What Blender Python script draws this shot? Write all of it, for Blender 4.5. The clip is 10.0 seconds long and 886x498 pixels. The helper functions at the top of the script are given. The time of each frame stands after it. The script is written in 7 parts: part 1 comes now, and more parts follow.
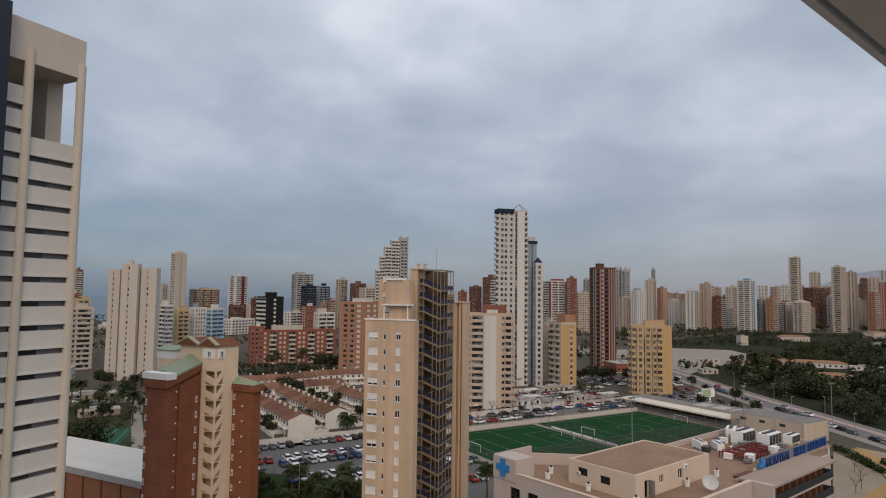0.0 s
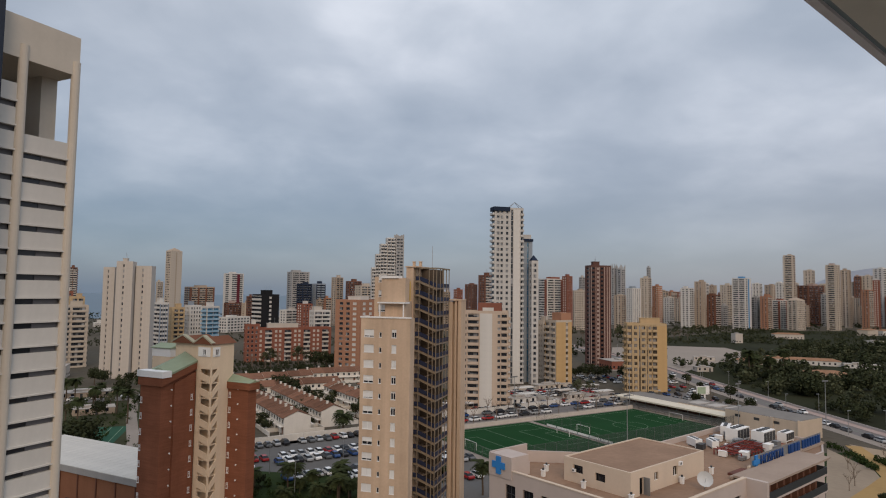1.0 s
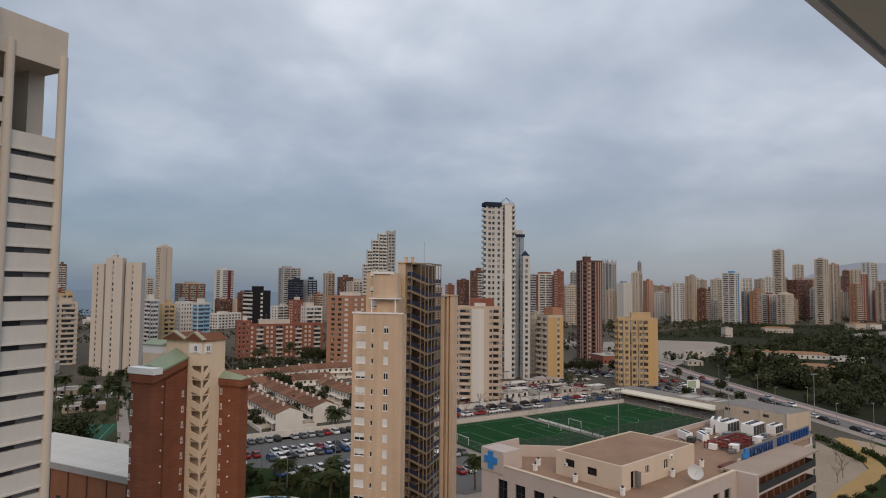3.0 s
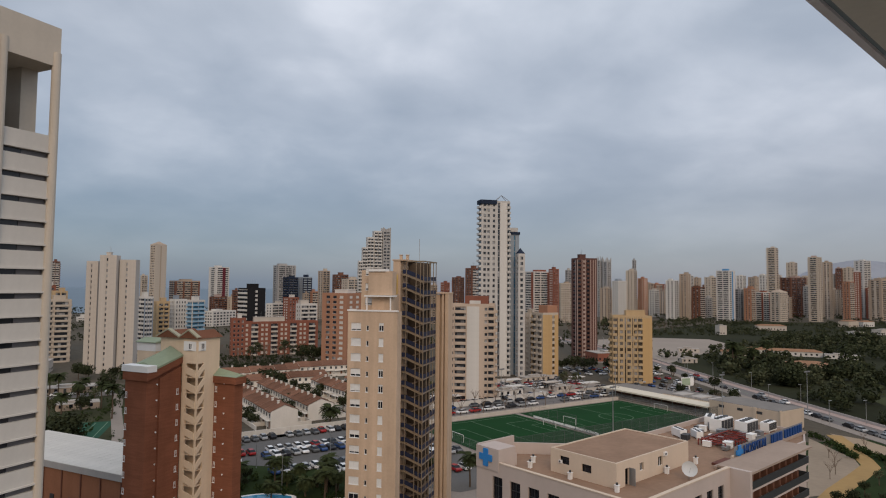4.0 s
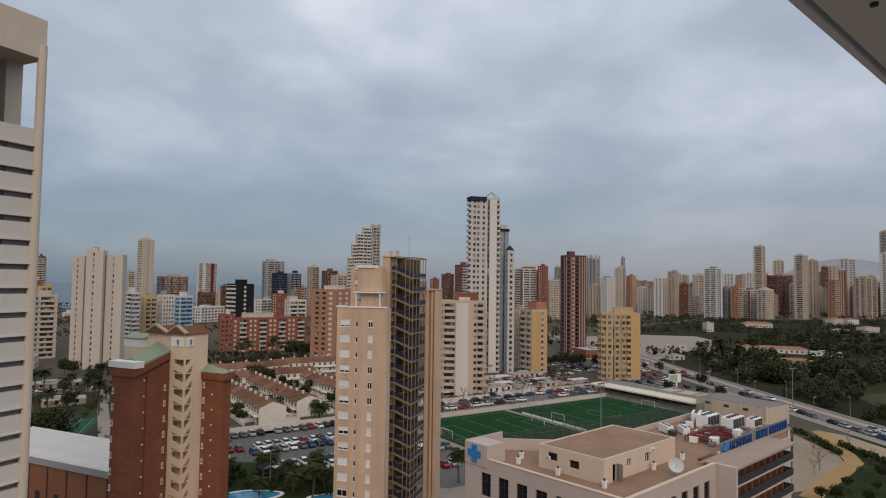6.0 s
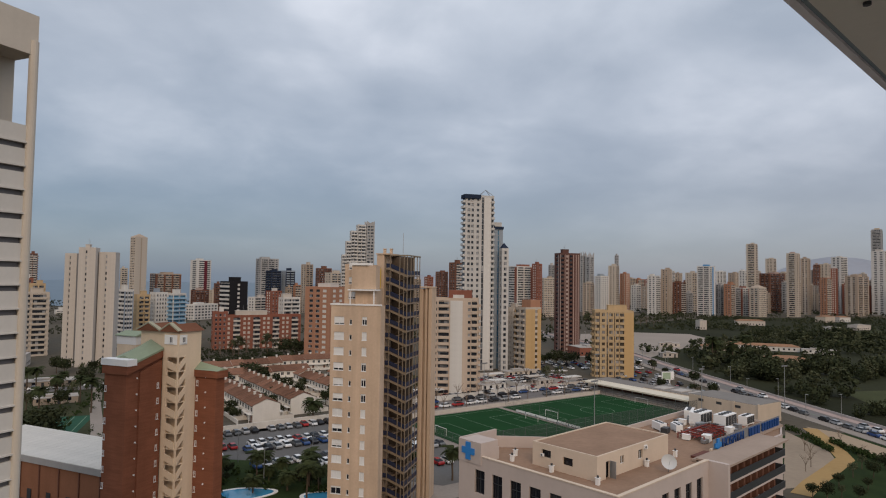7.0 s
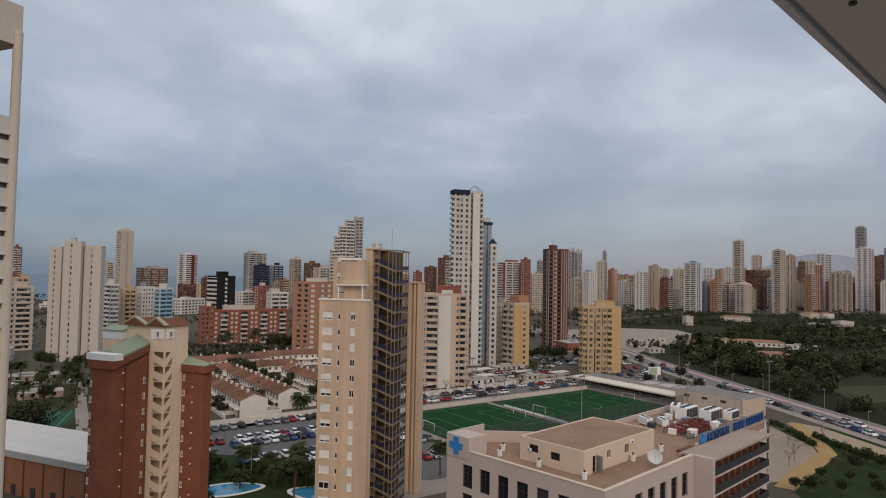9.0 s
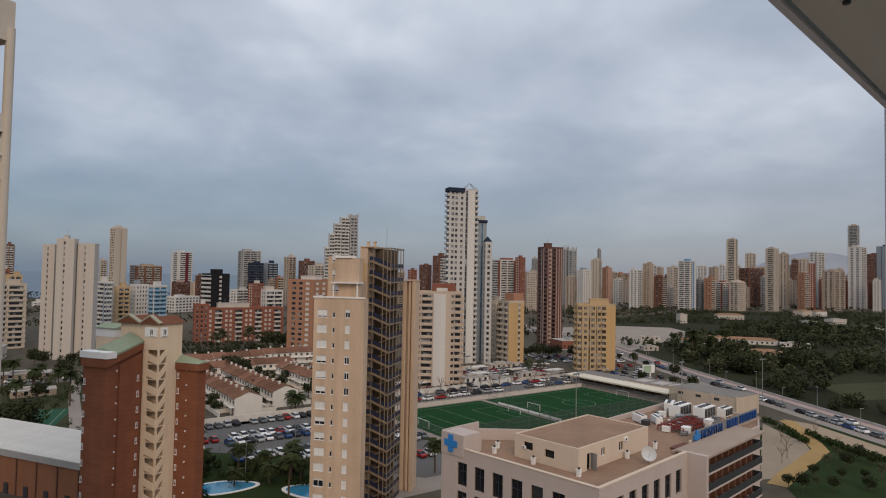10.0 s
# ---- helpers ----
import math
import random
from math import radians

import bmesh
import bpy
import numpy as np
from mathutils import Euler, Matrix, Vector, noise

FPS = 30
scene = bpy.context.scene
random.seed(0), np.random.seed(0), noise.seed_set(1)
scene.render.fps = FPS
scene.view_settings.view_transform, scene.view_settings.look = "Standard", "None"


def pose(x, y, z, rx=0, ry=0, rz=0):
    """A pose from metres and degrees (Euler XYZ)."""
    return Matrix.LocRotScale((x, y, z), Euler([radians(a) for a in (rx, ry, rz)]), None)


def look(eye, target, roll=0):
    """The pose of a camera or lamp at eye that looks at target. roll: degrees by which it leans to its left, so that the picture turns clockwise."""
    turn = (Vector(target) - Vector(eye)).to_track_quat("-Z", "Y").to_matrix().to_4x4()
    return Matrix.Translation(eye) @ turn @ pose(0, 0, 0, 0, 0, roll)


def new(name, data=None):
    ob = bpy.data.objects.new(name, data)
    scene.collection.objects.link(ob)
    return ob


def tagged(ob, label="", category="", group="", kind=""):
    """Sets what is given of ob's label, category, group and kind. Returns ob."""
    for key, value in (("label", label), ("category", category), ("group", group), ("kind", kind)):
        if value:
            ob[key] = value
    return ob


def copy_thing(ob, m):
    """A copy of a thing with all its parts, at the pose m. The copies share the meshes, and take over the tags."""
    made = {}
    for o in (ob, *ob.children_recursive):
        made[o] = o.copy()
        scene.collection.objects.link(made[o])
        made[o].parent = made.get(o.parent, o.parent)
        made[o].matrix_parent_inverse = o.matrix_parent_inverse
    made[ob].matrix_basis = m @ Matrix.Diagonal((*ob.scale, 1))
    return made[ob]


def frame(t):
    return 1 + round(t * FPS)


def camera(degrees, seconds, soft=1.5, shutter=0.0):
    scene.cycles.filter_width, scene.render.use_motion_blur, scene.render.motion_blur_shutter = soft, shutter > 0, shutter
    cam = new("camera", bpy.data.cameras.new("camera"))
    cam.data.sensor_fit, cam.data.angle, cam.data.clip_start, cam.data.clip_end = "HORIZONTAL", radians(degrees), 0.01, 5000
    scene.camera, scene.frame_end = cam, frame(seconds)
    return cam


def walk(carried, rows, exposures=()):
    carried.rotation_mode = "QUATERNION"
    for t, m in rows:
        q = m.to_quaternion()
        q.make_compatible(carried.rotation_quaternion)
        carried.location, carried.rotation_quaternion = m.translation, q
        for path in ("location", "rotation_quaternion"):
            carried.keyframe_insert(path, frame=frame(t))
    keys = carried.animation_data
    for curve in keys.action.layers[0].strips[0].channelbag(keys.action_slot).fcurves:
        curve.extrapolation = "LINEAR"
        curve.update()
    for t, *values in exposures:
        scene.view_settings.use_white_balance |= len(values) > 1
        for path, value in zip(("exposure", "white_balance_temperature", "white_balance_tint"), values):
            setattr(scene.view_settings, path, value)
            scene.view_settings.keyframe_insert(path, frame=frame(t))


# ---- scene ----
EYE = 47.0
cam = camera(70.0, 10.0, soft=1.1)
walk(cam, [
    (0, pose(0.017, -0.020, 47.0, 94.000, -0.730, 0.000)),
    (0.5, pose(0.012, -0.015, 47.0, 93.899, -0.746, -0.195)),
    (1, pose(0.007, -0.009, 47.0, 93.814, -0.742, -0.383)),
    (1.5, pose(-0.003, 0.004, 47.0, 93.711, -0.673, -0.580)),
    (2, pose(-0.002, 0.002, 47.0, 93.598, -0.653, -0.749)),
    (2.5, pose(0.001, -0.001, 47.0, 93.514, -0.594, -0.919)),
    (4, pose(-0.010, 0.012, 47.0, 93.205, -0.559, -1.560)),
    (4.5, pose(-0.009, 0.011, 47.0, 93.126, -0.649, -1.761)),
    (5, pose(-0.009, 0.011, 47.0, 93.053, -0.670, -2.000)),
    (5.5, pose(0.000, -0.000, 47.0, 92.985, -0.744, -2.250)),
    (7, pose(-0.002, 0.002, 47.0, 92.701, -0.821, -3.036)),
    (7.5, pose(0.001, -0.001, 47.0, 92.596, -0.909, -3.299)),
    (8, pose(-0.002, 0.003, 47.0, 92.496, -0.943, -3.543)),
    (8.5, pose(0.000, -0.000, 47.0, 92.398, -1.008, -3.806)),
    (9, pose(0.000, -0.000, 47.0, 92.289, -1.050, -4.054)),
    (9.5, pose(-0.001, 0.001, 47.0, 92.184, -1.076, -4.297)),
    (10, pose(-0.001, 0.001, 47.0, 92.107, -1.081, -4.519)),
])

# ---- light: a grey overcast sky, a weak broad sun behind cloud ----
SUN_EL, SUN_AZ = radians(30.6), radians(174.3)
scene.view_settings.exposure = 0.0
world = bpy.data.worlds.new("overcast")
scene.world = world
world.use_nodes = True


def build_sky():
    nt = world.node_tree
    nt.nodes.clear()
    N, K = nt.nodes.new, nt.links.new
    out, bg = N("ShaderNodeOutputWorld"), N("ShaderNodeBackground")
    sky = N("ShaderNodeTexSky")
    sky.sky_type, sky.sun_disc = "NISHITA", False
    sky.sun_elevation, sky.sun_rotation = SUN_EL, SUN_AZ
    tc, sep = N("ShaderNodeTexCoord"), N("ShaderNodeSeparateXYZ")
    K(tc.outputs["Generated"], sep.inputs[0])

    def op(kind, a, b=None, c=None):
        n = N("ShaderNodeMath")
        n.operation = kind
        for i, v in enumerate((a, b, c)):
            if v is None:
                continue
            if isinstance(v, (int, float)):
                n.inputs[i].default_value = v
            else:
                K(v, n.inputs[i])
        return n.outputs[0]
    # cloud deck: directions laid on a flat layer overhead
    up = op("MAXIMUM", sep.outputs[2], 0.0)
    den = op("ADD", up, 0.30)
    comb = N("ShaderNodeCombineXYZ")
    K(op("DIVIDE", sep.outputs[0], den), comb.inputs[0])
    K(op("DIVIDE", sep.outputs[1], den), comb.inputs[1])
    n1, n2 = N("ShaderNodeTexNoise"), N("ShaderNodeTexNoise")
    for n, sc, det, ro in ((n1, 1.35, 6, 0.45), (n2, 3.2, 6, 0.5)):
        n.inputs["Scale"].default_value, n.inputs["Detail"].default_value, n.inputs["Roughness"].default_value = sc, det, ro
        n.inputs["Distortion"].default_value = 0.25
        K(comb.outputs[0], n.inputs["Vector"])
    clouds = op("ADD", op("MULTIPLY", n1.outputs[0], 0.7), op("MULTIPLY", n2.outputs[0], 0.3))
    ramp = N("ShaderNodeValToRGB")
    e = ramp.color_ramp.elements
    e[0].position, e[0].color = 0.35, (0.31, 0.345, 0.40, 1)
    e[1].position, e[1].color = 0.66, (0.72, 0.735, 0.785, 1)
    m = e.new(0.5)
    m.color = (0.455, 0.485, 0.54, 1)
    K(clouds, ramp.inputs[0])
    # towards the horizon the deck thickens into blue-grey
    hz = N("ShaderNodeValToRGB")
    h = hz.color_ramp.elements
    h[0].position, h[0].color = 0.0, (1, 1, 1, 1)
    h[1].position, h[1].color = 0.40, (0, 0, 0, 1)
    m = h.new(0.12)
    m.color = (0.80, 0.80, 0.80, 1)
    m = h.new(0.24)
    m.color = (0.32, 0.32, 0.32, 1)
    K(op("ADD", up, op("MULTIPLY", op("SUBTRACT", clouds, 0.5), 0.10)), hz.inputs[0])
    side = N("ShaderNodeMapRange")
    side.inputs["From Min"].default_value, side.inputs["From Max"].default_value = -0.55, 0.55
    K(sep.outputs[0], side.inputs["Value"])
    haze = N("ShaderNodeMix")
    haze.data_type = "RGBA"
    haze.inputs[6].default_value, haze.inputs[7].default_value = (0.108, 0.160, 0.245, 1), (0.200, 0.212, 0.262, 1)
    K(side.outputs[0], haze.inputs[0])
    mix = N("ShaderNodeMix")
    mix.data_type = "RGBA"
    K(hz.outputs[0], mix.inputs[0])
    K(ramp.outputs[0], mix.inputs[6])
    K(haze.outputs[2], mix.inputs[7])
    # an overcast dome is brightest overhead
    zen = op("MULTIPLY", op("ADD", op("MULTIPLY", op("POWER", up, 1.6), 0.62), 1.0), op("MULTIPLY_ADD", side.outputs[0], 0.14, 0.94))
    vm = N("ShaderNodeVectorMath")
    vm.operation = "SCALE"
    K(mix.outputs[2], vm.inputs[0])
    K(zen, vm.inputs[3])
    add = N("ShaderNodeMix")
    add.data_type, add.blend_type = "RGBA", "ADD"
    add.inputs[0].default_value = 0.02
    K(vm.outputs[0], add.inputs[6])
    K(sky.outputs[0], add.inputs[7])
    K(add.outputs[2], bg.inputs[0])
    bg.inputs[1].default_value = 1.0
    K(bg.outputs[0], out.inputs[0])


build_sky()
sun_data = bpy.data.lights.new("sun", "SUN")
sun_data.energy, sun_data.angle, sun_data.color = 1.12, radians(28), (1.0, 0.74, 0.50)
sun = new("sun", sun_data)
sun.matrix_world = look((12, -120, 71.5), (0, 0, 0))

# ---- materials ----
MATS = {}


def mat(key, color, rough=0.75, grain=6.0, vary=0.12, streak=0.0, bump=0.15, metal=0.0, piece=0.0, big=0.25, course=0.0):
    """A procedural surface: grain, large blotches, optional rain streaks and variation from piece to piece."""
    if key in MATS:
        return MATS[key]
    m = bpy.data.materials.new(key)
    m.use_nodes = True
    nt = m.node_tree
    N, K = nt.nodes.new, nt.links.new
    b = nt.nodes["Principled BSDF"]
    tc = N("ShaderNodeTexCoord")

    def noise_of(scale, detail=4.0, stretch=(1, 1, 1)):
        mp, n = N("ShaderNodeMapping"), N("ShaderNodeTexNoise")
        mp.inputs["Scale"].default_value = stretch
        K(tc.outputs["Object"], mp.inputs[0])
        K(mp.outputs[0], n.inputs["Vector"])
        n.inputs["Scale"].default_value, n.inputs["Detail"].default_value = scale, detail
        return n.outputs[0]
    val = N("ShaderNodeMath")
    val.operation = "MULTIPLY_ADD"
    K(noise_of(grain), val.inputs[0])
    val.inputs[1].default_value, val.inputs[2].default_value = vary * 2, 1 - vary
    cur = val.outputs[0]
    for src, amount in ((noise_of(big, 5.0), vary * 1.6), (noise_of(0.55, 5.0, (1, 1, 0.06)) if streak else None, streak), (noise_of(1.0, 3.0, (0.25, 0.25, 3.2)) if course else None, course)):
        if src is None:
            continue
        n = N("ShaderNodeMath")
        n.operation = "MULTIPLY_ADD"
        K(src, n.inputs[0])
        n.inputs[1].default_value, n.inputs[2].default_value = amount * 2, 1 - amount
        p = N("ShaderNodeMath")
        p.operation = "MULTIPLY"
        K(cur, p.inputs[0])
        K(n.outputs[0], p.inputs[1])
        cur = p.outputs[0]
    if piece:
        oi, n, p = N("ShaderNodeObjectInfo"), N("ShaderNodeMath"), N("ShaderNodeMath")
        n.operation, p.operation = "MULTIPLY_ADD", "MULTIPLY"
        K(oi.outputs["Random"], n.inputs[0])
        n.inputs[1].default_value, n.inputs[2].default_value = piece * 2, 1 - piece
        K(cur, p.inputs[0])
        K(n.outputs[0], p.inputs[1])
        cur = p.outputs[0]
    sc = N("ShaderNodeVectorMath")
    sc.operation = "SCALE"
    sc.inputs[0].default_value = color
    K(cur, sc.inputs[3])
    K(sc.outputs[0], b.inputs["Base Color"])
    b.inputs["Roughness"].default_value, b.inputs["Metallic"].default_value = rough, metal
    b.inputs["Specular IOR Level"].default_value = 0.06 if rough >= 0.85 else 0.35
    if bump:
        bp = N("ShaderNodeBump")
        bp.inputs["Strength"].default_value, bp.inputs["Distance"].default_value = bump, 0.05
        K(noise_of(grain * 2), bp.inputs["Height"])
        K(bp.outputs[0], b.inputs["Normal"])
    MATS[key] = m
    return m


def glass_mat(key, color, light=0.35, cell=(1.4, 1.4, 2.85), share=0.35):
    """Dark window glass behind which some curtains and blinds hang, cell by cell."""
    if key in MATS:
        return MATS[key]
    m = bpy.data.materials.new(key)
    m.use_nodes = True
    nt = m.node_tree
    N, K = nt.nodes.new, nt.links.new
    b = nt.nodes["Principled BSDF"]
    tc, sn, wn, rp = N("ShaderNodeTexCoord"), N("ShaderNodeVectorMath"), N("ShaderNodeTexWhiteNoise"), N("ShaderNodeValToRGB")
    sn.operation = "SNAP"
    sn.inputs[1].default_value = cell
    K(tc.outputs["Object"], sn.inputs[0])
    K(sn.outputs[0], wn.inputs["Vector"])
    e = rp.color_ramp.elements
    e[0].position, e[0].color = 1 - share, (*color, 1)
    e[1].position, e[1].color = 1.0, (*[min(1, c + light) for c in color], 1)
    K(wn.outputs["Value"], rp.inputs[0])
    K(rp.outputs[0], b.inputs["Base Color"])
    b.inputs["Roughness"].default_value = 0.12
    b.inputs["Specular IOR Level"].default_value = 0.5
    MATS[key] = m
    return m


GLASS = glass_mat("window_glass", (0.03, 0.035, 0.045))
GLASS_TAN = glass_mat("tan_glass", (0.07, 0.055, 0.04), 0.3, share=0.6)
GLASS_BLUE = glass_mat("blue_glass", (0.05, 0.16, 0.26), 0.2)
GLASS_DARK = glass_mat("dark_glass", (0.012, 0.014, 0.02), 0.05, share=0.15)
# orange and brick slightly greyed: haze over the far towers put into the colour
WALL = {
    "white": (0.59, 0.565, 0.53), "offwhite": (0.50, 0.45, 0.40), "cream": (0.48, 0.415, 0.345), "beige": (0.50, 0.41, 0.32), "tan": (0.38, 0.305, 0.24),
    "ochre": (0.47, 0.345, 0.205), "yellow": (0.50, 0.335, 0.165), "orange": (0.37, 0.195, 0.125), "brick": (0.235, 0.095, 0.066), "brown": (0.17, 0.085, 0.06),
    "darkbrown": (0.125, 0.066, 0.055), "stone": (0.50, 0.48, 0.455), "sandy": (0.50, 0.40, 0.32), "maroon": (0.13, 0.03, 0.04), "grey": (0.36, 0.35, 0.34), "bluegrey": (0.27, 0.305, 0.345), "navy": (0.025, 0.035, 0.06),
    "black": (0.02, 0.02, 0.022), "blue": (0.10, 0.25, 0.45), "pinkgrey": (0.42, 0.33, 0.29), "ltblue": (0.30, 0.45, 0.58),
}


def wall(name):
    return mat("wall_" + name, WALL[name], 0.85, 3.0, 0.07, 0.10)


ASPHALT = mat("asphalt", (0.125, 0.12, 0.115), 0.9, 2.0, 0.18, big=0.05)
CONCRETE = mat("concrete", (0.40, 0.37, 0.34), 0.9, 1.5, 0.12, big=0.1)
WHITE = mat("white_paint", (0.78, 0.77, 0.75), 0.6, 4.0, 0.05)
METAL = mat("grey_metal", (0.35, 0.36, 0.37), 0.45, 8.0, 0.08, metal=0.7)
DARK = mat("dark_metal", (0.04, 0.042, 0.045), 0.5, 8.0, 0.1)


# ---- mesh helpers ----
class Mesh:
    """Collects boxes and faces with a material slot each."""

    def __init__(self):
        self.v, self.f, self.m = [], [], []

    def quad(self, pts, mi=0):
        n = len(self.v)
        self.v += [tuple(p) for p in pts]
        self.f.append(tuple(range(n, n + len(pts))))
        self.m.append(mi)

    def box(self, x0, y0, z0, x1, y1, z1, mi=0):
        n = len(self.v)
        self.v += [(x0, y0, z0), (x1, y0, z0), (x1, y1, z0), (x0, y1, z0), (x0, y0, z1), (x1, y0, z1), (x1, y1, z1), (x0, y1, z1)]
        for q in ((3, 2, 1, 0), (4, 5, 6, 7), (0, 1, 5, 4), (1, 2, 6, 5), (2, 3, 7, 6), (3, 0, 4, 7)):
            self.f.append(tuple(n + i for i in q))
            self.m.append(mi)
        return self

    def prism(self, poly, z0, z1, mi=0):
        """An upright prism over a polygon that runs anticlockwise."""
        n, k = len(self.v), len(poly)
        self.v += [(x, y, z0) for x, y in poly] + [(x, y, z1) for x, y in poly]
        self.f += [tuple(range(n + k - 1, n - 1, -1)), tuple(range(n + k, n + 2 * k))]
        self.m += [mi, mi]
        for i in range(k):
            j = (i + 1) % k
            self.f.append((n + i, n + j, n + k + j, n + k + i))
            self.m.append(mi)
        return self

    def beam(self, a, b, r, mi=0, sides=6, r2=None):
        a, b = Vector(a), Vector(b)
        d = (b - a).normalized()
        s = d.orthogonal().normalized()
        t = d.cross(s)
        n, r2 = len(self.v), r if r2 is None else r2
        for p, q in ((a, r), (b, r2)):
            self.v += [tuple(p + q * (s * math.cos(2 * math.pi * i / sides) + t * math.sin(2 * math.pi * i / sides))) for i in range(sides)]
        for i in range(sides):
            j = (i + 1) % sides
            self.f.append((n + i, n + j, n + sides + j, n + sides + i))
            self.m.append(mi)
        self.f += [tuple(range(n + sides - 1, n - 1, -1)), tuple(range(n + sides, n + 2 * sides))]
        self.m += [mi, mi]
        return self

    def extrude_y(self, poly, y0, y1, mi=0):
        """A prism over a polygon in x and z, from y0 to y1."""
        n, k = len(self.v), len(poly)
        self.v += [(x, y0, z) for x, z in poly] + [(x, y1, z) for x, z in poly]
        self.f += [tuple(range(n, n + k)), tuple(range(n + 2 * k - 1, n + k - 1, -1))]
        self.m += [mi, mi]
        for i in range(k):
            j = (i + 1) % k
            self.f.append((n + j, n + i, n + k + i, n + k + j))
            self.m.append(mi)
        return self

    def data(self, name, mats, smooth=False):
        me = bpy.data.meshes.new(name)
        me.from_pydata(self.v, [], self.f)
        for m in mats if isinstance(mats, (list, tuple)) else [mats]:
            me.materials.append(m)
        me.polygons.foreach_set("material_index", self.m)
        if smooth:
            me.polygons.foreach_set("use_smooth", [True] * len(self.f))
        me.update()
        return me


def part(name, mesh, mats=None, parent=None, label="", at=None, smooth=False):
    """One mesh object under a thing or a part; mesh is a Mesh or ready data that several pieces share."""
    ob = new(name, mesh.data(name, mats, smooth) if isinstance(mesh, Mesh) else mesh)
    if parent:
        ob.parent = parent
    if at is not None:
        ob.matrix_basis = at if isinstance(at, Matrix) else Matrix.Translation(at)
    if label:
        ob["label"] = label
    return ob


def thing(name, label, category, m=None, group="", kind=""):
    ob = tagged(new(name), label, category, group, kind)
    if m is not None:
        ob.matrix_basis = m
    return ob


def box(x0, y0, z0, x1, y1, z1):
    return Mesh().box(x0, y0, z0, x1, y1, z1)


# ---- ground, sea and hills ----
EARTH = mat("dry_earth", (0.30, 0.24, 0.18), 0.95, 0.6, 0.2, big=0.02)
# near-black scrub: shade between the sparse crowns is put into the ground colour
SCRUB = mat("shaded_scrub_ground", (0.027, 0.029, 0.015), 0.95, 0.5, 0.35, big=0.015)
PAVE = mat("pavement", (0.27, 0.235, 0.205), 0.9, 1.2, 0.14, big=0.06)


def sheet(name, poly, z, material, label, category="ground", thick=0.0, group=""):
    """A level piece of ground over a polygon (anticlockwise); with thick it stands up as a kerbed slab."""
    me = Mesh()
    if thick:
        me.prism(poly, z - thick, z)
    else:
        me.quad([(x, y, z) for x, y in poly])
    ob = part(name, me, material)
    return tagged(ob, label, category, group, "structure")


GROUND_MIX = mat("city_ground", (0.092, 0.080, 0.062), 0.95, 0.35, 0.3, big=0.012)
COAST = [(-4600, -4600), (4600, -4600), (4600, 4600), (2300, 4500), (1100, 2700), (420, 1900), (60, 1350), (-250, 1060), (-700, 860), (-4600, 620)]
sheet("ground", COAST, 0.0, GROUND_MIX, "flat city ground of earth and old paving")
SEA = mat("sea_water", (0.035, 0.075, 0.115), 0.35, 0.02, 0.2, bump=0.05, big=0.003)
sheet("water", [(-4700, -4700), (4700, -4700), (4700, 4700), (-4700, 4700)], -2.0, SEA, "blue-grey sea under an overcast sky", "sea")


def hills(name, ax, ay, bx, by, height, depth, seed, label):
    """A long ridge between two points, its crest and flanks uneven."""
    me, n, k = Mesh(), 60, 10
    rnd = Vector((seed * 7.3, 2.1, 0.4))
    a, b = Vector((ax, ay, 0)), Vector((bx, by, 0))
    across = Vector((-(b - a).y, (b - a).x, 0)).normalized()
    pts = []
    for i in range(n + 1):
        s = i / n
        crest = height * (0.35 + 0.65 * (0.5 + 0.5 * noise.noise(Vector((s * 4, 0, 0)) + rnd))) * min(1, 5 * s, 5 * (1 - s)) ** 0.7
        for j in range(k + 1):
            u = j / k * 2 - 1
            z = crest * (1 - abs(u)) ** 0.8 * (1 + 0.12 * noise.noise(Vector((s * 18, u * 3, 3)) + rnd))
            pts.append(tuple(a.lerp(b, s) + across * depth * u + Vector((0, 0, z - 1))))
    me.v = pts
    for i in range(n):
        for j in range(k):
            q = i * (k + 1) + j
            me.f.append((q, q + k + 1, q + k + 2, q + 1))
            me.m.append(0)
    # distance haze is put into the hills' blue-grey base colour
    ob = part(name, me, mat("far_hill_haze", (0.27, 0.285, 0.32), 1.0, 0.02, 0.1, bump=0, big=0.004), smooth=True)
    return tagged(ob, label, "hill", kind="structure")


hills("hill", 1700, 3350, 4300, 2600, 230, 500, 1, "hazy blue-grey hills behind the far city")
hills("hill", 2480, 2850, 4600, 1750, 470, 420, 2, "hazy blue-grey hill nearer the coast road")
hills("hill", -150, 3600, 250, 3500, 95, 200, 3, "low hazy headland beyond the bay")

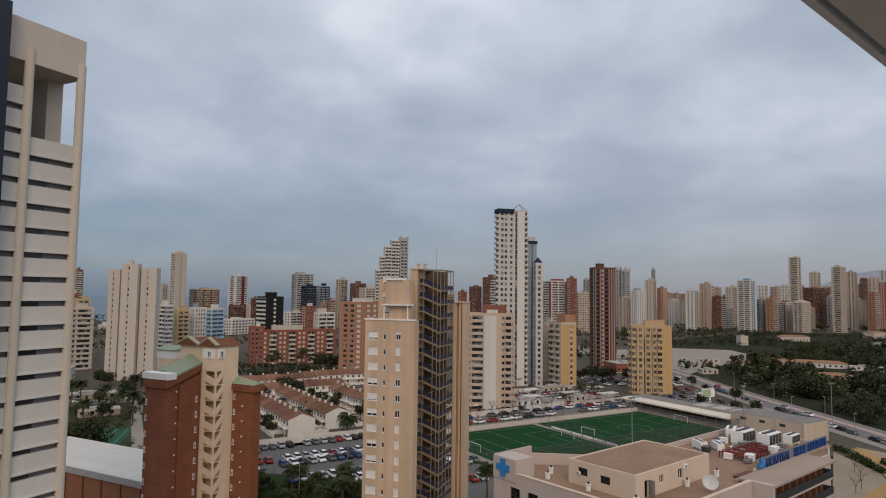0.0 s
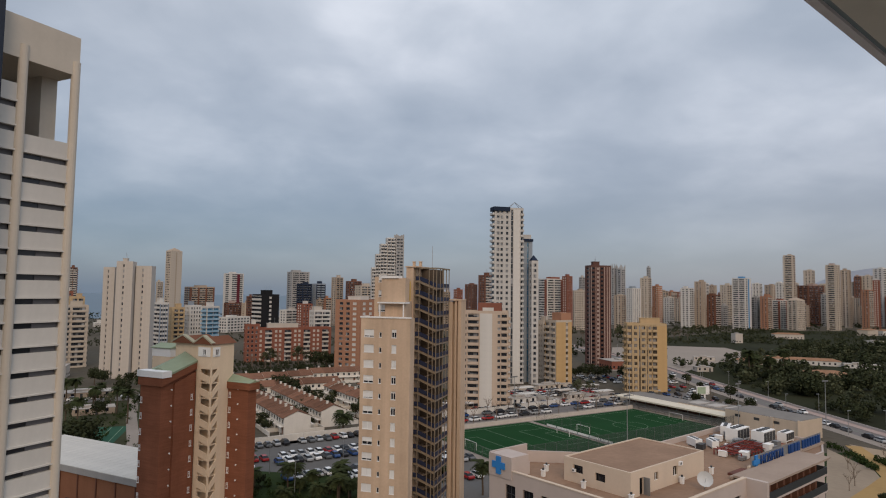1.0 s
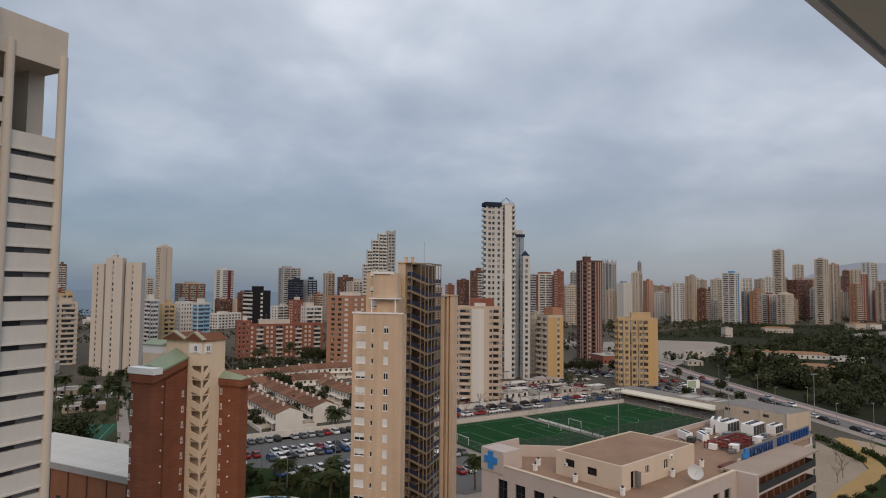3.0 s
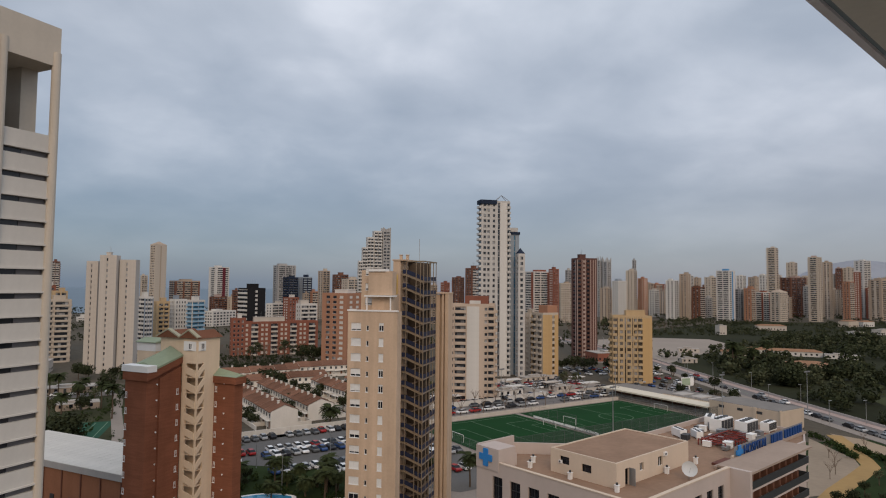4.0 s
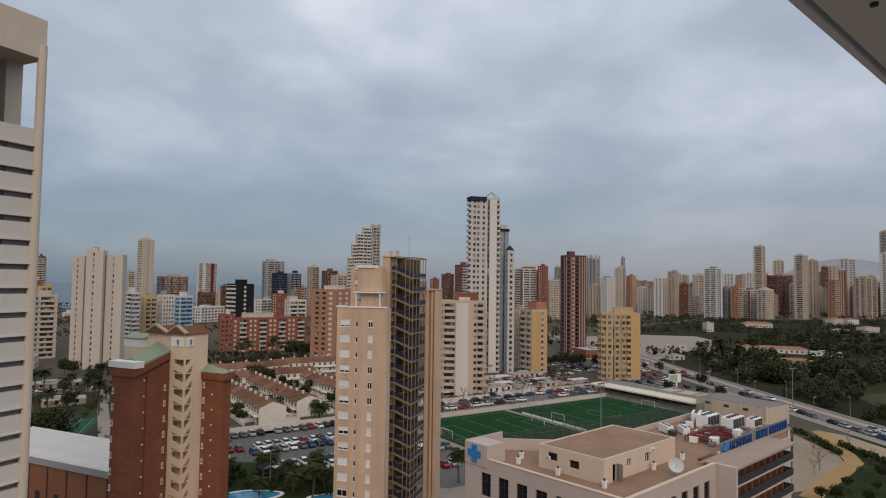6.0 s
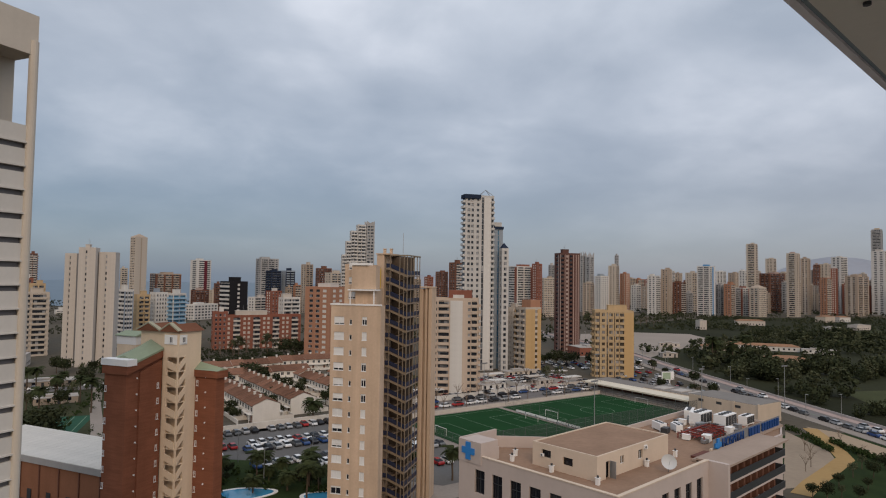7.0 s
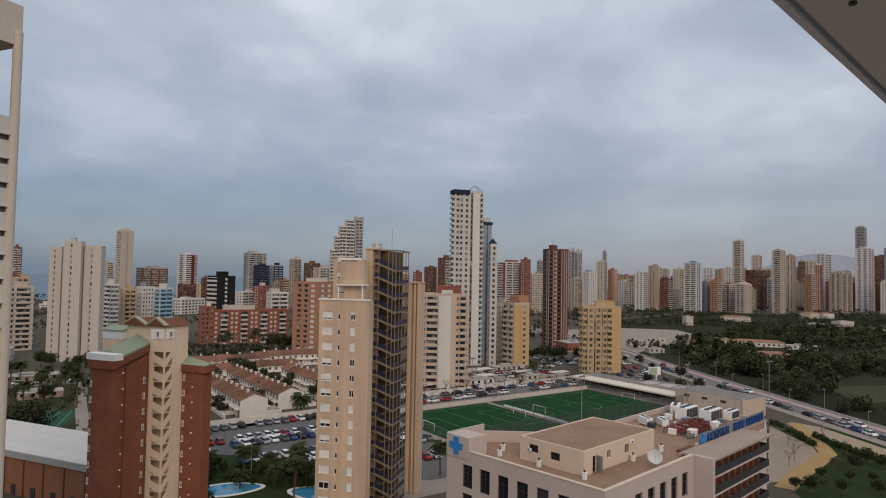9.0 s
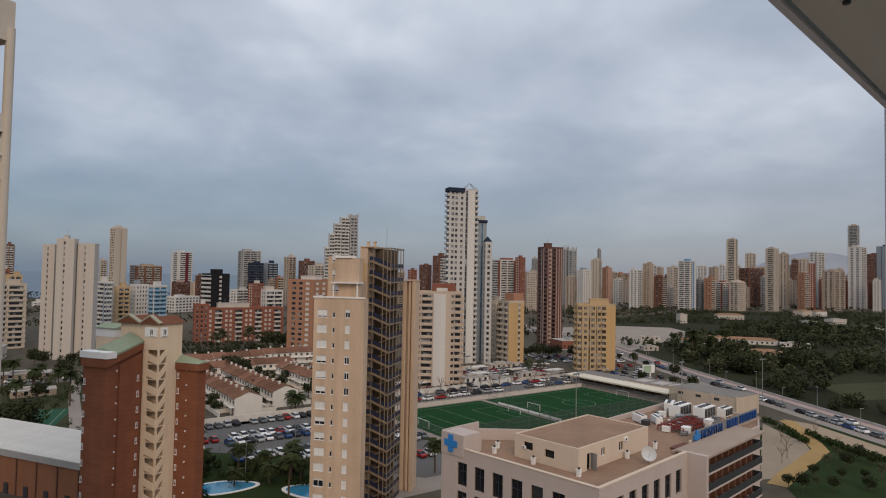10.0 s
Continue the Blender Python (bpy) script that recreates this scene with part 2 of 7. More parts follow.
# ---- apartment towers ----
STYLES = {
    # wall, second, glass, front, left, right
    "slim": ("cream", "tan", GLASS, "p3 s.6 p3", "p.6 w1 p.4 w1 p.4 w1 p.6", "p1 w1 p1"),
    "cream_bal": ("cream", "offwhite", GLASS, "p1 b4 p.8 b4 p1", "p2 w1.2 p2 w1.2 p2", "p2 b3 p2"),
    "brown_oct": ("tan", "brown", GLASS, "s1 b3 s1 b3 s1 b3 s1", "s1 b3 s1 b3 s1", "s1 b3 s1"),
    "white_grey": ("white", "bluegrey", GLASS, "s1 w2 s.4 w2 s.4 w2 s1", "c8", "c6"),
    "ochre": ("ochre", "cream", GLASS, "p2 b3 p1 b3 p1", "p2 w1 p3 w1 p2", "p2 w1 p2"),
    "white_rib": ("white", "bluegrey", GLASS, "p.8 w.8 p.8 w.8 p.8 w.8 p.8 w.8 p.8", "p1 w.8 p1 w.8 p1 w.8 p1", "p2 w1 p2"),
    "blue_bal": ("white", "ltblue", GLASS_BLUE, "p.4 k5 p.3 k5 p.4", "p.4 k5 p.4", "p2 w1 p2"),
    "maroon": ("white", "maroon", GLASS, "p.8 b4 s2.5 s.3 b2.5 p.8", "p2 b3 p2", "p2 b3 p2"),
    "brown_rib": ("brown", "pinkgrey", GLASS, "p.6 b3 p.6 b3 p.6 b3 p.6", "p.7 w1.6 p.7 w1.6 p.7", "p1 b3 p1"),
    "beige_win": ("beige", "tan", GLASS, "p3 w1 p3", "p1.4 w1.2 p1.4 w1.2 p1.4", "p1 w1 p1"),
    "white_grid": ("white", "offwhite", GLASS, "p.5 w1 p.5 w1 p.5 w1 p.5 w1 p.5 w1 p.5 w1 p.5 w1 p.5", "p.5 w1 p.5 w1 p.5 w1 p.5", "p1 w1 p1"),
    "black_white": ("black", "white", GLASS_DARK, "p4 x1.3 p4", "t8", "t6"),
    "grey_bal": ("grey", "offwhite", GLASS, "p.6 b3 p.6 b3 p.6 w1 p.6", "p1 b3 p1 w1 p1", "p1 w1 p1"),
    "navy": ("navy", "white", GLASS_DARK, "p.4 w3 p.4 w3 p.4", "p.4 w3 p.4 w3 p.4", "p1 w2 p1"),
    "navy2": ("bluegrey", "navy", GLASS_DARK, "s.5 w2 s.5 w2 s.5", "p2 w.6 p2 w.6 p2", "s1 w2 s1"),
    "white_bal": ("white", "offwhite", GLASS, "p.5 b4 p.5 b4 p.5", "p1 w1.2 p1.2 w1.2 p1", "p1 b4 p1"),
    "brick_win": ("brick", "white", GLASS, "p1.2 w1 p1.2 w1 p1.2 w1 p1.2", "p1 x1 p1 x1 p1", "p1 w1 p1"),
    "brick_bal": ("brick", "offwhite", GLASS, "p1 x.8 p.6 x.8 p1 B2.2 " * 4 + "p1", "p1 B2 p1 B2 p1", "p1 w1 p1"),
    "orange_win": ("orange", "white", GLASS, "p1 x1 p1.2 x1 p1.2 x1 p1", "p1 w1 p.8 w1 p.8 x1 p.8", "p1 w1 p1"),
    "tan_bal": ("tan", "cream", GLASS, "p.7 b3 s.7 b3 p.7", "p1 w1 s1 w1 p1", "p1 b2 p1"),
    "brown_bal": ("brown", "offwhite", GLASS, "p.5 B4 p.5 B4 p.5", "p1 w1 p1 w1 p1", "p1 b4 p1"),
    "white_red": ("white", "brick", GLASS, "p.5 b3 p.5 b3 s1.5 b2 p.5", "p1 b3 s1.2", "p1 w1 p1"),
    "beige_grid": ("cream", "tan", GLASS, "p.6 w1 p.6 w1 p.6 w1 p.6 w1 p.6 w1 p.6 w1 p.6", "p.6 w1 p.6 w1 p.6", "p1 w1 p1"),
    "grey_fin": ("grey", "bluegrey", GLASS, "p.5 w1.2 p.3 w1.2 p.5", "p.6 w1 p.6", "p1 w1 p1"),
    "tan_rib": ("tan", "cream", GLASS, "p1 w.7 s1 w.7 p1 w.7 s1", "p1 w.7 p1 w.7 p1", "p1 w1 p1"),
    "white_blue": ("white", "blue", GLASS, "p.6 b2 p.4 s2 p2.4", "p.6 b3 p.6 b3 p.6", "p1 w1 p1"),
    "orange_bal": ("orange", "cream", GLASS, "p.4 B4 p.4 B4 p.4", "p1 w1 p1 w1 p1", "p1 w1 p1"),
    "tall_brown": ("cream", "darkbrown", GLASS, "p1 b2.5 s.9 p.6 s.9 b1.6", "p.8 b3 p.8", "p1 w1 p1"),
    "beige_tall": ("cream", "pinkgrey", GLASS, "p1 b2 p1.4 w.8 p1.4 b2 p1", "p1 b3 p1", "p1 b2 p1"),
    "grey_yellow": ("grey", "yellow", GLASS, "p.4 b4 p.4 b4 p.4", "p.6 b4 p.6", "p1 w1 p1"),
    "triple": ("offwhite", "pinkgrey", GLASS, "p2.4 w.55 p3", "p3 w.7 p2", "p3"),
    "white_tall": ("stone", "white", GLASS, "p3.5 w4.5 p2 w4 p5 w4 p4.5 g3.5 p.6 q12 b5", "k5", "p.6 w.8 p.8"),
    "grey_plain": ("bluegrey", "grey", GLASS_BLUE, "p2 g.7 p2", "p3", "p1 w1 p1"),
    "tall_end": ("stone", "navy", GLASS, "p.7 w1 p.7", "p.6 w1 p.6", "p1 w1 p1"),
    "mid_white": ("sandy", "white", GLASS, "p.3 w.9 p.3 b2.0 p.2 q2.3 p1.0 w.5 p.2 b1.0 p.2", "p2 w1 p2 w1 p1", "p1 b2 p1"),
    "yellow": ("ochre", "yellow", GLASS_TAN, "y1.5 n.3 p.7 y1.1 p.6 n.5 p.4 y1.3 p.5 n.3 p.3 y1.1 p.3 b1.6 s3.4", "p1 b2 p1 b2 p1", "p1 w1 p1"),
    "orange_side": ("cream", "yellow", GLASS_TAN, "s3 w.8 s1.2", "b2 p1 b2 p.6", "p1 w1 p1"),
    "dark_red": ("darkbrown", "pinkgrey", GLASS_DARK, "s.25 b1.6 p.4 s.25 p.4 x1 s.3 p.5 b1.4 p.4 s.3 p1.0 s.3 p.8 s.3 p.6", "p.6 w1 s.3 p.6", "p1 w1 p1"),
}


def face_cells(pattern, length):
    """(kind, from, to) along a face."""
    cells = [(c[0], float(c[1:])) for c in pattern.split()]
    total, at, out = sum(c[1] for c in cells), 0.0, []
    for kind, w in cells:
        out.append((kind, at, at + w / total * length))
        at += w / total * length
    return out


def storey_mesh(w, d, fh, style):
    """One storey's shell: walls with real window openings, parapets and balconies, round a glazed core."""
    first, second, glass, front, left, right = style
    me = Mesh()
    th = 0.35

    def cell(put, kind, a, b):
        # put(a, b, z0, z1, out0, out1, slot); out is metres proud of the wall's face
        lo, hi = 0.95, fh - 0.45
        if kind in "psqn":
            put(a, b, 0, fh, -th if kind != "n" else -th - 0.9, {"q": 0.12, "n": -0.9}.get(kind, 0), {"p": 0, "s": 1, "q": 1, "n": 0}[kind])
        elif kind in "wx":
            s = 0
            put(a, b, 0, lo, -th, 0, s)
            put(a, b, hi, fh, -th, 0, s)
            if kind == "x":
                put(a + 0.06, b - 0.06, lo, hi, -th, -0.12, 1)
            put(a - 0.08, b + 0.08, lo - 0.08, lo, 0, 0.08, 1)
        elif kind in "bBky":
            s = {"b": 0, "B": 1, "k": 1, "y": 0}[kind]
            proud = 0.25 if kind == "y" else 0.9
            put(a, b, -0.12, 0.10, -th, proud, s)
            put(a, b, 0.10, 1.05, proud - 0.12, proud, s)
            put(a, a + 0.12, 0.10, 1.05, 0, proud - 0.12, s)
            put(b - 0.12, b, 0.10, 1.05, 0, proud - 0.12, s)
            put(a, b, fh - 0.4, fh - 0.12, -th, 0, 0)
        elif kind in "ct":
            put(a, b, 0, 1.1, -th, 0.1 if kind == "c" else 0.5, 0 if kind == "c" else 1)
            put(a, b, fh - 0.3, fh, -th, 0, 0 if kind == "c" else 1)
        elif kind == "g":
            put(a, b, -0.05, 0.12, -th, -0.05, 1)

    hx, hy = w / 2, d / 2
    for kind, a, b in face_cells(front, w):
        cell(lambda a, b, z0, z1, o0, o1, s: me.box(a - hx, -hy - o1, z0, b - hx, -hy - o0, z1, s), kind, a, b)
        cell(lambda a, b, z0, z1, o0, o1, s: me.box(hx - b, hy + o0, z0, hx - a, hy + o1, z1, s), kind, a, b)
    for kind, a, b in face_cells(left, d - 2 * th):
        cell(lambda a, b, z0, z1, o0, o1, s: me.box(-hx - o1, hy - th - b, z0, -hx - o0, hy - th - a, z1, s), kind, a, b)
    for kind, a, b in face_cells(right, d - 2 * th):
        cell(lambda a, b, z0, z1, o0, o1, s: me.box(hx + o0, a - hy + th, z0, hx + o1, b - hy + th, z1, s), kind, a, b)
    return me.data("storey", [wall(first), wall(second)])


def tower(x, y, w, d, h, yaw, fh, style, label, cap=None, base=0.0, name="apartment_tower", group="apartment towers of the city", roof_box=True):
    if y > 800 and yaw == 38:
        yaw = random.Random(int(x * 5 + y)).uniform(22, 52)
    first, second, glass = STYLES[style][:3]
    t = thing(name, label, "building", pose(x, y, base, 0, 0, yaw), group)
    n = max(2, round((h - 0.8) / fh))
    fh = (h - 0.8) / n
    part("core", box(-w / 2 + 0.34, -d / 2 + 0.34, 0, w / 2 - 0.34, d / 2 - 0.34, h - 0.8), glass, t, "dark window glass with some pale blinds")
    me = storey_mesh(w, d, fh, STYLES[style])
    if y > 800:  # far towers: three storeys to a part
        tall = Mesh()
        for k in range(3):
            base_n = len(tall.v)
            tall.v += [(v.co.x, v.co.y, v.co.z + k * fh) for v in me.vertices]
            tall.f += [tuple(base_n + c for c in p.vertices) for p in me.polygons]
            tall.m += [p.material_index for p in me.polygons]
        three = tall.data("storey_block", [wall(first), wall(second)])
        for i in range(n // 3):
            part("storey_block", three, parent=t, at=(0, 0, i * 3 * fh))
        for i in range(n - n % 3, n):
            part("storey", me, parent=t, at=(0, 0, i * fh))
    else:
        for i in range(n):
            part("storey", me, parent=t, at=(0, 0, i * fh))
    r = Mesh()
    r.box(-w / 2, -d / 2, h - 0.8, w / 2, d / 2, h - 0.5)
    for q in ((-w / 2, -d / 2, w / 2, -d / 2 + 0.25), (-w / 2, d / 2 - 0.25, w / 2, d / 2), (-w / 2, -d / 2 + 0.25, -w / 2 + 0.25, d / 2 - 0.25), (w / 2 - 0.25, -d / 2 + 0.25, w / 2, d / 2 - 0.25)):
        r.box(q[0], q[1], h - 0.5, q[2], q[3], h + 0.3)
    part("roof", r, wall(first), t)
    rnd = random.Random(int(x * 13 + y * 7))
    if cap and cap[0] == "pyramid":
        p, a, b, z = Mesh(), w / 2, d / 2, h + 0.3
        for i, j in (((-a, -b), (a, -b)), ((a, -b), (a, b)), ((a, b), (-a, b)), ((-a, b), (-a, -b))):
            p.quad([(*i, z), (*j, z), (0, 0, z + cap[1])])
        part("roof_peak", p, wall(second), t)
    elif cap and cap[0] == "fin":
        for s in (-1, 1):
            p = Mesh()
            for yy in (-d / 2, d / 2 - 0.3):
                p.quad([(s * w / 2, yy, h), (s * w / 2, yy, h + cap[1]), (0, yy, h + 1)])
                p.quad([(s * w / 2, yy + 0.3, h), (0, yy + 0.3, h + 1), (s * w / 2, yy + 0.3, h + cap[1])])
            part("roof_fin", p, wall(first), t)
    elif roof_box:
        bw, bd, bh = w * rnd.uniform(0.25, 0.5), d * rnd.uniform(0.3, 0.55), rnd.uniform(2.2, 3.6)
        cx, cy = rnd.uniform(-0.2, 0.2) * w, rnd.uniform(-0.15, 0.15) * d
        p = box(cx - bw / 2, cy - bd / 2, h - 0.5, cx + bw / 2, cy + bd / 2, h + bh - 0.5)
        p.box(cx - bw / 2 - 0.2, cy - bd / 2 - 0.2, h + bh - 0.5, cx + bw / 2 + 0.2, cy + bd / 2 + 0.2, h + bh - 0.25)
        part("lift_housing", p, wall(second if rnd.random() < 0.4 else first), t)
        q = Mesh()
        for k in range(3):
            ax, ay = cx + rnd.uniform(-bw, bw) * 0.4, cy + rnd.uniform(-bd, bd) * 0.4
            q.beam((ax, ay, h + bh - 0.3), (ax, ay, h + bh + rnd.uniform(1.5, 4)), 0.06, sides=4)
        if y < 800:
            part("aerial", q, METAL, t)
    return t


# ---- left neighbour: a white tower of bands between columns ----
PALE = mat("pale_render", (0.53, 0.475, 0.405), 0.85, 2.5, 0.05, 0.09)
PALE_PANEL = mat("white_panel", (0.57, 0.54, 0.495), 0.75, 2.0, 0.04, 0.07, piece=0.03)
SLIT_DARK, SLIT_GREY = glass_mat("slit_dark", (0.03, 0.032, 0.038), 0.05), mat("slit_grey", (0.13, 0.125, 0.13), 0.5, 3, 0.1)


def banded_tower():
    t = thing("apartment_tower", "white banded apartment tower with round-edged columns and an open top storey", "building", pose(-43.0, 73.0, 0, 0, 0, 64))
    bay, fh, bays, top, open0, open1 = 5.95, 2.645, 4, 76.2, 62.9, 71.6
    part("core", Mesh().box(-bay, 0.62, 0, -0.4, 16, open0 - 1.0).box(-bay * bays, 0.62, 0, -bay, 16, 67.4), SLIT_DARK, t)
    w = Mesh()
    w.box(-bay + 0.3, 0.3, open0 - 1.0, 0.25, 16, open0 - 0.2).box(-bay * bays, 0.3, 67.4, -bay + 0.3, 16, 67.7)
    part("terrace", w, PALE, t)
    w = Mesh()
    w.box(-bay * bays, -0.25, open1, 0.35, 16, top)
    part("crown_beam", w, PALE, t, "deep pale beam round the roof")
    part("lift_core", box(-1.67, 3.5, open0 - 0.2, 0.2, 13, open1), PALE, t)
    col = Mesh()
    poly = [(0.5 * math.cos(a) * (1.0 if abs(math.cos(a)) < 0.8 else 1.0), -0.1 - 0.45 * math.sin(a)) for a in [math.pi * 2 * i / 14 for i in range(14)]]
    col.prism(poly[::-1], 0, open1 + 1.6)
    cd = col.data("column", PALE, smooth=False)
    for i in range(bays + 1):
        part("column", cd, parent=t, at=(-bay * i, 0, 0))
    panel = box(-bay + 0.45, -0.12, 0.80, -0.45, 0.3, fh)
    panel.box(-bay + 0.45, -0.30, 0.62, -0.45, 0.34, 0.80)
    pd = panel.data("panel", PALE_PANEL)
    win = Mesh()
    win.box(-bay + 0.45, 0.32, 0.0, -bay / 2 - 0.3, 0.42, 0.62, 0)
    win.box(-bay / 2 - 0.3, 0.24, 0.0, -0.45, 0.40, 0.62, 1)
    wd = win.data("slit_window", [SLIT_DARK, SLIT_GREY])
    stud = Mesh()
    for k in range(2):
        stud.beam((-1.6 - 2.9 * k, -0.1, 2.35), (-1.6 - 2.9 * k, -0.2, 2.35), 0.08)
    n = int((open0 - 1.0) / fh)
    z0 = 60.85 - fh * (n - 1)
    for b in range(bays):
        for i in range(n if b == 0 else n + 2):
            part("panel", pd, parent=t, at=(-bay * b, 0, z0 + i * fh - fh * 0.0))
            part("slit_window", wd, parent=t, at=(-bay * b, 0, z0 + i * fh))
    part("end_wall", box(-0.4, 0.3, 0, 0.0, 16, open0 - 1.0), PALE, t)
    dark = Mesh().box(-bay * 2.6, -1.5, 0, -8.8, -0.3, 77.0)
    part("glazed_bay", dark, mat("navy_glazing", (0.012, 0.016, 0.03), 0.25, 0.8, 0.2, bump=0), t, "dark navy glazed projecting bay")


banded_tower()

# ---- beige tower with an outdoor steel stair ----
SAND = mat("sand_render", (0.54, 0.405, 0.295), 0.88, 2.2, 0.10, 0.30)
# darker copy of the sand render, recess shade put into its colour
SAND_DIM = mat("sand_render_shaded", (0.45, 0.35, 0.26), 0.9, 2.2, 0.1, 0.2)
SHUTTER = mat("white_shutter", (0.70, 0.70, 0.69), 0.6, 12, 0.04, piece=0.08)
BLUE_RAIL = mat("blue_rail", (0.016, 0.023, 0.055), 0.5, 5, 0.2)
YELLOW_PIPE = mat("yellow_paint", (0.62, 0.42, 0.08), 0.6, 5, 0.1)


UNITS = {}


def window_unit(parent, at, w, h, shutter=1.0, panes=2):
    """A window in its reveal: a frame, its pane, and a roller shutter let down by a part of its height; the wall plane is y = 0."""
    key = (w, h, shutter, panes)
    if key not in UNITS:
        fr = Mesh()
        outer, inner = [(-w / 2, 0), (w / 2, 0), (w / 2, h), (-w / 2, h)], [(-w / 2 + 0.07, 0.07), (w / 2 - 0.07, 0.07), (w / 2 - 0.07, h - 0.07), (-w / 2 + 0.07, h - 0.07)]
        fr.v = [(x, y, z) for y in (-0.03, 0.12) for ring in (outer, inner) for x, z in ring]
        for k in range(4):
            n = (k + 1) % 4
            fr.f += [(k, n, 4 + n, 4 + k), (4 + k, 4 + n, 12 + n, 12 + k), (8 + n, 8 + k, 12 + k, 12 + n), (n, k, 8 + k, 8 + n)]
            fr.m += [0] * 4
        for k in range(1, panes):
            x = -w / 2 + w * k / panes
            fr.box(x - 0.04, 0.0, 0.06, x + 0.04, 0.11, h - 0.06, 0)
        fr.box(-w / 2 - 0.06, -0.12, -0.07, w / 2 + 0.06, 0.1, 0.01, 0)
        pane = Mesh().box(-w / 2 + 0.05, 0.085, 0.05, w / 2 - 0.05, 0.10, h - 0.05)
        sh = None
        if shutter > 0:
            z0 = h - 0.06 - (h - 0.12) * shutter
            sh = Mesh()
            n = max(2, int(h * shutter / 0.12))
            dz = (h - 0.06 - z0) / n
            for k in range(n):  # one rolled sheet, each slat leaning out at its foot
                a, b = z0 + k * dz, z0 + (k + 1) * dz
                sh.quad([(-w / 2 + 0.06, 0.01, a), (w / 2 - 0.06, 0.01, a), (w / 2 - 0.06, 0.035, b), (-w / 2 + 0.06, 0.035, b)])
                sh.quad([(-w / 2 + 0.06, 0.035, a), (w / 2 - 0.06, 0.035, a), (w / 2 - 0.06, 0.01, a), (-w / 2 + 0.06, 0.01, a)])
            sh = sh.data("shutter", SHUTTER)
        UNITS[key] = (fr.data("window", SHUTTER), pane.data("pane", GLASS_DARK), sh)
    fr, pane, sh = UNITS[key]
    ob = part("window", fr, parent=parent, at=at)
    part("pane", pane, parent=ob)
    if sh:
        part("shutter", sh, parent=ob)
    return ob


def wall_with_holes(me, x0, x1, z0, z1, y0, y1, holes, mi=0):
    """A wall slab in x and z, from y0 to y1 thick, left open at the holes (x0, x1, z0, z1), which stand in columns."""
    xs = sorted({x0, x1, *[h[0] for h in holes], *[h[1] for h in holes]})
    for a, b in zip(xs, xs[1:]):
        col = sorted((h[2], h[3]) for h in holes if h[0] <= a + 1e-6 and h[1] >= b - 1e-6)
        z = z0
        for p, q in col:
            if p > z:
                me.box(a, y0, z, b, y1, p, mi)
            z = q
        if z1 > z:
            me.box(a, y0, z, b, y1, z1, mi)


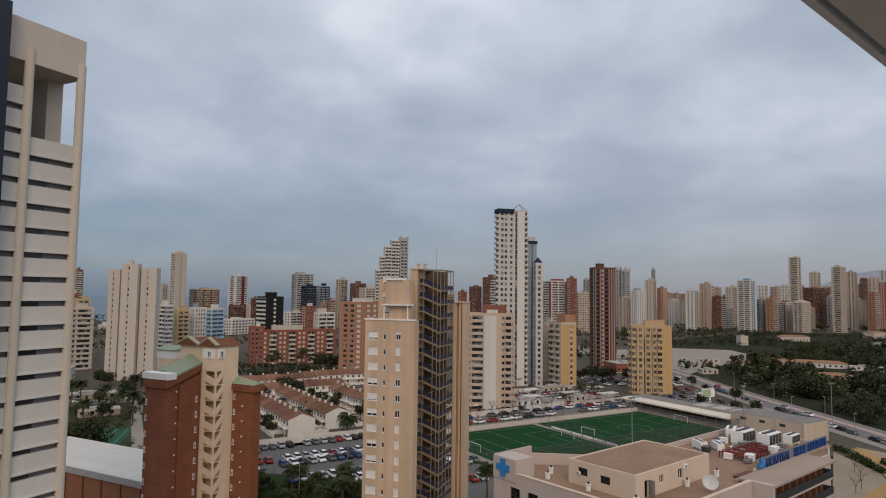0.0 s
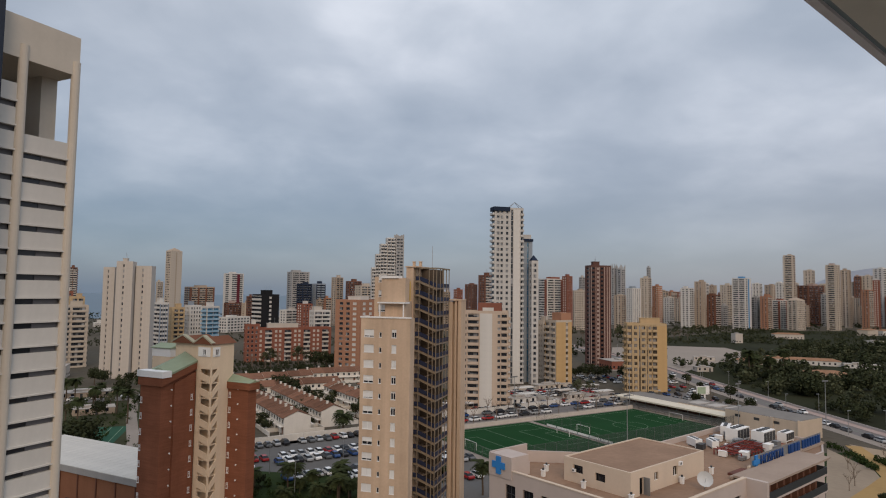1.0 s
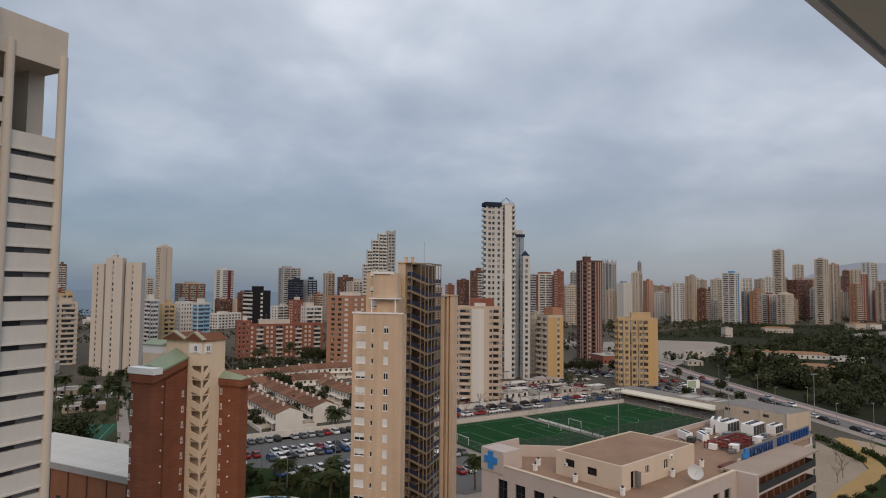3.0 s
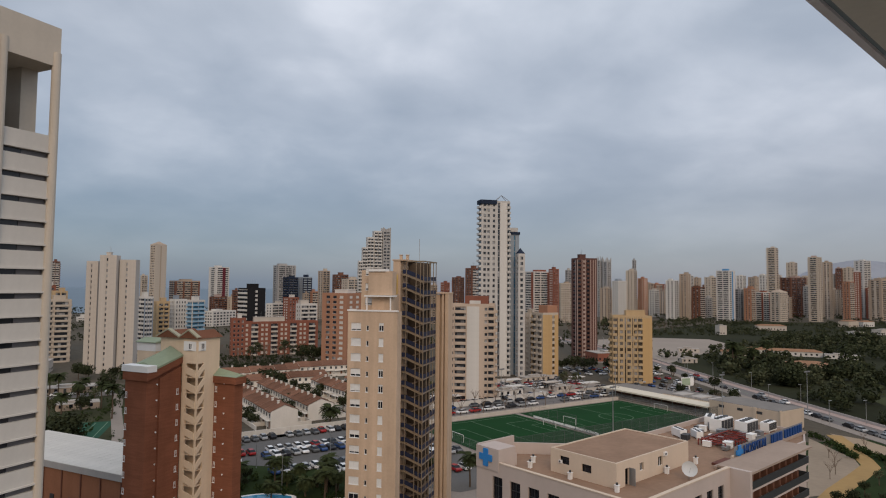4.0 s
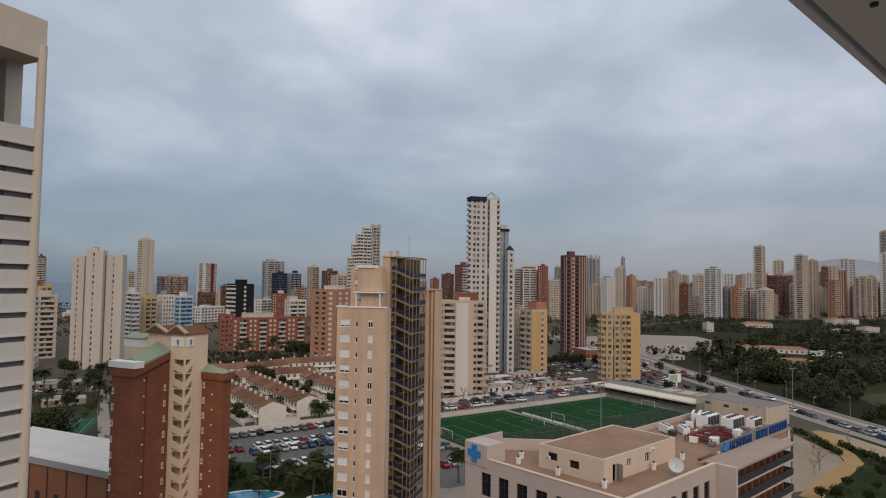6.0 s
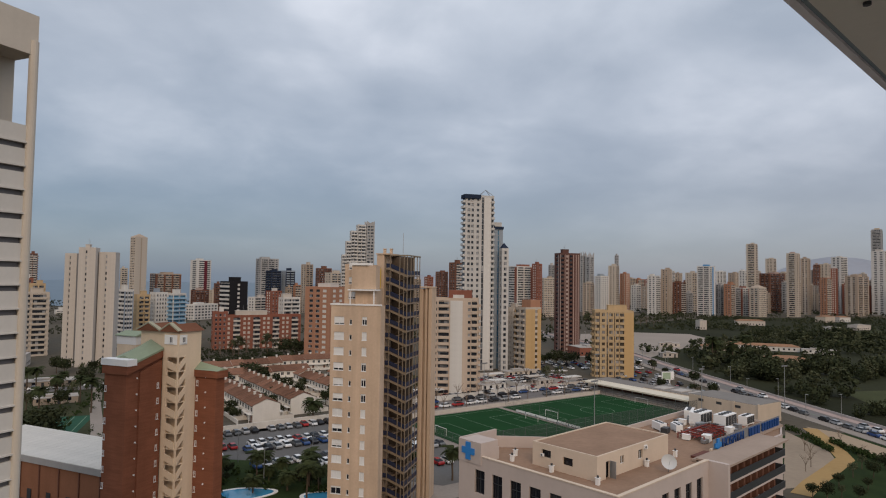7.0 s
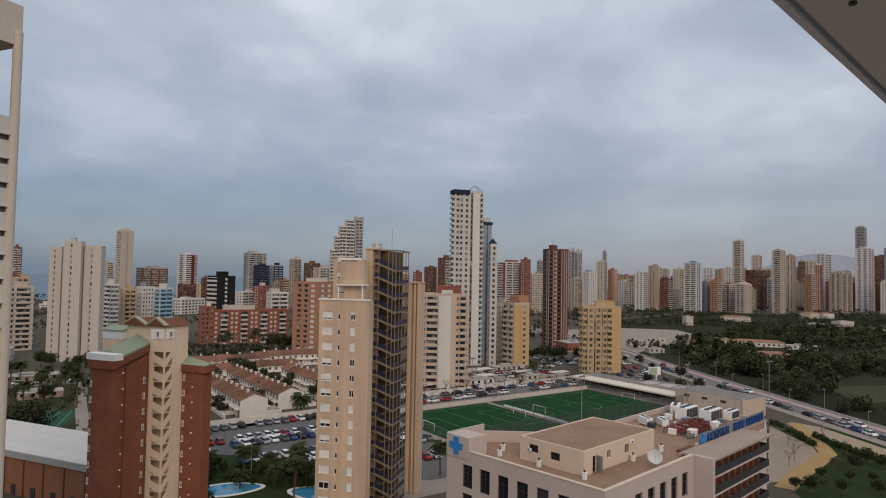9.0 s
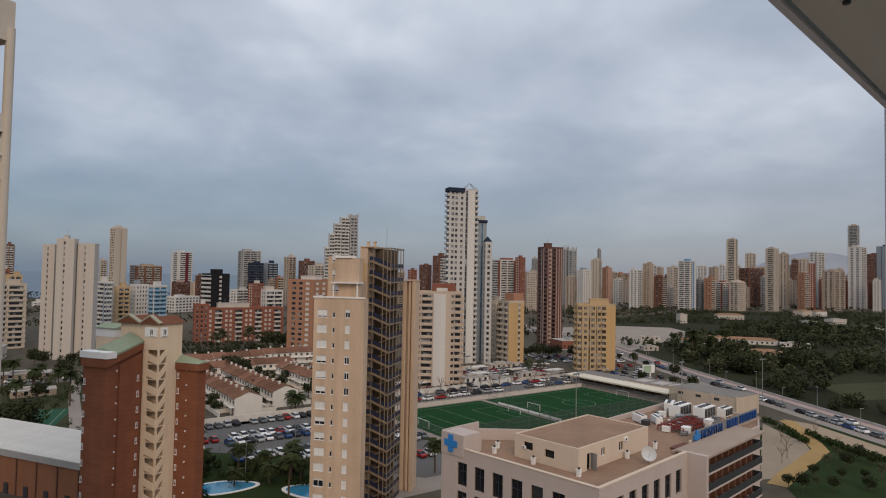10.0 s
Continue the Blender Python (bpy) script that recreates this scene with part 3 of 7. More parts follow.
def stair_tower():
    t = thing("apartment_tower", "beige rendered apartment tower with white shutters and an outdoor stair", "building", pose(-4.5, 115.5, 0, 0, 0, -18))
    fh, low = 2.80, 41.9
    front, holes = Mesh(), []
    levels = [low - 3.55 - fh * i for i in range(14)]
    cols = ((-8.75, 2.0, 1.42), (-6.45, 0.5, 0.95), (-3.75, 0.95, 1.5))
    for cx, w, h in cols:
        for z in levels:
            holes.append((cx - w / 2, cx + w / 2, z, z + h))
    wall_with_holes(front, -10.4, -0.6, 0, low, 0.0, 0.3, holes)
    front.box(-10.4, 0.3, 0, -10.1, 15.5, low)
    front.box(-0.9, 0.3, 0, -0.6, 2.2, low)
    front.box(-4.9, 1.9, 0, -0.9, 2.2, low)
    front.box(-5.2, 2.2, 0, -4.9, 12.4, low + 3)
    front.box(-10.1, 15.2, 0, -5.2, 15.5, low)
    front.box(-10.1, 0.3, low - 0.4, -0.9, 1.9, low - 0.1)
    front.box(-10.1, 1.9, low - 0.4, -5.2, 15.2, low - 0.1)
    part("wall", front, SAND, t)
    part("core", Mesh().box(-10.05, 0.34, 0, -0.95, 1.85, low - 0.45).box(-10.05, 1.85, 0, -5.25, 15.1, low - 0.45), GLASS_DARK, t)
    part("parapet", Mesh().box(-10.55, -0.15, low, -0.45, 0.25, low + 0.28).box(-10.55, 0.25, low, -10.2, 3.4, low + 0.28), WHITE, t, "white painted roof edge")
    rnd = random.Random(3)
    for (cx, w, h), big in zip(cols, (2, 0, 1)):
        for k, z in enumerate(levels):
            sh = [0.85, 1.0, 1.0, 0.75, 0.9, 0.7, 1.0, 0.6, 0.8, 1.0, 1.0, 0.2, 1, 1][k] if big == 2 else 0.0 if big == 0 else [0.35, 1, 1, 0.2, 0.2, 0.15, 1, 1, 1, 1, 1, 1, 1, 1][k]
            window_unit(t, (cx, 0.1, z), w, h, sh, 2 if w > 0.7 else 1)
    # upper storeys, set back
    up = Mesh()
    uz = [low + 0.3 + 2.8 * i for i in range(3)]
    wall_with_holes(up, -9.3, -5.6, low, 49.6, 3.4, 3.7, [(-8.5, -7.0, z + 0.8, z + 2.1) for z in uz[:3]])
    part("upper_wall", up, SAND, t)
    part("side_wall", box(-9.3, 3.7, low, -9.0, 15, 49.6), SAND, t)
    part("rear_wall", box(-9.0, 14.7, low, -6.3, 15, 49.6), SAND, t)
    part("roof_slab", box(-9.0, 3.7, 49.2, -6.3, 14.7, 49.6), SAND, t)
    part("oriel", box(-7.1, 1.6, low + 3.0, -2.3, 3.7, 49.3), SAND, t)
    part("terrace_room", box(-6.6, 2.25, low, -2.6, 3.7, low + 2.7), SAND, t)
    part("upper_core", box(-8.95, 3.75, low, -5.7, 14.6, 49.1), GLASS_DARK, t)
    for z in uz:
        window_unit(t, (-7.75, 3.5, z + 0.8), 1.5, 1.3, 0.8)
    part("canopy", Mesh().box(-7.6, 0.9, low + 2.7, -2.0, 3.2, low + 2.95).box(-7.3, 1.2, low, -7.1, 1.4, low + 2.7).box(-2.6, 1.2, low, -2.4, 1.4, low + 2.7), WHITE, t, "white canopy over the roof terrace")
    part("roof_edge", Mesh().box(-6.9, 1.3, 49.3, -3.6, 3.3, 49.75), WHITE, t, "white painted roof kerb")
    part("gas_pipe", Mesh().beam((-6.0, 12.05, low), (-6.0, 12.05, 49.4), 0.1).beam((-5.3, 12.05, low), (-5.3, 12.05, 48.9), 0.1), YELLOW_PIPE, t, "yellow pipes on the wall")
    # rear block and the paired piers behind the stair
    part("rear_pier", box(-0.6, 23.6, 0, 0.30, 27, 44.8), SAND, t)
    part("rear_recess", box(0.30, 24.4, 0, 0.80, 27, 44.6), SAND_DIM, t)
    part("rear_pier", box(0.80, 23.6, 0, 1.25, 27, 44.9), SAND, t)
    part("rear_recess", box(1.25, 24.2, 0, 1.60, 27, 44.7), SAND_DIM, t)
    part("rear_pier", box(1.60, 23.4, 0, 2.30, 27, 45.0), SAND, t)
    part("pier_coping", Mesh().box(-0.75, 23.25, 45.0, 2.42, 27, 45.25), SAND, t)
    part("rear_block", box(-6.3, 12.4, 0, -4.75, 23.0, 51.7), SAND, t)
    # dark brown: the shade inside the stair shaft is put into this colour
    shaft = mat("shaft_shade_brown", (0.10, 0.078, 0.06), 0.9, 2, 0.15)
    part("shaft_wall", box(-4.75, 17.2, 0, -1.6, 23.0, 51.5), shaft, t)
    # the stair: posts, and on each storey two flights, landings and blue railings
    tan_steel = mat("post_tan", (0.235, 0.185, 0.13), 0.7, 3, 0.15)
    post = Mesh().box(-0.07, -0.07, 0, 0.07, 0.07, 51.7).data("stair_post", tan_steel)
    for x, y in ((-4.55, 13.0), (-3.62, 13.0), (-1.55, 13.0), (-0.65, 13.0), (0.05, 13.0), (0.05, 15.4), (0.05, 17.6), (0.05, 19.6), (0.05, 21.5), (-1.4, 21.5)):
        part("stair_post", post, parent=t, at=(x, y, 0))
    part("stair_head", Mesh().box(-4.7, 12.85, 51.5, 0.2, 13.1, 51.75).box(-0.05, 13.1, 51.5, 0.2, 21.7, 51.75).box(-1.5, 21.45, 51.5, -0.05, 21.7, 51.75), tan_steel, t)
    part("stair_roof", Mesh().box(-6.5, 12.2, 51.75, -3.5, 23.0, 52.0), SAND, t)
    stair_grey = mat("stair_concrete", (0.27, 0.215, 0.17), 0.9, 3, 0.12)
    x0, x1, drop = -3.6, 0.0, 1.4
    front_zig, back_zig, n = [], [], 8
    for k in range(n):
        a, b = x0 + (x1 - x0) * k / n, x0 + (x1 - x0) * (k + 1) / n
        front_zig += [(a, -drop * k / n), (b, -drop * k / n)]
        back_zig += [(a, -2.8 + drop * k / n), (b, -2.8 + drop * k / n)]
    fl = Mesh().extrude_y([(x0, -0.32), (x1, -drop - 0.32), (x1, -drop)] + front_zig[::-1], 13.15, 14.4)
    fl.extrude_y([(x0, -3.1), (x1, -drop - 0.3), (x1, -drop)] + back_zig[::-1], 14.7, 15.9)
    fd = fl.data("stair_flight", stair_grey)
    st = Mesh().extrude_y([(x0 - 0.05, -0.40), (x1, -drop - 0.40), (x1, -drop - 0.10), (x0 - 0.05, -0.10)], 12.96, 13.12)
    st.box(-4.6, 12.96, -0.30, x0 - 0.05, 13.12, 0.0)
    sd = st.data("stringer", tan_steel)
    ra = Mesh().extrude_y([(x0, 0.12), (x1, 0.12 - drop), (x1, 0.98 - drop), (x0, 0.98)], 13.02, 13.08)
    ra.box(-4.55, 13.02, 0.12, x0, 13.08, 0.98)
    rd = ra.data("stair_railing", BLUE_RAIL)
    sr = Mesh().box(0.02, 13.1, 0.12 - drop, 0.08, 15.2, 0.92 - drop).box(0.02, 15.6, 0.12 - drop, 0.08, 17.4, 0.92 - drop).box(0.02, 17.8, 0.12 - drop, 0.08, 21.4, 0.92 - drop)
    srd = sr.data("stair_railing", BLUE_RAIL)
    ld = Mesh().box(-4.7, 13.12, -0.2, x0, 17.1, 0.0).box(-1.5, 15.95, -drop - 0.18, -0.02, 21.4, -drop).box(-0.02, 13.12, -drop - 0.22, 0.14, 21.45, -drop - 0.02).data("landing", stair_grey)
    for i in range(18):
        z = 49.0 - fh * i
        part("stair_flight", fd, parent=t, at=(0, 0, z))
        part("stringer", sd, parent=t, at=(0, 0, z))
        part("stair_railing", rd, parent=t, at=(0, 0, z))
        part("stair_railing", srd, parent=t, at=(0, 0, z))
        part("landing", ld, parent=t, at=(0, 0, z))
    part("mast", Mesh().beam((-1.25, 14.0, 51.7), (-1.25, 14.0, 56.2), 0.05, sides=5), METAL, t)
    for x in (-5.3, -3.9):
        part("chimney", Mesh().box(x - 0.25, 14, 52.0, x + 0.25, 14.5, 52.9).box(x - 0.33, 13.9, 52.9, x + 0.33, 14.6, 53.05), SAND, t)


stair_tower()

# ---- brown brick tower with a cream stair corner ----
BRICK = mat("brown_brick", (0.215, 0.085, 0.050), 0.88, 5.0, 0.16, 0.14, course=0.26)
CREAM = mat("cream_render", (0.70, 0.56, 0.41), 0.88, 2.2, 0.06, 0.12)
GREEN_ROOF = mat("green_roof", (0.25, 0.295, 0.20), 0.8, 2.0, 0.08, 0.05)
RUST = mat("rust_gable", (0.17, 0.075, 0.045), 0.85, 3, 0.12)


def brick_tower():
    t = thing("apartment_tower", "brown brick apartment tower with a cream stair corner and green roofs", "building", pose(-41.7, 118.0, 0, 0, 0, 64))
    fh, top = 2.80, 36.6
    # local axes: x runs away from the viewer's side, -x is the end face, -y the long face
    A, B = 3.6, 2.2  # the stair's end face and long face
    core = Mesh()
    core.box(B, 0.0, 0, 5.6, 9.6, top)
    core.box(0.0, 0.0, top - 4.6, B, A, top)
    core.box(0.3, A, 29.0, B, 9.6, top)
    core.box(0.0, A - 1.0, 0, 0.3, A, top - 4.6)
    core.box(B - 0.3, 0.0, 0, B, 0.3, top - 4.6)
    part("stair_core", core, CREAM, t, "cream rendered stair corner")
    part("corner_post", box(0.0, 0.0, 0, 0.28, 0.28, top - 4.6), CREAM, t)

    def slanted(me, along, a0, a1, z0, z1, h):
        """A parapet that climbs from z0 to z1; along 0 runs in x, along 1 in y."""
        lo, hi = ((a0, z0), (a1, z1)), 0.16
        pts = []
        for o in (-0.08, hi - 0.08):
            for (p, z) in lo:
                for k in (0, h):
                    pts.append((p, o, z + k) if along == 0 else (o, p, z + k))
        n0 = len(me.v)
        me.v += pts
        for q in ((0, 2, 3, 1), (4, 5, 7, 6), (0, 1, 5, 4), (2, 6, 7, 3), (1, 3, 7, 5), (0, 4, 6, 2)):
            me.f.append(tuple(n0 + c for c in (q if along == 0 else q[::-1])))
            me.m.append(0)

    lev = Mesh()
    slanted(lev, 1, 0.28, A - 1.0, 0.0, 0.7, 1.3)
    slanted(lev, 0, 0.28, B - 0.3, 0.0, 1.6, 1.3)
    lev.box(0.1, 0.1, -0.05, B - 0.02, A - 0.4, 0.12)
    ld = lev.data("stair_parapet", CREAM)
    for i in range(11):
        z = top - 7.2 - fh * i
        part("stair_parapet", ld, parent=t, at=(0, 0, z))
    # windowed white panels below the gables
    pd = box(-0.10, 0.3, 0.0, 0.0, 3.3, 1.75).data("white_panel", WHITE)
    part("white_panel", pd, parent=t, at=(0, 0, top - 2.3))
    part("white_panel", box(0.25, -0.10, 0.0, 2.0, 0.0, 1.75), WHITE, t, at=(0, 0, top - 2.3))
    window_unit(t, pose(-0.2, 1.6, top - 2.0, 0, 0, -90), 0.8, 1.1, 0.0, 2)
    window_unit(t, pose(1.15, -0.2, top - 2.0), 0.8, 1.1, 0.0, 2)
    window_unit(t, pose(0.2, 4.9, top - 3.6, 0, 0, -90), 0.5, 1.0, 0.0, 1)
    g = Mesh()
    for a, b in ((-0.4, 4.2), (4.2, 10.0)):
        m, z, pk = (a + b) / 2, top, 1.35
        g.quad([(-0.45, b, z), (-0.45, a, z), (-0.45, m, z + pk)], 1)
        g.quad([(-0.45, b, z), (-0.45, m, z + pk), (6.0, m, z + pk), (6.0, b, z)], 0)
        g.quad([(-0.45, m, z + pk), (-0.45, a, z), (6.0, a, z), (6.0, m, z + pk)], 0)
        g.quad([(-0.5, b + 0.1, z), (-0.5, m, z + pk + 0.08), (-0.5, m, z + pk + 0.36), (-0.5, b + 0.1, z + 0.28)], 2)
        g.quad([(-0.5, m, z + pk + 0.08), (-0.5, a - 0.1, z), (-0.5, a - 0.1, z + 0.28), (-0.5, m, z + pk + 0.36)], 2)
        g.quad([(-0.5, b + 0.1, z + 0.28), (-0.5, m, z + pk + 0.36), (0.4, m, z + pk + 0.36), (0.4, b + 0.1, z + 0.28)], 2)
        g.quad([(-0.5, m, z + pk + 0.36), (-0.5, a - 0.1, z + 0.28), (0.4, a - 0.1, z + 0.28), (0.4, m, z + pk + 0.36)], 2)
    g.quad([(-0.45, 10.0, top), (6.0, 10.0, top), (6.0, -0.4, top), (-0.45, -0.4, top)], 1)
    part("gable_roof", g, [RUST, RUST, mat("gable_trim", (0.36, 0.34, 0.25), 0.85, 3, 0.08)], t, "rust-brown double gable roof")
    part("rear_stair", box(2.3, 13.2, 0, 6.5, 18.2, 33.4), CREAM, t)
    part("white_panel", box(2.25, 13.15, 33.4, 6.5, 18.25, 35.0), WHITE, t)
    part("rear_roof", Mesh().extrude_y([(2.0, 35.0), (6.8, 35.0), (6.8, 35.15), (4.4, 35.9), (2.0, 35.15)], 12.9, 18.5), GREEN_ROOF, t, "pale green roof of the rear stair")
    # left wing: end face at the front, long side to the stair, its top climbing towards the stair
    x0, x1, y0, y1 = -7.4, 0.25, 4.1, 9.3
    wz, rise = 29.6, 2.4

    def climbing(me, xa, xb, ya, yb, z0, za, zb, mi=0):
        """A block from x = xa to xb whose top climbs from za to zb; z0 is its underside, a pair where that climbs too."""
        la, lb = z0 if isinstance(z0, tuple) else (z0, z0)
        n0 = len(me.v)
        me.v += [(xa, ya, la), (xb, ya, lb), (xb, yb, lb), (xa, yb, la), (xa, ya, za), (xb, ya, zb), (xb, yb, zb), (xa, yb, za)]
        for q in ((3, 2, 1, 0), (4, 5, 6, 7), (0, 1, 5, 4), (1, 2, 6, 5), (2, 3, 7, 6), (3, 0, 4, 7)):
            me.f.append(tuple(n0 + c for c in q))
            me.m.append(mi)
        return me

    part("left_wing", climbing(climbing(Mesh(), x0, x1, y0, y1, 0, wz, wz + rise), x0 + 2.6, -0.06, y0 - 0.4, y0, 0, wz + 0.2, wz + rise - 0.6), BRICK, t)
    part("brick_band", climbing(Mesh(), x0 - 0.35, -0.05, y0 - 0.6, y1 + 0.35, (wz, wz + rise), wz + 1.5, wz + rise + 1.5), BRICK, t)
    gr, ea, eb, ym = Mesh(), y0 - 0.7, y1 + 0.4, (y0 + y1) / 2
    za, zb, up = wz + 2.2, wz + rise + 1.6, 1.45
    gr.quad([(x0 + 1.4, ea, za), (-0.05, ea, zb), (-0.05, ym, zb + up), (x0 + 1.4, ym, za + up * 0.6)])
    gr.quad([(x0 + 1.4, ym, za + up * 0.6), (-0.05, ym, zb + up), (-0.05, eb, zb), (x0 + 1.4, eb, za)])
    gr.quad([(x0 + 1.4, eb, za), (x0 + 1.4, ea, za), (x0 + 1.4, ym, za + up * 0.6)])
    gr.quad([(-0.05, ea, zb), (-0.05, eb, zb), (-0.05, ym, zb + up)])
    gr.quad([(x0 + 1.4, ea, za - 0.35), (-0.05, ea, zb - 0.35), (-0.05, ea, zb), (x0 + 1.4, ea, za)])
    part("green_roof", gr, GREEN_ROOF, t, "pale green gabled roof")
    part("cornice", box(x0 - 0.5, y0 - 0.75, wz + 1.5, x0 + 1.5, y1 + 0.5, wz + 2.6), WHITE, t, "white roof box at the end")
    # right wing
    x2, y2, y3, rz = 4.4, -5.0, -0.02, 28.1
    w = Mesh().box(x2, y2, 0, x2 + 2.2, y3, rz)
    w.box(x2 - 0.35, y2 - 0.6, rz, x2 + 2.4, y3, rz + 1.3)
    part("right_wing", w, BRICK, t)
    rf = Mesh()
    rf.quad([(x2 - 0.4, y2 - 0.6, rz + 1.3), (x2 - 0.4, y3, rz + 1.3), (x2 + 1.2, y3, rz + 2.6), (x2 + 1.2, y2 - 0.6, rz + 1.7)][::-1])
    rf.quad([(x2 + 1.2, y2 - 0.6, rz + 1.7), (x2 + 1.2, y3, rz + 2.6), (x2 + 2.4, y3, rz + 1.3), (x2 + 2.4, y2 - 0.6, rz + 1.3)][::-1])
    rf.quad([(x2 - 0.4, y2 - 0.6, rz + 1.3), (x2 + 1.2, y2 - 0.6, rz + 1.7), (x2 + 2.4, y2 - 0.6, rz + 1.3)])
    part("green_roof", rf, GREEN_ROOF, t, "pale green sloping roof")
    # small vents, side windows with white frames
    vent = Mesh().box(-0.14, -0.12, 0, 0.14, 0.0, 0.16).box(-0.08, -0.2, -0.1, 0.08, -0.12, 0.06).data("wall_vent", WHITE)
    for i in range(10):
        z = wz - 0.9 - fh * i
        part("wall_vent", vent, parent=t, at=pose(x0 + 2.2, y0, z))
        part("wall_vent", vent, parent=t, at=pose(x2, y2 + 2.4, z - 0.6, 0, 0, -90))
    for i in range(10):
        z = wz - 3.2 - fh * i
        window_unit(t, pose(-0.9, y0 - 0.42, z), 0.45, 1.05, 0.5, 1)
        window_unit(t, pose(x2 - 0.02, y3 - 0.5, z, 0, 0, -90), 0.45, 1.05, 0.5, 1)
        window_unit(t, pose(x0 - 0.02, y1 - 0.3, z, 0, 0, -90), 0.45, 1.05, 0.5, 1)


brick_tower()


# ---- low hall with a white roof ----
def hall():
    t = thing("sports_hall", "low hall with brown walls and a white flat roof", "building", pose(-57.0, 127.0, 0, 0, 0, -27))
    part("wall", box(-52, 0.4, 0, 0, 17, 7.6), mat("hall_brick", (0.26, 0.12, 0.07), 0.9, 3, 0.1, 0.12), t)
    r = Mesh().box(-52.4, 0, 7.6, 0.4, 17.4, 8.9)
    part("fascia", r, mat("zinc_fascia", (0.34, 0.33, 0.32), 0.7, 3, 0.08, 0.1), t)
    r = box(-52.3, 0.1, 8.9, -50.33, 17.3, 8.98).data("roof_panel", mat("white_roof", (0.54, 0.515, 0.47), 0.8, 0.6, 0.1, big=0.15, piece=0.03))
    for k in range(26):
        part("roof_panel", r, parent=t, at=(k * 2.03, 0, 0))
    part("roof_light", Mesh().box(-12, 12, 8.98, -4, 15, 9.8).box(-11.5, 12.4, 9.8, -4.5, 14.6, 10.0), CONCRETE, t)
    pl = Mesh().box(-0.12, 0.15, 0, 0.12, 0.4, 7.6).data("pilaster", wall("brown"))
    dr = Mesh().box(-0.6, 0.2, 0, 0.6, 0.36, 2.2).data("door", DARK)
    for k in range(9):
        part("pilaster", pl, parent=t, at=(-3 - 6 * k, 0, 0))
        part("door", dr, parent=t, at=(-6 - 6 * k, 0, 0))


hall()

# ---- hospital ----
STONE = mat("pale_stone_cladding", (0.47, 0.395, 0.355), 0.8, 1.2, 0.05, 0.06)
ROOF_TILE = mat("terracotta_roof", (0.275, 0.180, 0.125), 0.9, 1.5, 0.16, big=0.2)
PENT = mat("cream_penthouse", (0.58, 0.475, 0.375), 0.85, 2.5, 0.05, 0.08)
BLUE_SIGN = mat("blue_sign", (0.012, 0.055, 0.20), 0.5, 5, 0.06)
RED_PIPE = mat("red_steel", (0.22, 0.035, 0.025), 0.6, 4, 0.2)
RAIL_GREY = mat("grey_board", (0.20, 0.20, 0.205), 0.6, 3, 0.1)


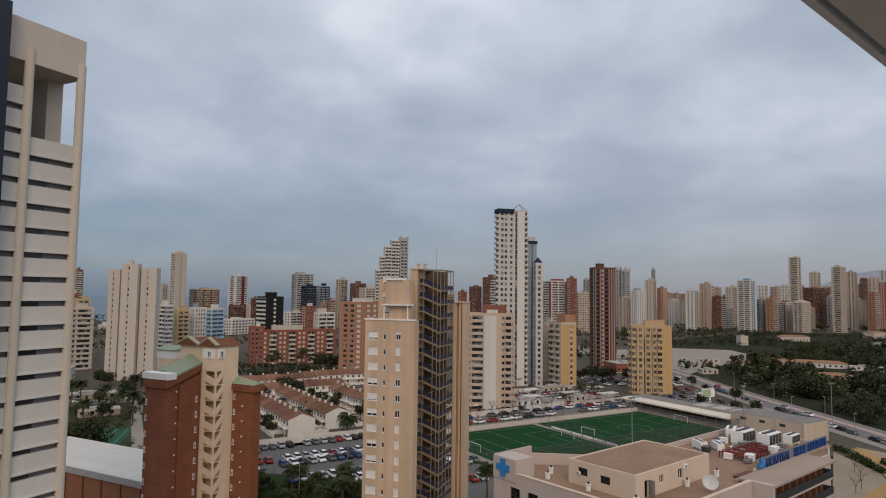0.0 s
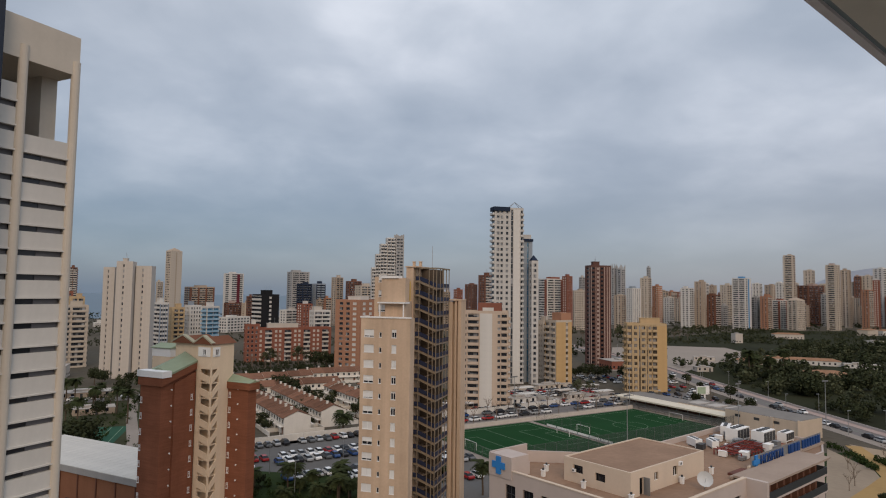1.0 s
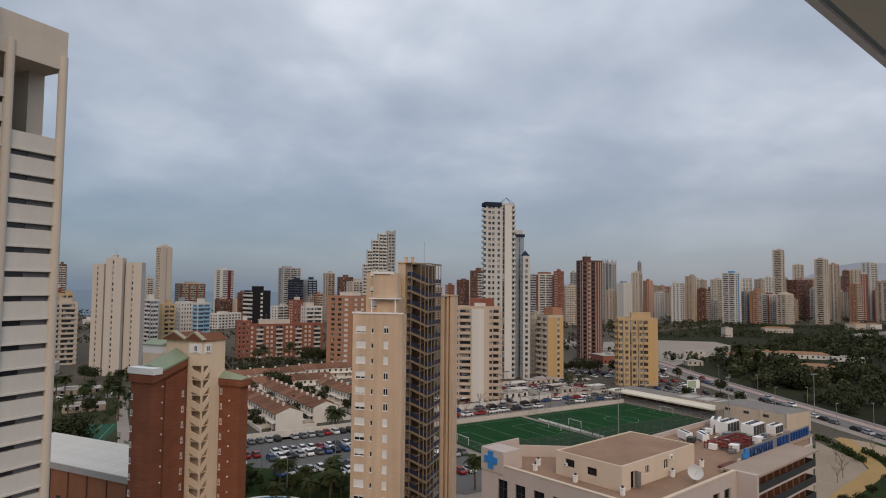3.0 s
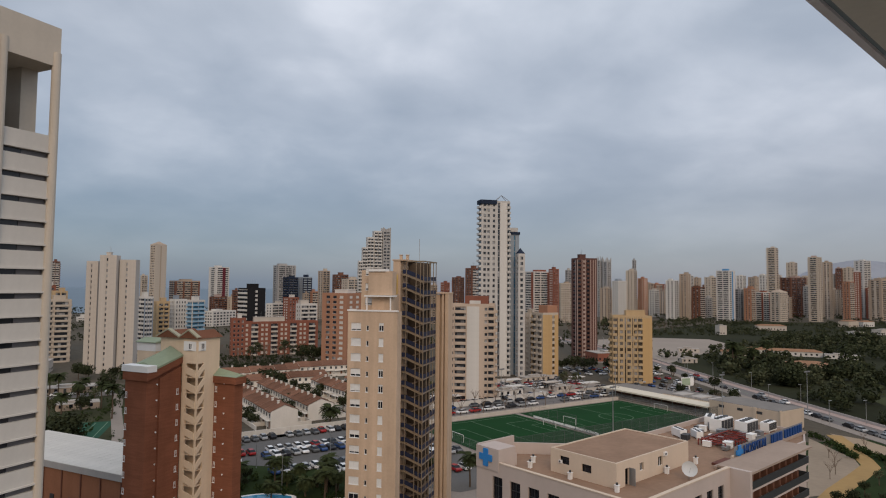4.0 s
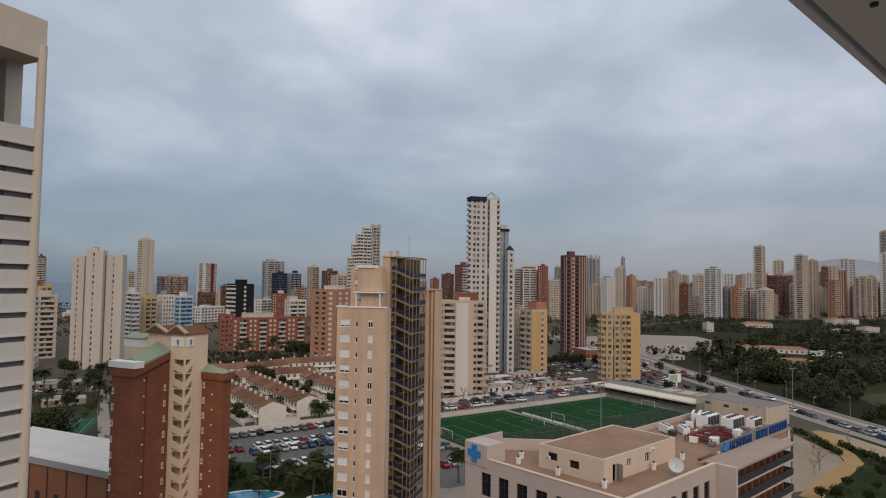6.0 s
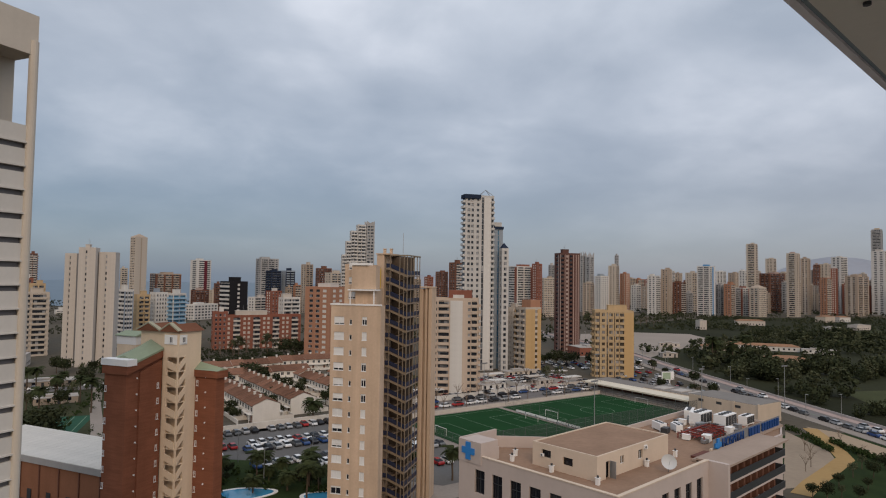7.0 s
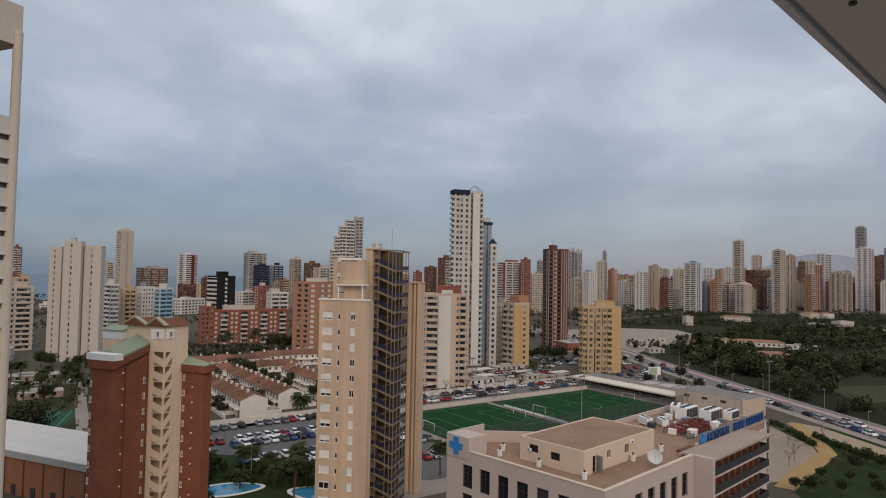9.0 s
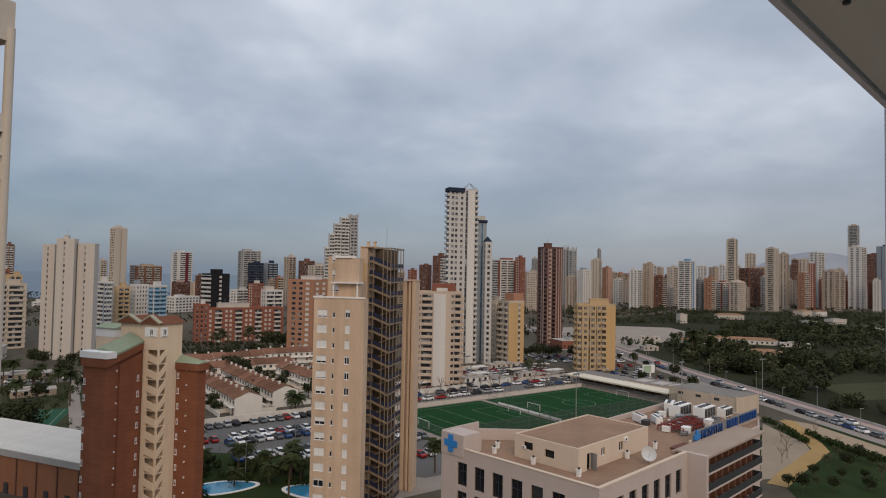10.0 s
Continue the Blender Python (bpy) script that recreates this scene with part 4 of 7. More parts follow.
def hospital():
    t = thing("hospital", "cream hospital with a flat terracotta roof, tall windows and balconies", "building", pose(23.2, 69.1, 0, 0, 0, 40))
    R = 22.6
    body = Mesh()
    # left wall x = 0 (runs along y), front wall y = 0 (runs along x)
    wins = [(1.4 + 3.1 * k, 3.2 + 3.1 * k) for k in range(7)]
    levels = [(R - 4.1 - 3.8 * i, R - 1.0 - 3.8 * i) for i in range(5)]
    holes = [(a, b, z0, z1) for a, b in wins for z0, z1 in levels]
    lw = Mesh()
    wall_with_holes(lw, 0, 24.8, 0, R + 0.8, 0, 0.35, holes)
    ob = part("wall", lw, STONE, t, at=Matrix(((0, 1, 0, 0), (1, 0, 0, 0), (0, 0, 1, 0), (0, 0, 0, 1))))
    ob.data.flip_normals()
    fw = Mesh()
    fwin = [(3.6 + 3.0 * k, 5.3 + 3.0 * k) for k in range(6)]
    wall_with_holes(fw, 0.35, 22.0, 0, R + 0.8, 0, 0.35, [(a, b, z0, z1) for a, b in fwin for z0, z1 in levels])
    part("wall", fw, STONE, t)
    inner = [(0.4, 0.4), (48.7, 0.4), (55.3, 2.8), (55.3, 17.4), (14.4, 17.4), (12.4, 18.2), (7.4, 24.5), (0.4, 24.5)]
    part("core", Mesh().prism(inner, 0, R - 0.3), GLASS_DARK, t, "dark glass behind the openings")
    for (ax, ay), (bx, by_), top in (((55.6, 17.6), (14.6, 17.6), R + 0.8), ((14.6, 17.6), (7.6, 24.8), R + 1.6), ((7.6, 24.8), (0.35, 24.8), R + 2.6), ((55.6, 2.7), (55.6, 17.6), R + 0.3), ((48.9, 0.35), (55.6, 2.7), R + 0.1)):
        d = Vector((bx - ax, by_ - ay)).normalized()
        n = Vector((d.y, -d.x)) * 0.28
        w = Mesh().prism([(ax, ay), (ax + n.x, ay + n.y), (bx + n.x, by_ + n.y), (bx, by_)], 0, top)
        part("wall", w, STONE, t)
    pane = Mesh().box(0, 0.2, 0, 0.06, 0.26, 3.1).box(1.74, 0.2, 0, 1.80, 0.26, 3.1).box(0.87, 0.2, 0, 0.93, 0.26, 3.1).box(0.05, 0.2, 1.9, 1.75, 0.26, 1.98).data("window_frame", DARK)
    for a, b in wins:
        for z0, z1 in levels[:3]:
            part("window_frame", pane, parent=t, at=Matrix.Translation((0, b, z0)) @ Matrix.Rotation(radians(-90), 4, "Z"))
    slim = Mesh().box(0, 0.2, 0, 0.06, 0.26, 3.1).box(1.64, 0.2, 0, 1.70, 0.26, 3.1).box(0.82, 0.2, 0, 0.88, 0.26, 3.1).box(0.05, 0.2, 1.9, 1.65, 0.26, 1.98).data("window_frame", DARK)
    for a, b in fwin:
        for z0, z1 in levels[:2]:
            part("window_frame", slim, parent=t, at=(a, 0, z0))
    part("roof_deck", Mesh().prism([(0.35, 0.35), (48.8, 0.35), (55.4, 2.7), (55.4, 17.58), (14.6, 17.58), (7.6, 24.78), (0.35, 24.78)], R - 0.3, R), ROOF_TILE, t, "flat terracotta tiled roof")
    cap = Mesh().box(-0.06, -0.06, R + 0.8, 0.45, 21.0, R + 0.92).box(0.45, -0.06, R + 0.8, 22.0, 0.45, R + 0.92)
    part("coping", cap, PENT, t)
    # raised end with the cross
    e = Mesh().box(-0.12, 20.6, R - 0.3, -0.005, 24.8, R + 2.6).box(0.0, 20.6, R + 0.8, 0.35, 24.8, R + 2.6).box(0.35, 20.6, R, 3.2, 20.9, R + 2.6).box(3.2, 20.6, R, 3.5, 24.5, R + 1.6)
    e.box(0.35, 20.9, R + 2.3, 3.2, 24.5, R + 2.6)
    part("end_turret", e, STONE, t)
    cy, cz = 22.9, R + 1.25
    cr = Mesh().box(-0.30, cy - 0.42, cz - 1.15, -0.12, cy + 0.42, cz + 1.15).box(-0.30, cy - 1.15, cz - 0.42, -0.12, cy - 0.42, cz + 0.42).box(-0.30, cy + 0.42, cz - 0.42, -0.12, cy + 1.15, cz + 0.42)
    part("cross_sign", cr, mat("bright_blue_sign", (0.03, 0.20, 0.52), 0.5, 5, 0.05), t, "bright blue cross sign")
    # penthouse
    x0, x1, y0, y1, H = 5.0, 22.6, 6.0, 16.0, R + 3.05
    p = Mesh()
    wall_with_holes(p, x0, x1, R, H, y0, y0 + 0.25, [(6.9, 7.8, R, R + 2.1), (10.2, 11.1, R + 1.2, R + 2.2), (14.6, 15.7, R + 1.0, R + 2.2)])
    part("penthouse_wall", p, PENT, t)
    p = Mesh()
    wall_with_holes(p, y0 + 0.25, y1, R, H, 0, 0.25, [(9.6, 11.1, R + 1.0, R + 2.0), (13.0, 14.5, R + 1.3, R + 2.3)])
    ob = part("penthouse_wall", p, PENT, t, at=Matrix(((0, 1, 0, x0), (1, 0, 0, 0), (0, 0, 1, 0), (0, 0, 0, 1))))
    ob.data.flip_normals()
    p = Mesh().box(x1 - 0.25, y0 + 0.25, R, x1, y1, H).box(x0 + 0.25, y1 - 0.25, R, x1 - 0.25, y1, H)
    part("penthouse_wall", p, PENT, t)
    part("penthouse_core", box(x0 + 0.4, y0 + 0.4, R, x1 - 0.4, y1 - 0.4, H - 0.3), GLASS_DARK, t)
    part("penthouse_roof", box(x0 + 0.25, y0 + 0.25, H - 0.3, x1 - 0.25, y1 - 0.25, H - 0.12), ROOF_TILE, t)
    fr = Mesh()
    for a, b, z in ((10.2, 11.1, 1.2), (14.6, 15.7, 1.0)):
        fr.box(a, y0 + 0.1, R + z, b, y0 + 0.14, R + z + 0.06).box((a + b) / 2 - 0.04, y0 + 0.1, R + z, (a + b) / 2 + 0.04, y0 + 0.14, R + z + 1.0)
    part("window_frame", fr, WHITE, t)
    part("door", Mesh().box(7.8, y0 - 0.85, R, 7.86, y0, R + 2.1), METAL, t, "grey metal door standing open")
    # facade wing with balconies
    s, e1 = 22.2, 42.9
    pier = box(0, -1.3, 0, 0.55, -0.1, 2.1).data("balcony_pier", wall("brown"))
    for i in range(9):
        z = R - 1.85 - 2.4 * i
        part("balcony_slab", box(s + 0.4, -2.2, z - 0.28, e1 + 0.6, 0.0, z), STONE, t)
        part("balcony_rail", Mesh().box(s + 0.5, -2.2, z + 0.02, e1 + 0.6, -2.1, z + 1.0).box(e1 + 0.5, -2.1, z + 0.02, e1 + 0.6, -0.1, z + 1.0), DARK, t, "dark glass balcony rail")
        for k in range(9):
            part("balcony_pier", pier, parent=t, at=(s + 1.2 + k * 2.25, 0, z))
    part("wall", box(e1 + 0.4, 0.0, 0, 48.9, 0.35, R + 0.1), STONE, t)
    part("facade_glass", box(s + 0.4, -0.1, 0, e1 + 0.4, 0.0, R), GLASS_DARK, t, "dark glazing behind the balconies")
    part("wing_side", Mesh().box(s - 0.2, -2.6, 0, s + 0.4, 0, R + 0.8).box(s - 0.2, 0.0, 0, s + 0.4, 0.35, R + 0.8), STONE, t)
    bx1 = 55.0
    part("wing_roof", Mesh().box(s + 0.42, -2.6, R + 0.35, e1 + 0.9, 2.0, R + 0.62).box(s + 0.42, 2.0, R + 0.05, bx1, 2.55, R + 0.4), mat("pale_roof_edge", (0.34, 0.265, 0.215), 0.85, 2, 0.08), t)
    part("terrace_floor", box(s + 2.2, 2.1, R, 28.5, 3.6, R + 0.3), mat("rust_grating", (0.13, 0.045, 0.03), 0.8, 3, 0.3), t, "red-brown steel grating")
    # sign board with letters
    bx0, bx1, by = 29.2, 55.0, 2.6
    part("sign_wall", box(bx0 - 0.5, by, R, bx1, by + 0.3, R + 0.6), PENT, t)
    part("sign_board", box(bx0, by - 0.05, R + 0.12, bx1, by, R + 1.85), RAIL_GREY, t, "grey louvred board behind the letters")
    fc = bpy.data.curves.new("letters", "FONT")
    fc.body, fc.size, fc.extrude, fc.space_character = "HOSPITAL", 2.9, 0.08, 1.05
    fo = new("letters", fc)
    bpy.context.view_layer.update()
    dat = bpy.data.meshes.new_from_object(fo.evaluated_get(bpy.context.evaluated_depsgraph_get()))
    bpy.data.objects.remove(fo)
    dat.materials.clear()
    dat.materials.append(BLUE_SIGN)
    wdt = max(v.co.x for v in dat.vertices)
    tall = max(v.co.y for v in dat.vertices)
    part("letters", dat, parent=t, label="blue letters reading HOSPITAL", at=Matrix.Translation((31.9, by - 0.2, R + 0.25)) @ Matrix.Diagonal((8.2 / wdt, 1, 1.42 / tall, 1)) @ Matrix.Rotation(radians(90), 4, "X"))
    for a, w in [(41.7, 0.32), (42.4, 1.1), (43.8, 0.8), (44.9, 0.9)] + [(46.9 + 1.08 * k, 0.62) for k in range(7)]:
        part("sign_bar", box(a, by - 0.3, R + 0.25, a + w, by - 0.1, R + 1.67), BLUE_SIGN, t, "blue sign shape beside the lettering")
    cz = R + 0.95
    part("cross_sign", Mesh().box(bx0 + 0.95, by - 0.3, cz - 0.95, bx0 + 1.65, by - 0.1, cz + 0.95).box(bx0 + 0.3, by - 0.3, cz - 0.32, bx0 + 0.95, by - 0.1, cz + 0.32).box(bx0 + 1.65, by - 0.3, cz - 0.32, bx0 + 2.3, by - 0.1, cz + 0.32), mat("bright_blue_sign", (0.03, 0.24, 0.62), 0.5, 5, 0.05), t, "bright blue cross beside the letters")
    return t


hospital()
HM = pose(23.2, 69.1, 0, 0, 0, 40)


def on_roof(x, y, z=22.6, turn=0.0):
    return HM @ pose(x, y, z, 0, 0, turn)


def roof_vent():
    t = thing("roof_vent", "small white roof vent chimney on the hospital roof", "vent", on_roof(3.9, 18.6) @ Matrix.Scale(0.72, 4), "vents on the hospital roof")
    part("shaft", Mesh().box(-0.3, -0.3, 0, 0.3, 0.3, 1.1).box(-0.4, -0.4, 1.1, 0.4, 0.4, 1.2), WHITE, t)
    part("cowl", Mesh().beam((0, 0, 1.2), (0, 0, 1.55), 0.2, sides=8), DARK, t, "dark round cowl")
    return t


rv = roof_vent()
for x, y in ((4.0, 12.1), (4.2, 5.4), (6.2, 20.0), (15.7, 5.4), (23.1, 5.2)):
    copy_thing(rv, on_roof(x, y))


def dish():
    t = thing("satellite_dish", "large white satellite dish on the hospital roof", "antenna", on_roof(15.6, 2.3, turn=-50) @ Matrix.Scale(0.58, 4))
    me = Mesh()
    n = 16
    for ring in range(4):
        r0, r1 = ring * 0.42, (ring + 1) * 0.42
        for i in range(n):
            a, b = 2 * math.pi * i / n, 2 * math.pi * (i + 1) / n
            me.quad([(r * math.cos(c), -0.22 * r * r, r * math.sin(c)) for r, c in ((r0, a), (r1, a), (r1, b), (r0, b))])
    part("bowl", me, mat("dish_white", (0.50, 0.50, 0.49), 0.5, 4, 0.05), t, at=pose(0, 0, 2.1, -30), smooth=True)
    part("mast", Mesh().beam((0, 0.15, 0), (0, 0.15, 2.1), 0.09), METAL, t)
    part("feed_arm", Mesh().beam((0, 0, 1.2), (0, -1.4, 2.9), 0.04), METAL, t)


dish()


def chiller(x, y, turn=0, size=1.0):
    t = thing("air_conditioner", "large white air conditioning unit with dark grilles", "machine", on_roof(x, y, 22.6, turn) @ Matrix.Diagonal((size, size, size, 1)), "cooling units on the hospital roof")
    part("case", Mesh().box(-2.6, -1.2, 0.4, 2.6, 1.2, 2.7).box(-2.4, -1.1, 0.0, -2.0, 1.1, 0.4).box(2.0, -1.1, 0, 2.4, 1.1, 0.4), WHITE, t)
    g = Mesh().box(-0.55, -0.04, 0, 0.55, 0, 1.8).data("grille", DARK)
    for k in range(4):
        part("grille", g, parent=t, at=(-1.9 + 1.27 * k, -1.2, 0.7))
    f = Mesh().beam((0, 0, 0), (0, 0, 0.18), 0.5, sides=12).data("fan_ring", DARK)
    for k in range(4):
        part("fan_ring", f, parent=t, at=(-1.9 + 1.27 * k, 0, 2.7))
    return t


for x, y, a, s in ((49.0, 15.6, 20, 0.62), (45.6, 12.0, 0, 0.85), (47.0, 8.4, 0, 0.85), (51.8, 6.8, 0, 0.62), (36.2, 14.6, 60, 0.5), (37.8, 12.4, 50, 0.45)):
    chiller(x, y, a, s)


def pipe_rack():
    t = thing("pipe_rack", "rust-red steel pipe rack with dark pipes on the roof", "pipes", on_roof(38.6, 8.0) @ Matrix.Diagonal((0.5, 0.72, 0.55, 1)))
    rnd = random.Random(8)
    for k in range(9):
        part("frame", Mesh().box(-10 + 2.3 * k, -3, 0, -9.8 + 2.3 * k, -2.8, 1.8).box(-10 + 2.3 * k, 2.8, 0, -9.8 + 2.3 * k, 3.0, 1.8).box(-10 + 2.3 * k, -3, 1.6, -9.8 + 2.3 * k, 3, 1.8), RED_PIPE, t)
    for k in range(14):
        y, z = -2.8 + 0.42 * k, rnd.choice((0.5, 1.0, 1.9))
        part("pipe", Mesh().beam((-10.5 + rnd.uniform(0, 3), y, z), (9.5 - rnd.uniform(0, 3), y, z), 0.14), RED_PIPE if k % 3 else DARK, t)
    for k in range(12):
        x = -9 + 1.6 * k
        part("pipe", Mesh().beam((x, -3.2, 1.0), (x, 3.2, 1.0 + rnd.uniform(0.2, 1)), 0.11), RED_PIPE if k % 2 else DARK, t)


pipe_rack()


def wall_unit(m, label="small white air conditioner on the rooftop wall"):
    t = thing("air_conditioner", label, "machine", m, "small cooling units of the rooftop rooms")
    part("case", Mesh().box(-0.45, -0.36, 0, 0.45, -0.02, 0.65).box(-0.5, -0.02, -0.06, 0.5, 0.0, 0.0), WHITE, t)
    part("fan_grille", Mesh().beam((-0.12, -0.39, 0.32), (-0.12, -0.35, 0.32), 0.24, sides=12), DARK, t)
    return t


wu = wall_unit(on_roof(16.2, 6.0, 24.75) @ Matrix.Scale(0.75, 4))
copy_thing(wu, on_roof(5.0, 14.3, 24.0, -90) @ Matrix.Scale(0.75, 4))


def roof_plant():
    """Pumps, ducts and cabinets between the cooling units."""
    rnd = random.Random(31)
    for k in range(26):
        t = thing("duct_box", "small grey plant cabinet among the roof pipes", "machine", on_roof(rnd.uniform(33.5, 46), rnd.uniform(4.6, 15.2), 22.6, rnd.uniform(-20, 20)), "plant cabinets on the hospital roof")
        w, d, h = rnd.uniform(0.3, 0.8), rnd.uniform(0.3, 0.6), rnd.uniform(0.4, 1.2)
        part("case", Mesh().box(-w, -d, 0.1, w, d, h).box(-w - 0.04, -d - 0.04, h, w + 0.04, d + 0.04, h + 0.06), (METAL, WHITE, DARK, RAIL_GREY)[k % 4], t)
        part("foot", Mesh().box(-w * 0.8, -d * 0.8, 0, w * 0.8, d * 0.8, 0.1), DARK, t)
        part("pipe", Mesh().beam((w, 0, h * 0.5), (w + rnd.uniform(0.6, 2.0), 0, h * 0.5), 0.07), RED_PIPE, t)


roof_plant()

# ---- main towers of the middle distance ----
tower(-173.6, 336.0, 5.6, 5.0, 57.1, 8, 2.85, 'triple', 'pale smooth section of a concrete tower', roof_box=False)
tower(-163.8, 333.0, 8.0, 6.4, 60.1, 8, 2.85, 'triple', 'pale concrete tower with a column of slit windows')
tower(-156.0, 338.0, 7.9, 7.1, 58.0, 8, 2.85, 'triple', 'ribbed section of a pale concrete tower', roof_box=False)
tal = tower(35.5, 330.0, 15.9, 5.6, 90.6, 14, 2.85, 'white_tall', 'tall white tower with small windows and a blank end strip', roof_box=False)
part("roof_canopy", box(-8.6, -3.6, 89.0, 0.3, 2.8, 91.1), wall("navy"), tal, "dark roof canopy")
crown = Mesh()
for a, b in (((0.5, -2), (7.8, -2)), ((7.8, -2), (7.8, 2)), ((7.8, 2), (0.5, 2)), ((0.5, 2), (0.5, -2))):
    crown.beam((*a, 90.9), (4.0, 0, 94.2), 0.15)
    crown.beam((*a, 90.9), (*b, 90.9), 0.15)
part("roof_frame", crown, METAL, tal, "open steel roof pyramid")
gry = tower(46.5, 337.0, 5.2, 4.4, 74.2, 14, 2.85, 'grey_plain', 'grey plain section of the tall white tower', roof_box=False)
part("roof_canopy", box(-2.9, -2.7, 73.9, 2.9, 2.5, 75.3), wall("navy"), gry, "dark roof canopy")
part("roof_house", box(-2.0, -1.8, 75.3, 2.0, 1.8, 77.6), wall("stone"), gry)
tower(49.2, 329.0, 3.7, 4.0, 63.1, 14, 2.85, 'tall_end', 'stepped end of the tall tower with a dark hipped roof', cap=("pyramid", 3))
mid = tower(19.1, 262.0, 19.4, 9.7, 39.0, -8, 2.62, 'mid_white', 'cream apartment block with dark balconies and a white blank panel', roof_box=False)
part("roof_house", box(-2.5, -4.4, 38.5, 6.9, 3.8, 42.4), wall("brick"), mid, "red-brown roof house")
part("panel_top", box(-0.6, -4.6, 38.5, 3.9, -4.40, 40.6), wall("white"), mid)
ora = tower(62.3, 330.0, 10.3, 9.2, 32.7, 30, 2.85, 'orange_side', 'white and orange apartment tower with side balconies', roof_box=False)
part("roof_house", box(-1.9, -4.3, 32.2, 4.8, 2.6, 36.7), wall("orange"), ora, "orange roof house")
tower(59.0, 352.0, 6.2, 4.3, 31.5, 38, 2.85, 'cream_bal', 'cream block with a red roof beside the orange tower')
tower(106.6, 424.0, 14.5, 8.7, 65.2, 14, 2.85, 'dark_red', 'dark brown tower with pale vertical stripes')
tower(101.5, 312.0, 18.9, 8.5, 32.4, -6, 2.85, 'yellow', 'yellow apartment tower with rows of balconies')
tower(-35.8, 560.0, 7.4, 6.7, 93.8, 20, 2.85, 'grey_fin', 'sharp-topped slab of the terraced tower', roof_box=False, cap=("fin", 3))
tower(-43.2, 556.0, 6.9, 6.9, 92.9, 20, 2.85, 'white_bal', 'upper step of a white terraced tower', roof_box=False)
tower(-49.0, 552.0, 5.6, 5.6, 87.2, 20, 2.85, 'white_bal', 'middle step of a white terraced tower', roof_box=False)
tower(-53.2, 549.0, 4.4, 4.4, 78.1, 20, 2.85, 'white_bal', 'lower step of a white terraced tower', roof_box=False)
tower(-56.6, 546.0, 3.6, 3.6, 66.3, 20, 2.85, 'white_bal', 'lowest step of a white terraced tower', roof_box=False)


# ---- the city around ----
tower(-315.4, 754.0, 16.0, 8.8, 90.1, 62, 2.85, 'slim', 'slim beige concrete tower with a tall plain face', cap=("pyramid", 4))
tower(-407.7, 928.0, 8.1, 8.1, 55.5, 38, 2.85, 'cream_bal', 'small stepped cream apartment tower by the sea')
tower(-305.5, 812.0, 30.3, 24.3, 48.3, 38, 2.85, 'brown_oct', 'brown brick tower with a angled top storey')
tower(-182.6, 420.0, 6.1, 7.4, 37.0, 52, 2.85, 'white_grey', 'white banded office block with grey glass side')
tower(-180.6, 440.0, 8.6, 6.9, 33.3, 38, 2.85, 'ochre', 'ochre apartment block with balconies on one side')
tower(-175.3, 455.0, 8.9, 8.0, 34.6, 50, 2.85, 'white_rib', 'white ribbed apartment slab with narrow windows')
tower(-159.3, 445.0, 10.3, 6.2, 34.3, 58, 2.85, 'blue_bal', 'pale blue glass balcony tower with white edges')
tower(-300.1, 928.0, 20.3, 20.3, 68.6, 38, 2.85, 'maroon', 'white tower with a maroon stripe up its side')
tower(-269.3, 833.8, 19.5, 11.7, 28.0, 45, 2.85, 'brown_rib', 'brown brick block with long window ribbons')
tower(-244.5, 812.0, 10.4, 8.3, 28.8, 45, 2.85, 'beige_win', 'beige plain-sided apartment block')
tower(-222.5, 696.0, 34.8, 12.2, 16.1, 64, 2.85, 'white_grid', 'low white hotel block with a square window grid')
tower(-116.9, 430.0, 13.8, 11.0, 43.1, 50, 2.85, 'black_white', 'black block with white banded balconies')
tower(-199.4, 899.0, 25.4, 20.3, 71.3, 38, 2.85, 'grey_bal', 'grey concrete apartment tower with balconies')
tower(-159.7, 754.0, 12.8, 12.8, 53.4, 45, 2.85, 'navy', 'dark navy glass office tower')
tower(-145.6, 768.5, 13.2, 10.6, 53.9, 45, 2.85, 'navy2', 'grey and navy panelled office tower')
tower(-163.4, 696.0, 19.3, 9.6, 24.5, 60, 2.85, 'white_bal', 'white hotel with low banded floors')
tower(-143.4, 681.5, 13.0, 10.4, 31.6, 45, 2.85, 'brick_win', 'red brick apartment block of middle height')
tower(-84.7, 455.0, 12.9, 7.7, 32.2, 38, 2.85, 'white_bal', 'white terraced apartment block')
tower(-134.5, 841.0, 11.1, 11.1, 63.1, 38, 2.85, 'tan_bal', 'tan apartment tower with pale stripes')
tower(-109.0, 812.0, 16.6, 13.2, 58.0, 38, 2.85, 'brown_rib', 'dark brown brick apartment tower')
tower(-216.7, 375.0, 17.8, 10.7, 35.9, 38, 2.85, 'cream_bal', 'cream banded apartment block beside the street')
tower(-468.0, 812.0, 10.1, 10.1, 71.0, 38, 2.85, 'brown_bal', 'brown and white tower with thin balconies')
tower(-248.3, 424.0, 8.0, 6.0, 43.6, 38, 2.85, 'brick_win', 'red-brown brick apartment tower behind a cream block')
tower(-237.5, 418.0, 8.6, 6.0, 40.2, 38, 2.85, 'ochre', 'tan apartment tower beside the red-brown one')
tower(-401.1, 754.0, 10.3, 10.3, 4.8, 38, 2.85, 'white_bal', 'low white block by the sea')
tower(-97.8, 425.0, 52.0, 8.3, 21.5, 25, 2.85, 'brick_bal', 'long red brick apartment block with white balconies')
tower(-120.3, 412.0, 9.0, 5.4, 24.0, 25, 2.85, 'brick_win', 'red brick stair end of the long block')
tower(-47.2, 375.0, 21.6, 17.2, 41.2, 62, 2.85, 'orange_win', 'orange brick apartment tower with white square windows')
